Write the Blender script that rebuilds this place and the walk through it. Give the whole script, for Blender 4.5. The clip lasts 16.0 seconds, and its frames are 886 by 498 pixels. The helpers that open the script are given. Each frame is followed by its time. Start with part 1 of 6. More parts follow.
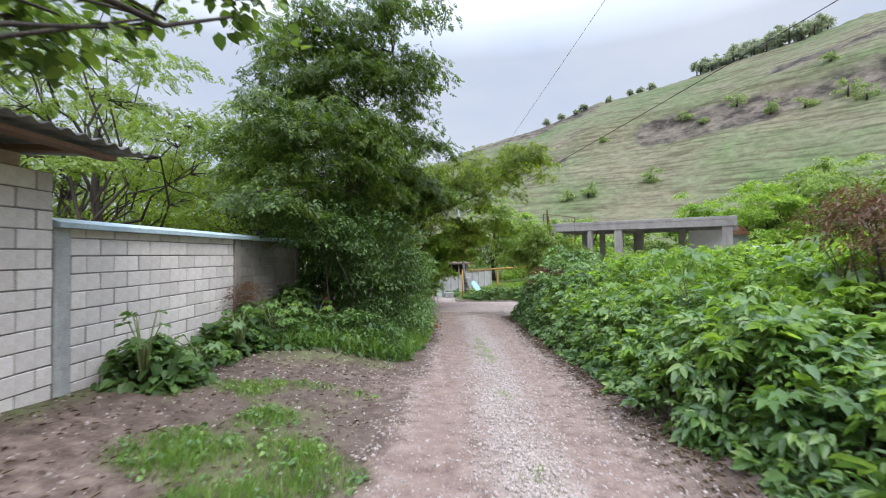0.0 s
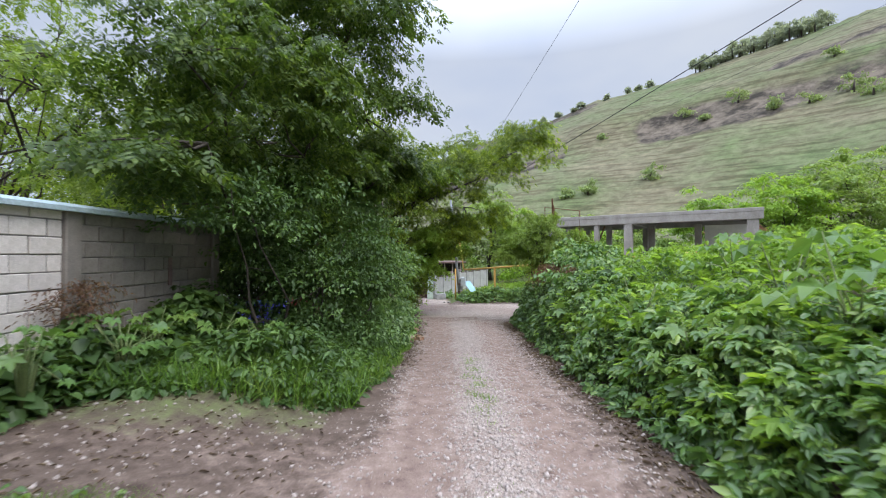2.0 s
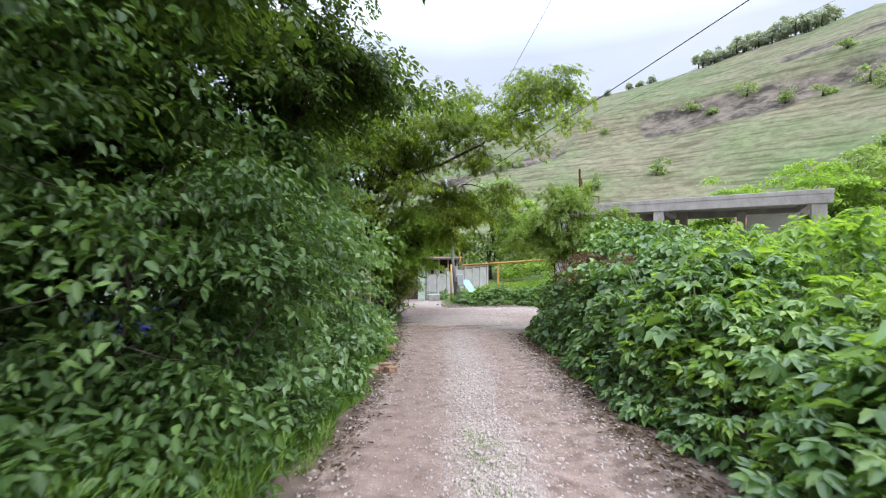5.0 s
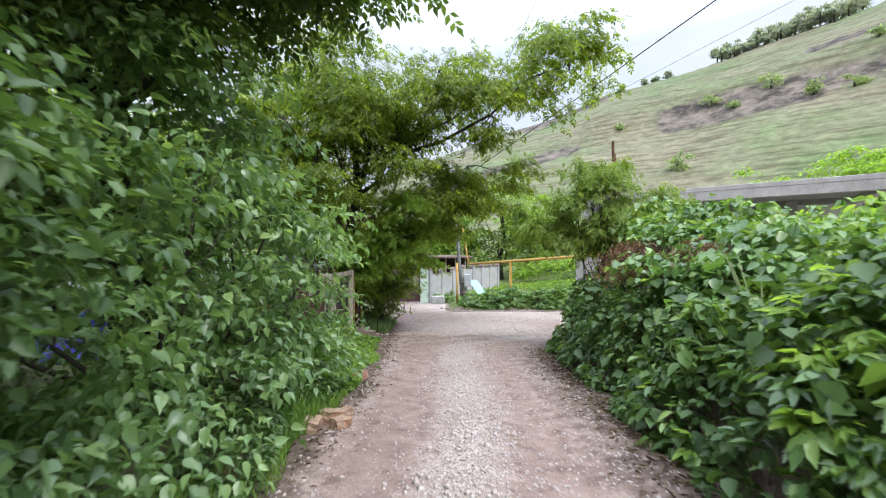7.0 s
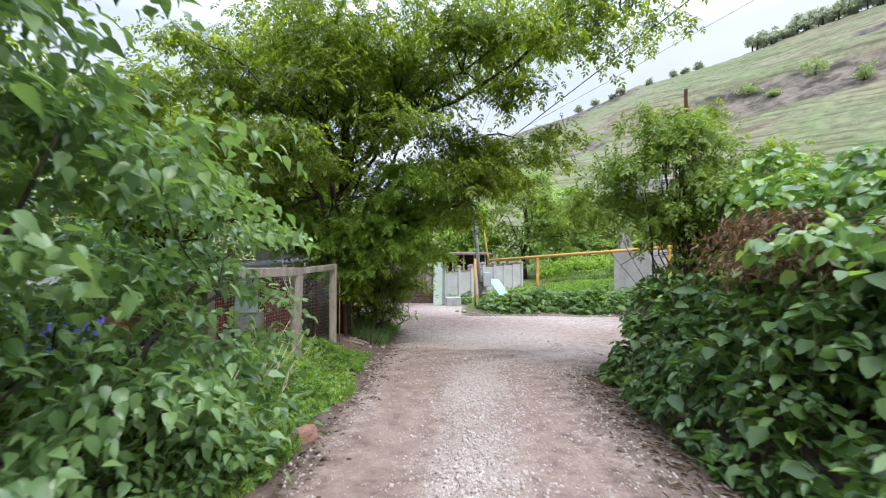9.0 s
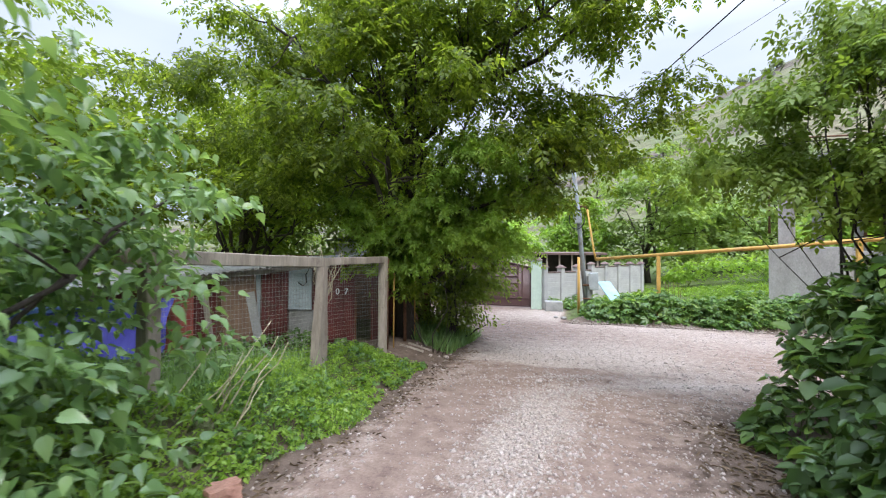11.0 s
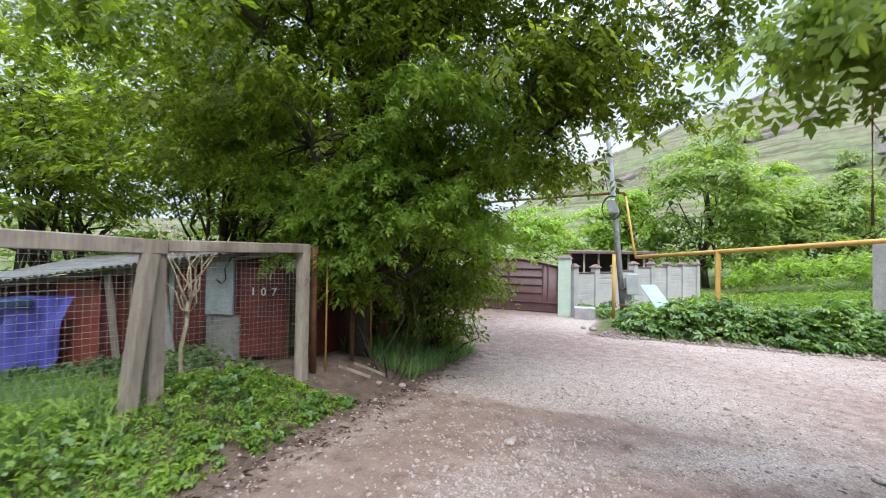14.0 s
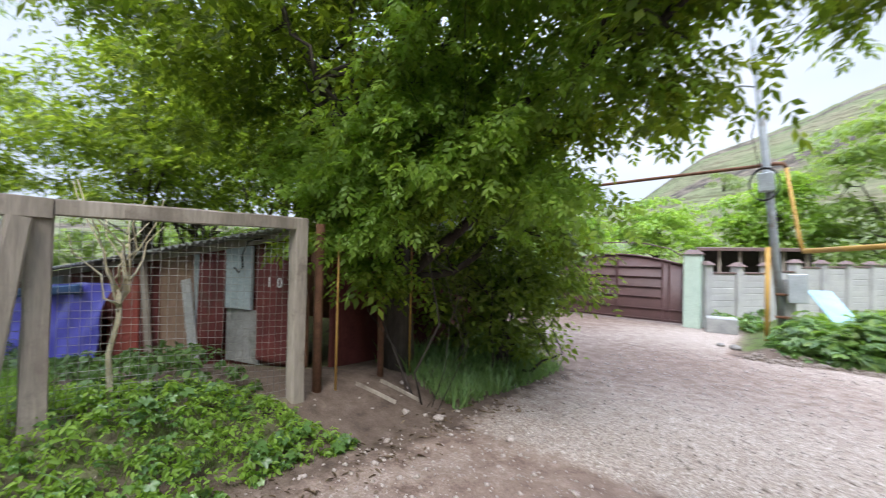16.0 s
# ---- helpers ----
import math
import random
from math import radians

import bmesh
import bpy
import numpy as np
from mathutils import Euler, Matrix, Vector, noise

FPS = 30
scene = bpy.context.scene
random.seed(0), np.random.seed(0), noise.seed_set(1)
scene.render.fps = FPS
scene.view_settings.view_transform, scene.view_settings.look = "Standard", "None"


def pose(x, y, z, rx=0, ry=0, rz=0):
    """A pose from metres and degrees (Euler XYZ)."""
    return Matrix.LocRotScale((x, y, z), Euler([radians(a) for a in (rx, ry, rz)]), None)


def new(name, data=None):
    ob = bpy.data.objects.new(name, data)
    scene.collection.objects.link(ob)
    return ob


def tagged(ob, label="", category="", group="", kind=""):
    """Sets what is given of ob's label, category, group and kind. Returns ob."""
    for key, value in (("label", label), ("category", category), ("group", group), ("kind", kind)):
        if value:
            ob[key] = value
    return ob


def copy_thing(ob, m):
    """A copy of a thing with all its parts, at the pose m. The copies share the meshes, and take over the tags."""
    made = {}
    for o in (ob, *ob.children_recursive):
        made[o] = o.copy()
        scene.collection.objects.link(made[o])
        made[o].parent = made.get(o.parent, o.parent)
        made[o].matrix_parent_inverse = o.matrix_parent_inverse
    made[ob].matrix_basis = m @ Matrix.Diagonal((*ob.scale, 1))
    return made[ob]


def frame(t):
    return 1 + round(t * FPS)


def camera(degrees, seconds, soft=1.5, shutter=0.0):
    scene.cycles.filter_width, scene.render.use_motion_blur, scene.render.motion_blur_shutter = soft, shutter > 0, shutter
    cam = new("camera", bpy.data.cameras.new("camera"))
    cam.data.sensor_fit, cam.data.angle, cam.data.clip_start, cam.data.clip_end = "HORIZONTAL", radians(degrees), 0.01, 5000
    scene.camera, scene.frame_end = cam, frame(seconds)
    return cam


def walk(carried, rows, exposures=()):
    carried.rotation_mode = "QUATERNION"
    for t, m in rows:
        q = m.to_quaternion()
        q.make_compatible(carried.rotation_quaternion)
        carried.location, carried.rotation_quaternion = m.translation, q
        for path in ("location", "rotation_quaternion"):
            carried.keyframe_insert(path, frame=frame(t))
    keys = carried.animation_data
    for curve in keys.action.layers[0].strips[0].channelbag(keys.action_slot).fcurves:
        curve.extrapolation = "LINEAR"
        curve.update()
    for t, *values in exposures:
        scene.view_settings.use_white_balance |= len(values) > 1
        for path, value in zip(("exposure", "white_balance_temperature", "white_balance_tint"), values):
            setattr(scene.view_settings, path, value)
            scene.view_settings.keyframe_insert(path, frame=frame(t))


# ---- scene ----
cam = camera(93.2, 16.0, soft=1.1, shutter=0.45)
METRES, EYE, TILT, LEAN, TURN = 20.0, 1.5, 0.0, 0.0, 0.0
ROWS = [
    (0.0, 0.0, 0.0, 0.0, 0.0, 0.67, 0.21),
    (0.5, 0.0048, 0.0388, -0.0024, -0.05, 0.68, 0.22),
    (1.0, 0.0095, 0.0793, -0.0066, -0.2, 0.69, 0.22),
    (1.5, 0.0155, 0.1164, -0.0086, -0.32, 0.74, 0.24),
    (2.0, 0.0185, 0.1554, -0.0112, -0.49, 0.73, 0.21),
    (2.5, 0.0207, 0.1945, -0.0136, -0.6, 0.75, 0.17),
    (3.0, 0.0201, 0.2351, -0.0173, -0.75, 0.64, 0.07),
    (3.5, 0.02, 0.2748, -0.021, -0.86, 0.63, -0.02),
    (4.0, 0.0196, 0.314, -0.0246, -0.93, 0.6, -0.07),
    (4.5, 0.0232, 0.3518, -0.0282, -1.0, 0.66, -0.07),
    (7.0, 0.0469, 0.5217, -0.0406, 0.54, 0.81, -0.02),
    (7.5, 0.0471, 0.5568, -0.043, 1.33, 0.85, -0.03),
    (8.0, 0.0488, 0.5918, -0.0455, 1.88, 0.81, -0.06),
    (8.5, 0.0508, 0.6282, -0.0475, 2.28, 0.76, -0.07),
    (9.0, 0.0554, 0.662, -0.0513, 3.33, 0.76, -0.08),
    (9.5, 0.0555, 0.6912, -0.0547, 5.66, 0.76, -0.13),
    (10.0, 0.0642, 0.7108, -0.0572, 11.33, 0.86, -0.16),
    (12.5, 0.1078, 0.8221, -0.065, 22.62, 1.08, -0.72),
    (13.0, 0.1084, 0.8409, -0.0658, 23.67, 1.04, -0.79),
    (13.5, 0.1092, 0.8628, -0.0663, 24.64, 1.09, -0.88),
    (14.0, 0.1087, 0.8864, -0.0678, 25.22, 1.05, -0.9),
    (14.5, 0.105, 0.9127, -0.071, 25.73, 1.08, -0.88),
    (15.0, 0.103, 0.9391, -0.0746, 27.04, 1.13, -0.92),
    (15.5, 0.0967, 0.9623, -0.0767, 30.18, 1.02, -1.05),
    (16.0, 0.0934, 0.9807, -0.0772, 39.8, 0.88, -1.28),
]
walk(cam, [(t, pose(0, 0, EYE, TILT, LEAN, TURN) @ pose(METRES * x, METRES * y, METRES * z, 90 + pitch, roll, yaw)) for t, x, y, z, yaw, pitch, roll in ROWS],
     [(0.0, 0.66), (2.0, 0.58), (3.0, 0.64), (4.5, 0.86), (7.0, 1.06), (10.0, 1.08), (12.5, 1.08), (16.0, 1.18)])

# ---- world, sun, exposure ----
W = bpy.data.worlds.new("sky")
scene.world = W
W.use_nodes = True
wn, wl = W.node_tree.nodes, W.node_tree.links
SUN_EL, SUN_ROT = radians(52), radians(218)
sky = wn.new("ShaderNodeTexSky")
sky.sky_type, sky.sun_disc, sky.sun_elevation, sky.sun_rotation = "NISHITA", False, SUN_EL, SUN_ROT
sky.air_density, sky.dust_density = 1.0, 4.0
cloud_tc = wn.new("ShaderNodeTexCoord")
cloud_map = wn.new("ShaderNodeMapping")
cloud_map.inputs["Scale"].default_value = (1.0, 1.0, 2.4)
cloud = wn.new("ShaderNodeTexNoise")
cloud.inputs["Scale"].default_value, cloud.inputs["Detail"].default_value = 1.7, 4.0
cloud_ramp = wn.new("ShaderNodeValToRGB")
cloud_ramp.color_ramp.elements[0].position, cloud_ramp.color_ramp.elements[1].position = 0.34, 0.70
cloud_ramp.color_ramp.elements[0].color = (6.0, 7.1, 9.6, 1)
cloud_ramp.color_ramp.elements[1].color = (8.2, 8.9, 10.3, 1)
cloud_mix = wn.new("ShaderNodeMixRGB")
cloud_mix.inputs["Fac"].default_value = 0.93
wl.new(cloud_tc.outputs["Generated"], cloud_map.inputs["Vector"])
wl.new(cloud_map.outputs["Vector"], cloud.inputs["Vector"])
wl.new(cloud.outputs["Fac"], cloud_ramp.inputs["Fac"])
wl.new(sky.outputs["Color"], cloud_mix.inputs["Color1"])
wl.new(cloud_ramp.outputs["Color"], cloud_mix.inputs["Color2"])
# an overcast sky is about three times as bright overhead as at the horizon
cloud_sep = wn.new("ShaderNodeSeparateXYZ")
wl.new(cloud_tc.outputs["Generated"], cloud_sep.inputs["Vector"])
cloud_up = wn.new("ShaderNodeMapRange")
cloud_up.inputs["From Min"].default_value, cloud_up.inputs["From Max"].default_value = 0.42, 0.95
cloud_up.inputs["To Min"].default_value, cloud_up.inputs["To Max"].default_value = 1.0, 5.8
wl.new(cloud_sep.outputs["Z"], cloud_up.inputs["Value"])
cloud_gain = wn.new("ShaderNodeVectorMath")
cloud_gain.operation = "SCALE"
wl.new(cloud_mix.outputs["Color"], cloud_gain.inputs[0])
wl.new(cloud_up.outputs["Result"], cloud_gain.inputs["Scale"])
wl.new(cloud_gain.outputs["Vector"], wn["Background"].inputs["Color"])
wn["Background"].inputs["Strength"].default_value = 0.057

sun = new("sun", bpy.data.lights.new("sun", "SUN"))
sun.data.energy, sun.data.angle, sun.data.color = 1.5, radians(25), (1.0, 0.95, 0.88)
sun.matrix_world = pose(0, 0, 40, 38, 0, 38)

# ---- materials ----


def mat(name, rough=0.8, metal=0.0, spec=0.3):
    m = bpy.data.materials.new(name)
    m.use_nodes = True
    b = m.node_tree.nodes["Principled BSDF"]
    b.inputs["Roughness"].default_value, b.inputs["Metallic"].default_value = rough, metal
    b.inputs["Specular IOR Level"].default_value = spec
    return m, m.node_tree.nodes, m.node_tree.links, b


def ramp(n, stops, interp="LINEAR"):
    r = n.new("ShaderNodeValToRGB")
    r.color_ramp.interpolation = interp
    e = r.color_ramp.elements
    while len(e) < len(stops):
        e.new(0.5)
    for k, (p, c) in zip(e, stops):
        k.position, k.color = p, (*c, 1)
    return r


def tex(n, l, scale, detail=4.0, rough=0.55, coord="Object", stretch=None):
    tc = n.new("ShaderNodeTexCoord")
    t = n.new("ShaderNodeTexNoise")
    t.inputs["Scale"].default_value, t.inputs["Detail"].default_value, t.inputs["Roughness"].default_value = scale, detail, rough
    if stretch:
        mp = n.new("ShaderNodeMapping")
        mp.inputs["Scale"].default_value = stretch
        l.new(tc.outputs[coord], mp.inputs["Vector"])
        l.new(mp.outputs["Vector"], t.inputs["Vector"])
    else:
        l.new(tc.outputs[coord], t.inputs["Vector"])
    return t


def mixc(n, l, fac, a, b, kind="MIX"):
    m = n.new("ShaderNodeMixRGB")
    m.blend_type = kind
    for key, v in (("Fac", fac), ("Color1", a), ("Color2", b)):
        if hasattr(v, "is_linked"):
            l.new(v, m.inputs[key])
        elif key == "Fac":
            m.inputs[key].default_value = v
        else:
            m.inputs[key].default_value = (*v, 1)
    return m.outputs["Color"]


def bump(n, l, b, height, strength=0.4, dist=0.01):
    bp = n.new("ShaderNodeBump")
    bp.inputs["Strength"].default_value, bp.inputs["Distance"].default_value = strength, dist
    l.new(height, bp.inputs["Height"])
    l.new(bp.outputs["Normal"], b.inputs["Normal"])


def surface(name, c1, c2, scale=6.0, rough=0.8, metal=0.0, c3=None, fine=60.0, relief=0.3, stretch=None, spec=0.3, per_object=0.0, dist=0.01):
    """A two-scale procedural surface: broad stains between c1 and c2, fine grain and relief."""
    m, n, l, b = mat(name, rough, metal, spec)
    broad = tex(n, l, scale, 5.0, 0.6, stretch=stretch)
    grain = tex(n, l, fine, 3.0, 0.6, stretch=stretch)
    r = ramp(n, [(0.32, c1), (0.68, c2)])
    l.new(broad.outputs["Fac"], r.inputs["Fac"])
    g = ramp(n, [(0.3, (0.72, 0.72, 0.72)), (0.7, (1.12, 1.12, 1.12))])
    l.new(grain.outputs["Fac"], g.inputs["Fac"])
    col = mixc(n, l, 0.8, r.outputs["Color"], g.outputs["Color"], "MULTIPLY")
    if c3:
        st = tex(n, l, scale * 0.37 + 0.5, 6.0, 0.7)
        sr = ramp(n, [(0.55, (0, 0, 0)), (0.68, (1, 1, 1))])
        l.new(st.outputs["Fac"], sr.inputs["Fac"])
        col = mixc(n, l, sr.outputs["Color"], col, c3)
    if per_object:
        oi = n.new("ShaderNodeObjectInfo")
        pr = ramp(n, [(0.0, (1 - per_object,) * 3), (1.0, (1 + per_object,) * 3)])
        l.new(oi.outputs["Random"], pr.inputs["Fac"])
        col = mixc(n, l, 1.0, col, pr.outputs["Color"], "MULTIPLY")
    l.new(col, b.inputs["Base Color"])
    bump(n, l, b, grain.outputs["Fac"], relief, dist)
    return m


def leafy(name, dark, mid, light, through_light=0.45, rough=0.45, spec=0.35):
    """Leaf tissue: colour varies leaf by leaf, and light passes through it."""
    m, n, l, b = mat(name, rough, 0.0, spec)
    geo = n.new("ShaderNodeNewGeometry")
    r = ramp(n, [(0.0, dark), (0.55, mid), (1.0, light)])
    patch = tex(n, l, 0.7, 4.0, 0.65)
    add = n.new("ShaderNodeMath")
    add.operation, add.use_clamp = "MULTIPLY_ADD", True
    add.inputs[1].default_value = 0.55
    sub = n.new("ShaderNodeMath")
    sub.operation, sub.inputs[1].default_value = "MULTIPLY_ADD", 1.1
    sub.inputs[2].default_value = -0.32
    l.new(patch.outputs["Fac"], sub.inputs[0])
    l.new(geo.outputs["Random Per Island"], add.inputs[0])
    l.new(sub.outputs[0], add.inputs[2])
    l.new(add.outputs[0], r.inputs["Fac"])
    l.new(r.outputs["Color"], b.inputs["Base Color"])
    tr = n.new("ShaderNodeBsdfTranslucent")
    warm = mixc(n, l, 1.0, r.outputs["Color"], (1.5, 1.45, 0.7), "MULTIPLY")
    l.new(warm, tr.inputs["Color"])
    mx = n.new("ShaderNodeMixShader")
    mx.inputs["Fac"].default_value = through_light
    l.new(b.outputs["BSDF"], mx.inputs[1])
    l.new(tr.outputs["BSDF"], mx.inputs[2])
    l.new(mx.outputs["Shader"], n["Material Output"].inputs["Surface"])
    return m


LEAF_MAPLE = leafy("maple_leaf", (0.052, 0.088, 0.013), (0.115, 0.172, 0.024), (0.34, 0.43, 0.07), 0.66)
LEAF_DEEP = leafy("deep_leaf", (0.03, 0.06, 0.015), (0.07, 0.12, 0.027), (0.22, 0.31, 0.065), 0.46)
LEAF_WALNUT = leafy("walnut_leaf", (0.095, 0.155, 0.028), (0.165, 0.245, 0.045), (0.26, 0.345, 0.08), 0.5)
LEAF_BUSH = leafy("bush_leaf", (0.035, 0.07, 0.021), (0.065, 0.122, 0.034), (0.15, 0.25, 0.065), 0.36)
LEAF_LILAC = leafy("lilac_leaf", (0.06, 0.125, 0.048), (0.17, 0.28, 0.11), (0.31, 0.45, 0.185), 0.46, 0.34, 0.7)
LEAF_NETTLE = leafy("nettle_leaf", (0.042, 0.098, 0.03), (0.115, 0.215, 0.058), (0.31, 0.43, 0.105), 0.40, 0.32, 0.6)
LEAF_LIGHT = leafy("spring_leaf", (0.12, 0.215, 0.035), (0.20, 0.325, 0.055), (0.31, 0.44, 0.09), 0.55)
LEAF_FAR = leafy("far_leaf", (0.125, 0.20, 0.058), (0.19, 0.28, 0.08), (0.28, 0.37, 0.115), 0.5)
# hill bush greens lightened to include the haze of distance
LEAF_HILL_HAZED = leafy("hazed_hill_leaf", (0.17, 0.24, 0.12), (0.22, 0.29, 0.15), (0.27, 0.34, 0.18), 0.55)
LEAF_RED = leafy("red_leaf", (0.10, 0.055, 0.04), (0.17, 0.09, 0.06), (0.20, 0.16, 0.07), 0.3)
# ridge leaves paled and greyed: distance haze is in the colour
LEAF_RIDGE_HAZED = leafy("hazed_ridge_leaf", (0.22, 0.26, 0.26), (0.27, 0.31, 0.31), (0.32, 0.36, 0.35), 0.6)
GRASS = leafy("grass_blade", (0.07, 0.15, 0.025), (0.13, 0.24, 0.04), (0.25, 0.35, 0.08), 0.4)
BARK = surface("bark", (0.035, 0.029, 0.025), (0.085, 0.07, 0.06), 5.0, 0.95, fine=40, relief=0.8, stretch=(1, 1, 0.25), dist=0.02)
BLOCK = surface("concrete_block", (0.57, 0.52, 0.495), (0.72, 0.66, 0.63), 3.0, 0.92, fine=90, relief=0.5, per_object=0.10, c3=(0.50, 0.455, 0.42))
# weathered block tone, darkened further for the overhanging tree's shade
BLOCK_OLD_SHADED = surface("weathered_shaded_block", (0.155, 0.14, 0.127), (0.25, 0.225, 0.205), 2.2, 0.93, fine=80, relief=0.6, per_object=0.14, c3=(0.13, 0.12, 0.10))
MORTAR = surface("mortar", (0.17, 0.16, 0.155), (0.27, 0.255, 0.24), 7.0, 0.95, fine=70, relief=0.6)
CEMENT = surface("cement", (0.30, 0.31, 0.31), (0.43, 0.43, 0.42), 4.0, 0.9, fine=50, relief=0.4, c3=(0.24, 0.24, 0.24))
COPING = surface("coping_steel", (0.36, 0.46, 0.52), (0.46, 0.56, 0.62), 3.0, 0.38, 0.0, fine=30, relief=0.05, spec=0.5)
CONCRETE = surface("slab_concrete", (0.27, 0.25, 0.235), (0.42, 0.40, 0.38), 1.6, 0.9, fine=30, relief=0.3, c3=(0.26, 0.24, 0.22), stretch=(1, 1, 0.5))
WOOD_OLD = surface("weathered_wood", (0.20, 0.17, 0.14), (0.38, 0.33, 0.28), 4.0, 0.9, fine=45, relief=0.6, stretch=(1, 1, 0.12), c3=(0.15, 0.12, 0.10))
WOOD_BROWN = surface("brown_wood", (0.13, 0.075, 0.05), (0.22, 0.13, 0.085), 4.0, 0.85, fine=45, relief=0.5, stretch=(1, 1, 0.12))
RED_PAINT = surface("red_paint", (0.085, 0.022, 0.022), (0.16, 0.042, 0.038), 3.0, 0.7, fine=35, relief=0.2, c3=(0.10, 0.05, 0.04))
RED_LIGHT = surface("faded_red_paint", (0.33, 0.07, 0.06), (0.42, 0.13, 0.10), 3.0, 0.7, fine=35, relief=0.2, c3=(0.25, 0.12, 0.09))
RUST = surface("rusty_steel", (0.10, 0.05, 0.03), (0.20, 0.10, 0.06), 6.0, 0.85, 0.2, fine=50, relief=0.4)
ROOFING = surface("asbestos_roofing", (0.17, 0.17, 0.165), (0.29, 0.29, 0.28), 3.0, 0.9, fine=40, relief=0.3, c3=(0.12, 0.125, 0.11))
TARP = surface("blue_tarpaulin", (0.075, 0.07, 0.42), (0.12, 0.12, 0.56), 2.0, 0.45, fine=90, relief=0.1, spec=0.5)
GATE_BROWN = surface("brown_gate_paint", (0.085, 0.045, 0.045), (0.115, 0.06, 0.06), 2.0, 0.5, fine=30, relief=0.08, spec=0.5)
POST_GREEN = surface("pale_green_render", (0.46, 0.58, 0.50), (0.54, 0.66, 0.57), 3.0, 0.8, fine=60, relief=0.2)
FENCE_GREY = surface("fence_concrete", (0.36, 0.355, 0.36), (0.47, 0.465, 0.46), 2.0, 0.9, fine=40, relief=0.3)
CAP_DARK = surface("dark_cap", (0.12, 0.08, 0.075), (0.18, 0.12, 0.11), 4.0, 0.6, fine=40, relief=0.2)
GALV = surface("galvanised_steel", (0.40, 0.44, 0.47), (0.52, 0.56, 0.58), 3.0, 0.5, 0.4, fine=40, relief=0.08, c3=(0.30, 0.32, 0.33))
YELLOW = surface("yellow_gas_paint", (0.44, 0.25, 0.06), (0.54, 0.33, 0.09), 3.0, 0.6, fine=40, relief=0.15, c3=(0.36, 0.21, 0.08))
BLACK = surface("black_rubber", (0.012, 0.012, 0.013), (0.03, 0.03, 0.03), 4.0, 0.6, fine=40, relief=0.1)
WIRE = surface("fence_wire", (0.24, 0.23, 0.21), (0.38, 0.36, 0.34), 8.0, 0.6, 0.5, fine=40, relief=0.1)
STONE = surface("gravel_stone", (0.25, 0.207, 0.187), (0.47, 0.41, 0.375), 30.0, 0.9, fine=60, relief=0.3)
WHITE = surface("white_paint", (0.70, 0.71, 0.72), (0.80, 0.80, 0.80), 3.0, 0.6, fine=30, relief=0.1)
BRICK_RED = surface("red_roof_tile", (0.30, 0.13, 0.09), (0.42, 0.20, 0.14), 4.0, 0.85, fine=30, relief=0.3)
# near-black colour for the shade inside the outbuilding
INTERIOR_SHADE = surface("interior_shade", (0.02, 0.018, 0.016), (0.04, 0.036, 0.032), 3.0, 0.9)
PLYWOOD = surface("plywood", (0.17, 0.105, 0.075), (0.28, 0.185, 0.13), 3.0, 0.85, fine=40, relief=0.3, c3=(0.12, 0.07, 0.05), stretch=(1, 1, 0.3))
EARTH = surface("kerb_earth", (0.15, 0.12, 0.10), (0.30, 0.25, 0.22), 20.0, 0.95, fine=60, relief=0.6)
BLUE_GREY = surface("blue_grey_panel", (0.30, 0.36, 0.38), (0.42, 0.48, 0.50), 3.0, 0.6, fine=30, relief=0.15, c3=(0.22, 0.26, 0.26))
STRAW = surface("dry_stalk", (0.42, 0.36, 0.24), (0.58, 0.50, 0.36), 9.0, 0.9, fine=40, relief=0.2)

# ---- terrain ----
ROAD_Y = [-60, -12, 0, 6, 8.2, 12.6, 18, 22, 25.5, 30, 34, 45, 70, 400]
ROAD_Z = [4.0, 0.95, 0.0, -0.48, -0.64, -0.97, -1.37, -1.66, -1.82, -1.88, -1.92, -1.6, -0.6, 0.0]
EDGE_Y = [-60, 0, 4, 8, 10, 13, 16.5, 19, 20.8, 21.6, 24, 26, 28, 60]
EDGE_L = [-1.2, -0.9, -0.7, -0.45, -0.35, -0.35, -0.35, -0.45, -0.68, -0.75, -0.8, -0.9, -3.2, -9]
EDGE_R = [2.2, 2.2, 2.3, 2.5, 2.6, 2.75, 3.0, 3.15, 3.4, 5.0, 14, 30, 30, 30]


def smooth(t):
    t = np.clip(t, 0.0, 1.0)
    return t * t * (3 - 2 * t)


def wobble(x, y, f, seed=0.0):
    return (np.sin(x * f + 1.3 * np.sin(y * f * 0.7 + seed)) + np.sin(y * f * 1.13 + 1.7 * np.sin(x * f * 0.6 + seed * 2.1))) * 0.5


RIDGE_DEG = [-180, -120, -70, -30, -14, -7, 5, 13, 21, 35, 47, 70, 110, 150, 180]
RIDGE_TAN = [0.10, 0.06, 0.06, 0.08, 0.112, 0.20, 0.27, 0.307, 0.355, 0.39, 0.42, 0.42, 0.34, 0.2, 0.10]


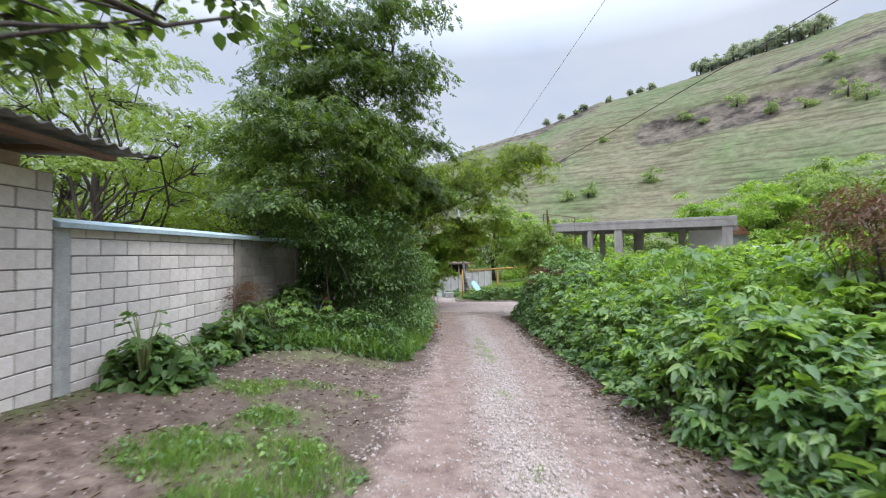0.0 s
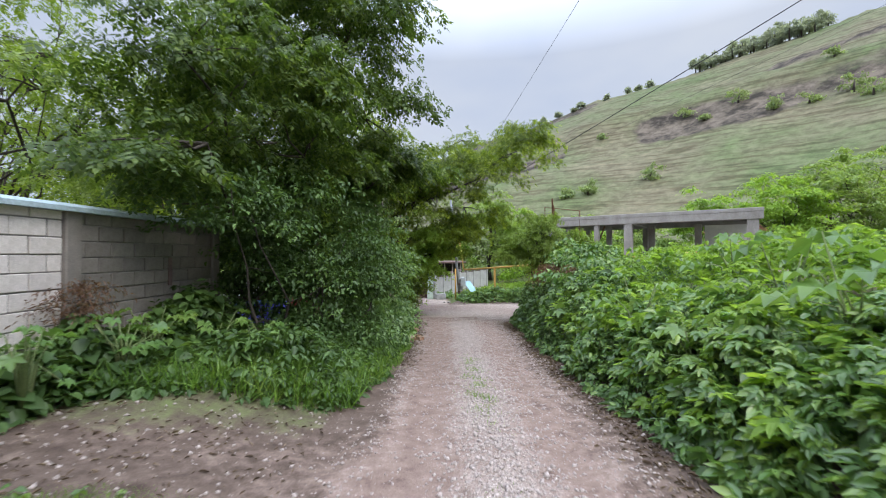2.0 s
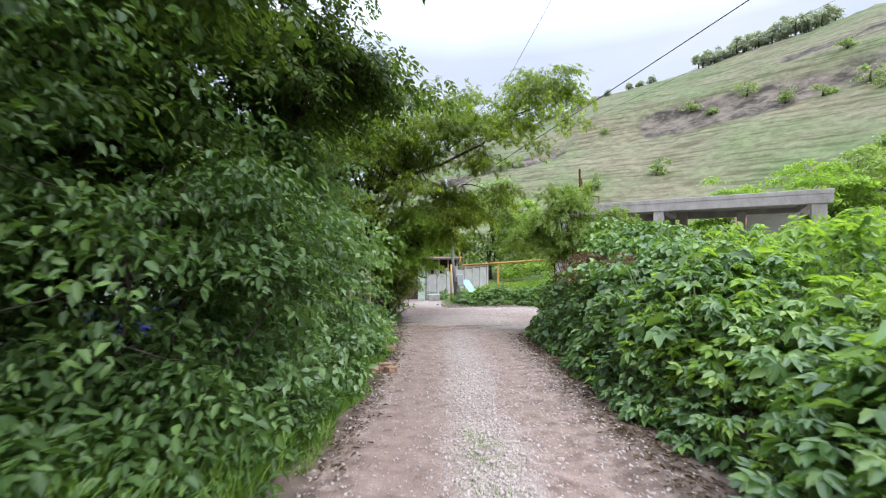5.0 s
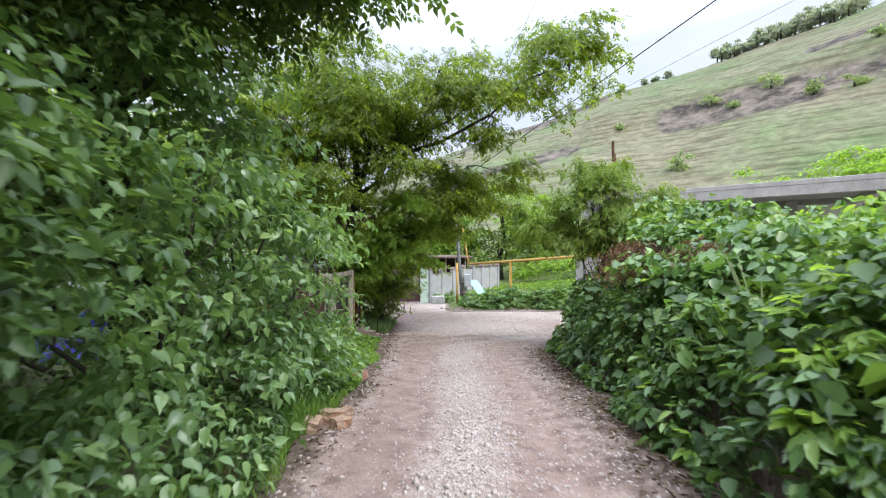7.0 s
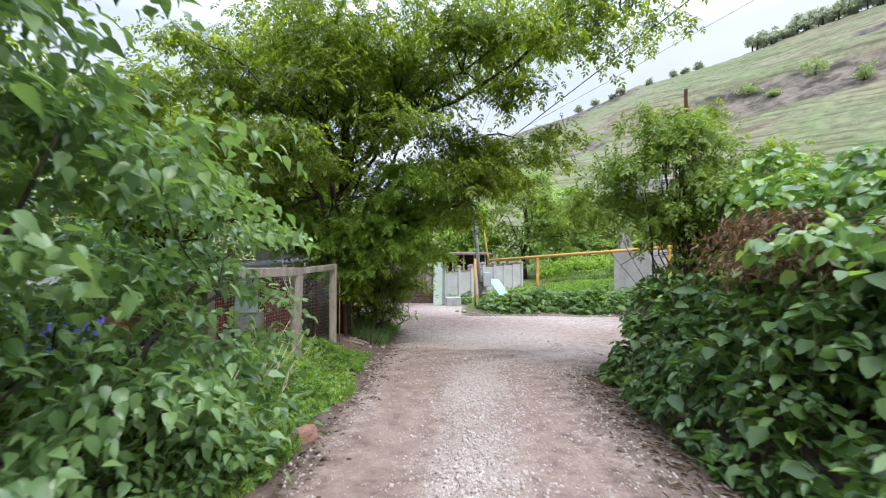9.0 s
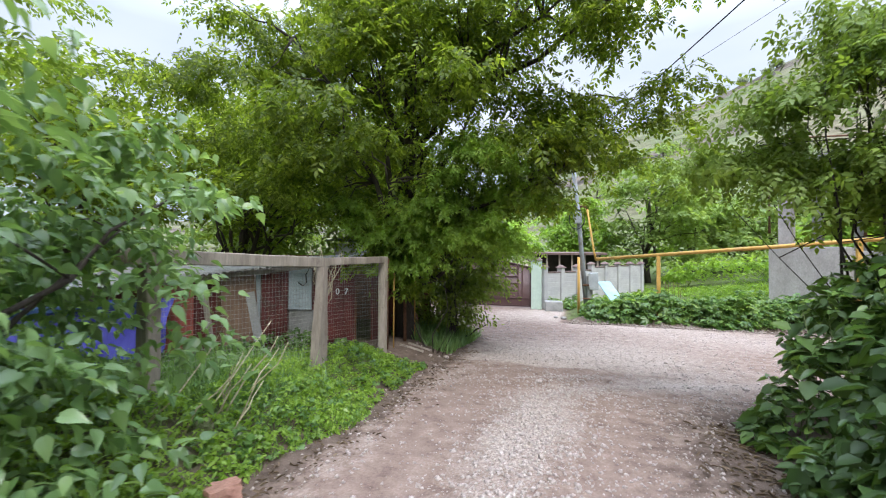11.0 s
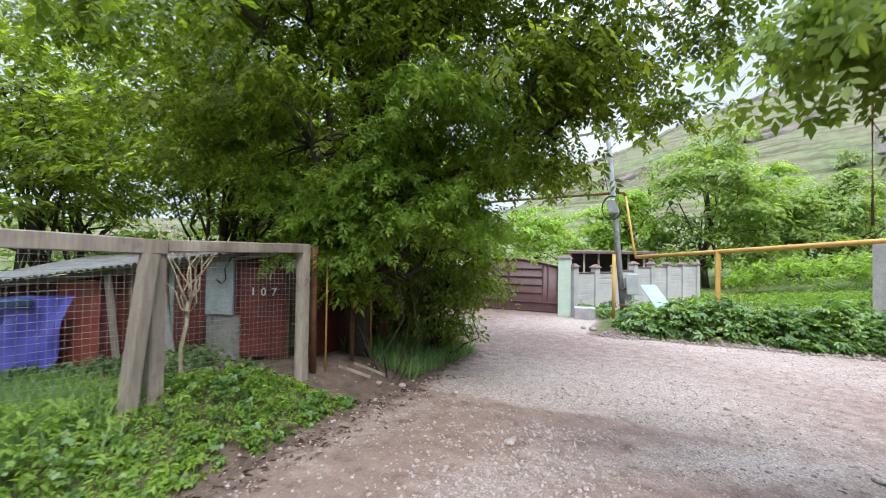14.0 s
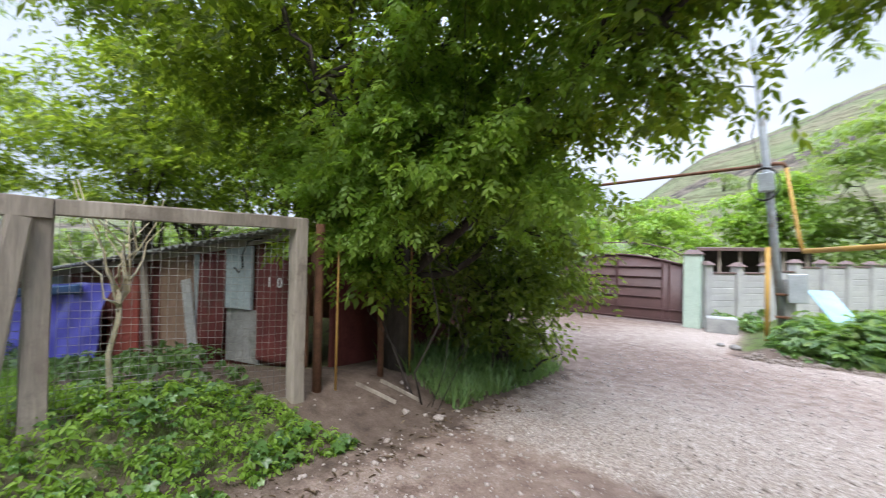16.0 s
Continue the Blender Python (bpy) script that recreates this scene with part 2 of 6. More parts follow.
def hill_z(x, y):
    """The valley side: it climbs from 55 m out to a ridge about 190 m out."""
    dx, dy = x - 0.5, y - 8.0
    r, deg = np.hypot(dx, dy), np.degrees(np.arctan2(dx, dy))
    top = np.interp(deg, RIDGE_DEG, RIDGE_TAN) * 190.0
    k = (r - 58.0) / 132.0
    up = np.clip(k, 0, 1)
    up = 0.8 * up + 0.2 * smooth(up) + 0.05 * np.exp(-((up - 0.56) / 0.05) ** 2) * (deg > 18) + 0.012 * wobble(x, y, 0.12, 2.0) * smooth(up * 4)
    z = top * up
    z = np.where(k > 1, top * (1 - 0.25 * (1 - np.exp(-(k - 1) * 1.2))), z)
    terr = z / 2.4 + 0.35 * wobble(x, y, 0.06, 1.0)
    step = (terr - np.floor(terr) - 0.5)
    return z + 0.55 * step * smooth((k - 0.03) * 8) * (k < 1)


def ground_z(x, y):
    x, y = np.asarray(x, float), np.asarray(y, float)
    base = np.interp(y, ROAD_Y, ROAD_Z)
    xl, xr = np.interp(y, EDGE_Y, EDGE_L), np.interp(y, EDGE_Y, EDGE_R)
    left = (0.38 - 0.08 * smooth((y - 16) / 2)) * smooth((xl - x) / (1.3 + 2.2 * smooth((8.8 - y) / 2.2))) * (1 - 0.25 * smooth((-3.0 - x) / 2.5) * smooth((y - 15) / 3))
    right = 0.30 * smooth((x - xr) / 0.9) + 1.35 * smooth((x - xr - 0.5) / 5.0) + 0.6 * smooth((x - 10) / 10)
    right = right * smooth((24.0 - y) / 4.0 + 0.1 * 0)
    lot = smooth((y - 29.6) / 0.5) * (0.16 * smooth((x - 1.1) / 0.5) + 1.0 * smooth((x - 5.0) / 10.0))
    lot = np.maximum(lot, smooth((y - 24) / 7) * 1.2 * smooth((x - 9.0) / 6.0))
    rut = np.where((x > xl) & (x < xr) & (y < 24), 0.018 * np.cos((x - 0.5 * (xl + xr)) * 4.2), 0.0)
    fall = -0.13 * np.clip(-2.4 - x, 0, 8) * smooth((y - 16.5) / 2.0) * smooth((27.5 - y) / 2.0)
    z = base + left + right + lot + rut + fall
    off = np.maximum(smooth((xl - x) / 0.6), smooth((x - xr) / 0.6))
    z = z + 0.03 * off * wobble(x, y, 2.3) + 0.010 * wobble(x, y, 3.1, 0.6) + 0.008 * wobble(x * 0.8 + 0.37 * y, y * 0.7 - 0.5 * x, 1.9, 1.1)
    far = smooth((np.hypot(x, y - 12) - 45) / 25)
    return z * (1 - 0.6 * far) + hill_z(x, y)


def gz(x, y):
    return float(ground_z(x, y))


def axis(lo, hi, step, far_lo, far_hi, grow, cap_lo, cap_hi):
    mid = list(np.arange(lo, hi + 1e-6, step))
    out, s = [], step
    p = hi
    while p < far_hi:
        s = min(s * grow, cap_hi if p < 260 else 1e9)
        p += s
        out.append(p)
    back, s, p = [], step, lo
    while p > far_lo:
        s = min(s * grow, cap_lo if p > -60 else 1e9)
        p -= s
        back.append(p)
    return np.array(back[::-1] + mid + out)


def grid_mesh(name, xs, ys, zf, material):
    X, Y = np.meshgrid(xs, ys)
    Z = zf(X, Y)
    v = np.stack([X, Y, Z], -1).reshape(-1, 3)
    i = np.arange(len(v)).reshape(X.shape)
    f = np.stack([i[:-1, :-1], i[:-1, 1:], i[1:, 1:], i[1:, :-1]], -1).reshape(-1, 4)
    return raw_mesh(name, v, f, material)


def raw_mesh(name, v, f, material, flat=False):
    """A mesh from arrays of places and equal-sided faces."""
    me = bpy.data.meshes.new(name)
    k = f.shape[1]
    me.vertices.add(len(v))
    me.vertices.foreach_set("co", v.astype(np.float32).ravel())
    me.loops.add(f.size)
    me.loops.foreach_set("vertex_index", f.astype(np.int32).ravel())
    me.polygons.add(len(f))
    me.polygons.foreach_set("loop_start", np.arange(0, f.size, k, dtype=np.int32))
    me.polygons.foreach_set("loop_total", np.full(len(f), k, dtype=np.int32))
    me.materials.append(material)
    me.update(calc_edges=True)
    me.validate()
    if not flat:
        me.shade_smooth()
    return me


def ground_material():
    """Soil, dust, gravel, turf and hill grass, blended by where they lie."""
    m, n, l, b = mat("ground_surface", 0.95, 0.0, 0.15)
    at = n.new("ShaderNodeAttribute")
    at.attribute_name = "cover"
    sep = n.new("ShaderNodeSeparateColor")
    l.new(at.outputs["Color"], sep.inputs["Color"])
    big, mid, fine = tex(n, l, 0.8, 4.0), tex(n, l, 5.0, 5.0, 0.65), tex(n, l, 45.0, 4.0, 0.7)
    grit = n.new("ShaderNodeTexVoronoi")
    grit.inputs["Scale"].default_value = 60.0
    tc = n.new("ShaderNodeTexCoord")
    l.new(tc.outputs["Object"], grit.inputs["Vector"])
    dust = ramp(n, [(0.3, (0.17, 0.119, 0.099)), (0.7, (0.28, 0.21, 0.178))])
    l.new(mid.outputs["Fac"], dust.inputs["Fac"])
    peb = ramp(n, [(0.0, (0.22, 0.175, 0.15)), (0.45, (0.335, 0.278, 0.242)), (0.8, (0.45, 0.39, 0.355)), (1.0, (0.62, 0.56, 0.52))])
    l.new(grit.outputs["Color"], peb.inputs["Fac"])
    soil = ramp(n, [(0.3, (0.07, 0.05, 0.04)), (0.7, (0.17, 0.128, 0.104))])
    l.new(mid.outputs["Fac"], soil.inputs["Fac"])
    turf = ramp(n, [(0.25, (0.065, 0.085, 0.03)), (0.75, (0.12, 0.165, 0.05))])
    l.new(mid.outputs["Fac"], turf.inputs["Fac"])

    def soft(chan, amount):
        a = n.new("ShaderNodeMath")
        a.operation = "MULTIPLY_ADD"
        a.inputs[1].default_value, a.inputs[2].default_value = amount, -0.5 * amount
        l.new(mid.outputs["Fac"], a.inputs[0])
        s = n.new("ShaderNodeMath")
        s.operation, s.use_clamp = "ADD", True
        l.new(a.outputs[0], s.inputs[0])
        l.new(chan, s.inputs[1])
        r = ramp(n, [(0.2, (0, 0, 0)), (0.8, (1, 1, 1))])
        l.new(s.outputs[0], r.inputs["Fac"])
        return r.outputs["Color"]

    col = mixc(n, l, soft(sep.outputs["Red"], 1.5), soil.outputs["Color"], dust.outputs["Color"])
    col = mixc(n, l, soft(sep.outputs["Green"], 1.1), col, peb.outputs["Color"])
    col = mixc(n, l, soft(sep.outputs["Blue"], 1.2), col, turf.outputs["Color"])
    # hill pasture greyed for distance haze, with sheep-track terraces and bare rock bands
    geo = n.new("ShaderNodeNewGeometry")
    sx = n.new("ShaderNodeSeparateXYZ")
    l.new(tc.outputs["Object"], sx.inputs["Vector"])
    hb, hm = tex(n, l, 0.03, 6.0, 0.65), tex(n, l, 0.10, 6.0, 0.65)
    wv = n.new("ShaderNodeTexNoise")
    wv.inputs["Scale"].default_value, wv.inputs["Detail"].default_value = 0.34, 5.0
    mp = n.new("ShaderNodeMapping")
    mp.inputs["Scale"].default_value = (0.30, 0.30, 4.2)
    l.new(tc.outputs["Object"], mp.inputs["Vector"])
    l.new(mp.outputs["Vector"], wv.inputs["Vector"])
    past_hazed = ramp(n, [(0.36, (0.105, 0.145, 0.062)), (0.48, (0.135, 0.148, 0.082)), (0.62, (0.16, 0.148, 0.098))])
    l.new(hb.outputs["Fac"], past_hazed.inputs["Fac"])
    line = ramp(n, [(0.38, (0.62, 0.57, 0.52)), (0.46, (0.9, 0.88, 0.86)), (0.55, (1.02, 1.02, 1.0)), (0.7, (1.12, 1.1, 1.06))])
    l.new(wv.outputs["Fac"], line.inputs["Fac"])
    hill = mixc(n, l, 0.95, past_hazed.outputs["Color"], line.outputs["Color"], "MULTIPLY")
    nz = n.new("ShaderNodeSeparateXYZ")
    l.new(geo.outputs["Normal"], nz.inputs["Vector"])
    rockf = n.new("ShaderNodeMath")
    rockf.operation = "MULTIPLY_ADD"
    rockf.inputs[1].default_value = 0.35
    l.new(hm.outputs["Fac"], rockf.inputs[0])
    at3 = n.new("ShaderNodeAttribute")
    at3.attribute_name = "rock_cover"
    l.new(at3.outputs["Fac"], rockf.inputs[2])
    rr = ramp(n, [(0.52, (0, 0, 0)), (0.60, (1, 1, 1))])
    l.new(rockf.outputs[0], rr.inputs["Fac"])
    rock = ramp(n, [(0.42, (0.035, 0.03, 0.024)), (0.62, (0.165, 0.138, 0.108))])
    rn = tex(n, l, 0.22, 7.0, 0.7)
    l.new(rn.outputs["Fac"], rock.inputs["Fac"])
    speck = tex(n, l, 0.55, 6.0, 0.7)
    sp = ramp(n, [(0.36, (0.68, 0.68, 0.66)), (0.62, (1.18, 1.18, 1.16))])
    l.new(speck.outputs["Fac"], sp.inputs["Fac"])
    hill = mixc(n, l, 0.9, hill, sp.outputs["Color"], "MULTIPLY")
    hill = mixc(n, l, rr.outputs["Color"], hill, rock.outputs["Color"])
    at2 = n.new("ShaderNodeAttribute")
    at2.attribute_name = "slope_cover"
    col = mixc(n, l, at2.outputs["Fac"], col, hill)
    cell = n.new("ShaderNodeTexVoronoi")
    cell.inputs["Scale"].default_value = 75.0
    l.new(tc.outputs["Object"], cell.inputs["Vector"])
    cg = ramp(n, [(0.0, (0.62, 0.60, 0.58)), (0.5, (0.98, 0.98, 0.98)), (0.85, (1.1, 1.1, 1.1)), (1.0, (1.55, 1.55, 1.55))])
    l.new(cell.outputs["Color"], cg.inputs["Fac"])
    near = n.new("ShaderNodeMath")
    near.operation = "SUBTRACT"
    near.inputs[0].default_value = 1.0
    l.new(at2.outputs["Fac"], near.inputs[1])
    stony = n.new("ShaderNodeMath")
    stony.operation, stony.use_clamp = "MULTIPLY_ADD", True
    stony.inputs[1].default_value, stony.inputs[2].default_value = 1.1, 0.22
    l.new(sep.outputs["Green"], stony.inputs[0])
    grain_at = n.new("ShaderNodeMath")
    grain_at.operation = "MULTIPLY"
    l.new(near.outputs[0], grain_at.inputs[0])
    l.new(stony.outputs[0], grain_at.inputs[1])
    col = mixc(n, l, grain_at.outputs[0], col, mixc(n, l, 1.0, col, cg.outputs["Color"], "MULTIPLY"))
    gr = ramp(n, [(0.3, (0.74, 0.73, 0.72)), (0.7, (1.14, 1.14, 1.14))])
    l.new(fine.outputs["Fac"], gr.inputs["Fac"])
    col = mixc(n, l, 0.8, col, gr.outputs["Color"], "MULTIPLY")
    l.new(col, b.inputs["Base Color"])
    hsum = n.new("ShaderNodeMath")
    hsum.operation = "ADD"
    l.new(fine.outputs["Fac"], hsum.inputs[0])
    l.new(grit.outputs["Distance"], hsum.inputs[1])
    bump(n, l, b, hsum.outputs[0], 0.6, 0.012)
    return m


def build_ground():
    xs = axis(-5.5, 7.0, 0.17, -2500, 2500, 1.07, 9.0, 3.0)
    ys = axis(-3.0, 33.0, 0.19, -2500, 2500, 1.07, 9.0, 3.0)
    me = grid_mesh("ground", xs, ys, ground_z, ground_material())
    co = np.empty(len(me.vertices) * 3, np.float32)
    me.vertices.foreach_get("co", co)
    x, y, z = co.reshape(-1, 3).astype(float).T
    xl, xr = np.interp(y, EDGE_Y, EDGE_L), np.interp(y, EDGE_Y, EDGE_R)
    w = 0.12 * wobble(x, y, 1.9, 0.3)
    u = (x - xl) / np.maximum(xr - xl, 0.1)
    inside = smooth((x - xl + w) / 0.5 + 0.3) * smooth((xr - x + w) / 0.5 + 0.3)
    inside = inside * np.where((y > 29.4) & (x > 0.9), 0.0, 1.0)
    # bare trodden yard beside the block wall
    yard = smooth((x + 4.0) / 0.6) * smooth((0.4 - x) / 0.6) * smooth((y + 4) / 2) * smooth((8.2 - y + 0.25 * x) / 1.0)
    strip = 0.06 + (np.exp(-((u - 0.46) / 0.13) ** 2) + 0.25 * np.exp(-((u - 0.80) / 0.08) ** 2) + 0.5 * np.exp(-((u - 0.06) / 0.08) ** 2)) * (0.75 + 0.35 * wobble(x, y, 2.1, 0.9))
    gravel = inside * np.clip(np.where(y < 23, strip, 0.62 + 0.45 * wobble(x, y, 0.8, 2.0)), 0, 1) * 0.80
    dirt = np.clip(inside * np.where(y < 23, 0.92 - 0.85 * np.exp(-((u - 1.02) / 0.21) ** 2), 1.0), 0, 1)
    r = np.hypot(x, y - 12)
    dirt = np.maximum(dirt, yard * (0.22 + 0.25 * wobble(x, y, 1.1, 3.0)))
    forecourt = smooth((y - 27) / 2) * smooth((34 - y) / 1) * smooth((1.4 - x) / 0.8) * smooth((x + 8) / 2)
    dirt = np.maximum(dirt, forecourt)
    outside = 1 - np.clip(inside + yard + forecourt, 0, 1)
    bank = np.clip(smooth((x + 2.6) / 0.4) * smooth((-0.35 - x) / 0.3) * smooth((y - 21.2) / 0.8) * smooth((26.2 - y) / 1.0), 0, 1)
    plot = smooth((-1.75 - x) / 0.3) * smooth((x + 10) / 1) * smooth((y - 17.0) / 1.0) * smooth((22.5 - y) / 0.5)
    green = outside * (1 - bank) * (1 - 0.75 * plot) * np.clip(smooth((xl - 0.15 - x) / 0.5) + smooth((x - xr - 1.2) / 0.6) + smooth((y - 30.0) / 0.5), 0, 1)
    grassy = yard * np.exp(-((x + 1.65 + 0.1 * (y - 4)) / 0.75) ** 2) * smooth((6.3 - y) / 1.5)
    mound = np.exp(-((u - 0.46) / 0.09) ** 2) * inside * np.clip(wobble(x, y, 1.7, 5.0) - 0.25, 0, 1) * (y < 13)
    green = np.clip(green * (0.5 + 0.35 * smooth((y - 28) / 3)) + grassy * 0.38 + mound * 0.7, 0, 1)
    hk = smooth((np.hypot(x - 0.5, y - 8) - 52) / 14)
    deg = np.degrees(np.arctan2(x - 0.5, y - 8))
    k = (np.hypot(x - 0.5, y - 8) - 58) / 132
    nz = 0.03 * wobble(x, y, 0.09, 1.0) + 0.02 * wobble(x, y, 0.23, 2.0)
    band = np.exp(-((k - 0.49 + nz) / 0.075) ** 2) * smooth((deg - 22) / 6) * (0.75 + 0.35 * wobble(x, y, 0.13, 3.0))
    band += 0.8 * np.exp(-((k - 0.70 + nz) / 0.05) ** 2) * smooth((deg - 36) / 5)
    band += 0.9 * np.exp(-((k - 0.90 + nz) / 0.08) ** 2) * smooth((24 - deg) / 4) + 0.95 * np.exp(-((k - 0.46 + nz) / 0.07) ** 2) * smooth((20 - deg) / 4)
    cover = me.color_attributes.new("cover", "FLOAT_COLOR", "POINT")
    cover.data.foreach_set("color", np.stack([dirt, gravel, green, np.ones_like(dirt)], -1).astype(np.float32).ravel())
    rk = me.attributes.new("rock_cover", "FLOAT", "POINT")
    rk.data.foreach_set("value", (np.clip(band, 0, 1) * 0.62).astype(np.float32))
    sl = me.attributes.new("slope_cover", "FLOAT", "POINT")
    sl.data.foreach_set("value", hk.astype(np.float32))
    return tagged(new("ground", me), "gravel lane of pale crushed stone between grassy banks and pasture", "ground", kind="structure")


build_ground()

# ---- leaf templates: vertices and triangles ----


def leaf_simple(wid=0.5, fold=0.12, droop=0.15):
    v = np.array([(0, 0, 0), (-wid * 0.42, 0.3, fold), (-wid * 0.36, 0.65, fold * 0.7 - droop * 0.3), (0, 1, -droop), (wid * 0.36, 0.65, fold * 0.7 - droop * 0.3), (wid * 0.42, 0.3, fold)])
    f = np.array([(0, 2, 1), (0, 3, 2), (0, 4, 3), (0, 5, 4)])
    return v, f


def leaf_pinnate(pairs=2, droop=0.35, wid=0.46):
    """A compound leaf of narrow leaflets on one stalk."""
    vs, fs, off = [], [], 0
    spots = [(0.95, 0, 1.0)] + [(0.35 + 0.45 * i / max(pairs - 1, 1), s, 0.9) for i in range(pairs) for s in (-1, 1)]
    for at, side, size in spots:
        ang = side * radians(58)
        d = np.array([math.sin(ang), math.cos(ang), -0.25])
        q = np.array([math.cos(ang), -math.sin(ang), 0.12])
        o = np.array([0, at * 0.62, -droop * at * at * 0.6])
        L = 0.46 * size
        vs += [o, o + d * L * 0.45 - q * wid * L * 0.55, o + d * L + (0, 0, -0.1 * L), o + d * L * 0.45 + q * wid * L * 0.55]
        fs += [(off, off + 2, off + 1), (off, off + 3, off + 2)]
        off += 4
    return np.array(vs), np.array(fs)


def leaf_lobed(lobes=5, cup=0.12, depth=0.42):
    """A broad lobed leaf on a short stalk, as a fan round its heart."""
    k = lobes * 2 + 1
    v = [(0, 0.32, -0.02)]
    for i in range(k):
        a = radians(-150 + 300 * i / (k - 1))
        r = 0.62 if i % 2 else 0.62 * (1 - depth)
        r *= 0.86 + 0.24 * math.cos(a) + 0.07 * math.sin(5.0 * i)
        v.append((r * math.sin(a), 0.32 + r * math.cos(a), cup * (1 if i % 2 == 0 else -0.6)))
    f = [(0, i + 1, i) for i in range(1, k)]
    return np.array(v), np.array(f)


def leaf_divided(leaflets=5, wid=0.52, fan=62, droop=0.2):
    """A divided leaf: pointed leaflets that fan out from one stalk, each folded along its rib."""
    v, f = leaf_simple(wid, 0.10, droop)
    vs, fs = [], []
    for i in range(leaflets):
        q = 2.0 * i / (leaflets - 1) - 1.0
        a, size = radians(fan) * q * 1.25, 0.72 - 0.24 * abs(q)
        c, t = math.cos(a), math.sin(a)
        r = np.array([(c, t, 0), (-t, c, 0), (0, 0, 1)])
        vs.append((v * size) @ r.T + (0, 0.22 - 0.12 * abs(q), 0.05 * (i % 2)))
        fs.append(f + 6 * i)
    return np.concatenate(vs), np.concatenate(fs)


def leaf_heart(wid=0.80, fold=0.08, droop=0.22):
    """A heart-shaped leaf with a drawn-out tip, folded a little along its rib."""
    side = [(0.10, -0.06), (0.38, 0.10), (0.46, 0.30), (0.34, 0.58), (0.14, 0.84)]
    v = [(0, 0, 0), (0, 0.45, -0.06 * droop), (0, 1.08, -droop)]
    for s in (-1, 1):
        v += [(s * wid * a, b, fold * a * 2.2 - droop * b * b * 0.8) for a, b in side]
    f = []
    for o, flip in ((3, False), (8, True)):
        ring = [0, o, o + 1, o + 2, o + 3, o + 4, 2]
        for i in range(6):
            t = (1, ring[i], ring[i + 1])
            f.append(t if flip else (t[0], t[2], t[1]))
    return np.array(v), np.array(f)


def blade(wid=0.06):
    v = np.array([(-wid / 2, 0, 0), (wid / 2, 0, 0), (wid * 0.36, 0.08, 0.55), (-wid * 0.36, 0.08, 0.55), (0, 0.34, 1.0)])
    f = np.array([(0, 1, 2), (0, 2, 3), (3, 2, 4)])
    return v, f


HEART = leaf_heart(0.68, 0.10, 0.26)


def rotations(yaw, pitch, roll):
    cy, sy, cp, sp, cr, sr = np.cos(yaw), np.sin(yaw), np.cos(pitch), np.sin(pitch), np.cos(roll), np.sin(roll)
    z, o = np.zeros_like(yaw), np.ones_like(yaw)
    rz = np.stack([np.stack([cy, -sy, z], -1), np.stack([sy, cy, z], -1), np.stack([z, z, o], -1)], -2)
    rx = np.stack([np.stack([o, z, z], -1), np.stack([z, cp, -sp], -1), np.stack([z, sp, cp], -1)], -2)
    ry = np.stack([np.stack([cr, z, sr], -1), np.stack([z, o, z], -1), np.stack([-sr, z, cr], -1)], -2)
    return rz @ rx @ ry


def scatter(name, template, places, sizes, yaw, pitch, roll, material):
    """One mesh of many leaves of one template."""
    v, f = template
    R = rotations(yaw, pitch, roll)
    V = np.einsum("nij,kj->nki", R, v) * sizes[:, None, None] + places[:, None, :]
    F = f[None] + (np.arange(len(places)) * len(v))[:, None, None]
    return raw_mesh(name, V.reshape(-1, 3), F.reshape(-1, 3), material, flat=True)


def join_raw(name, items, material):
    vs, fs, off = [], [], 0
    for v, f in items:
        vs.append(v)
        fs.append(f + off)
        off += len(v)
    return raw_mesh(name, np.concatenate(vs), np.concatenate(fs), material)


def tube_raw(pts, radii, sides=7):
    """A tapered tube along a line of points."""
    pts = np.array(pts, float)
    ring, vs = np.linspace(0, 2 * np.pi, sides, endpoint=False), []
    for i, p in enumerate(pts):
        d = pts[min(i + 1, len(pts) - 1)] - pts[max(i - 1, 0)]
        d = d / (np.linalg.norm(d) + 1e-9)
        a = np.cross(d, (0, 0, 1) if abs(d[2]) < 0.9 else (1, 0, 0))
        a /= np.linalg.norm(a)
        c = np.cross(d, a)
        vs.append(p + radii[i] * (np.cos(ring)[:, None] * a + np.sin(ring)[:, None] * c))
    v = np.concatenate(vs + [pts[:1], pts[-1:]])
    f, m, s = [], len(pts), sides
    for i in range(m - 1):
        for j in range(s):
            a, b2 = i * s + j, i * s + (j + 1) % s
            f += [(a, b2, b2 + s), (a, b2 + s, a + s)]
    for j in range(s):
        f += [(m * s, (j + 1) % s, j), (m * s + 1, (m - 1) * s + j, (m - 1) * s + (j + 1) % s)]
    return v, np.array(f)


def bent(rng, a, b, n=6, wob=0.12):
    a, b = np.array(a, float), np.array(b, float)
    L = np.linalg.norm(b - a)
    pts = [a + (b - a) * t + (rng.normal(0, wob * L * 0.35, 3) * math.sin(t * math.pi) if 0 < t < 1 else 0) for t in np.linspace(0, 1, n)]
    return pts


def empty_thing(name, place, label, category, group=""):
    ob = new(name)
    ob.location = place
    return tagged(ob, label, category, group)


def hang(ob, parent):
    """Make ob, whose mesh is in world places, a part of parent."""
    ob.parent = parent
    ob.matrix_parent_inverse = Matrix.Translation(parent.location).inverted()
    return ob


def part(name, me, parent, label=""):
    ob = new(name, me)
    hang(ob, parent)
    if label:
        ob["label"] = label
    return ob


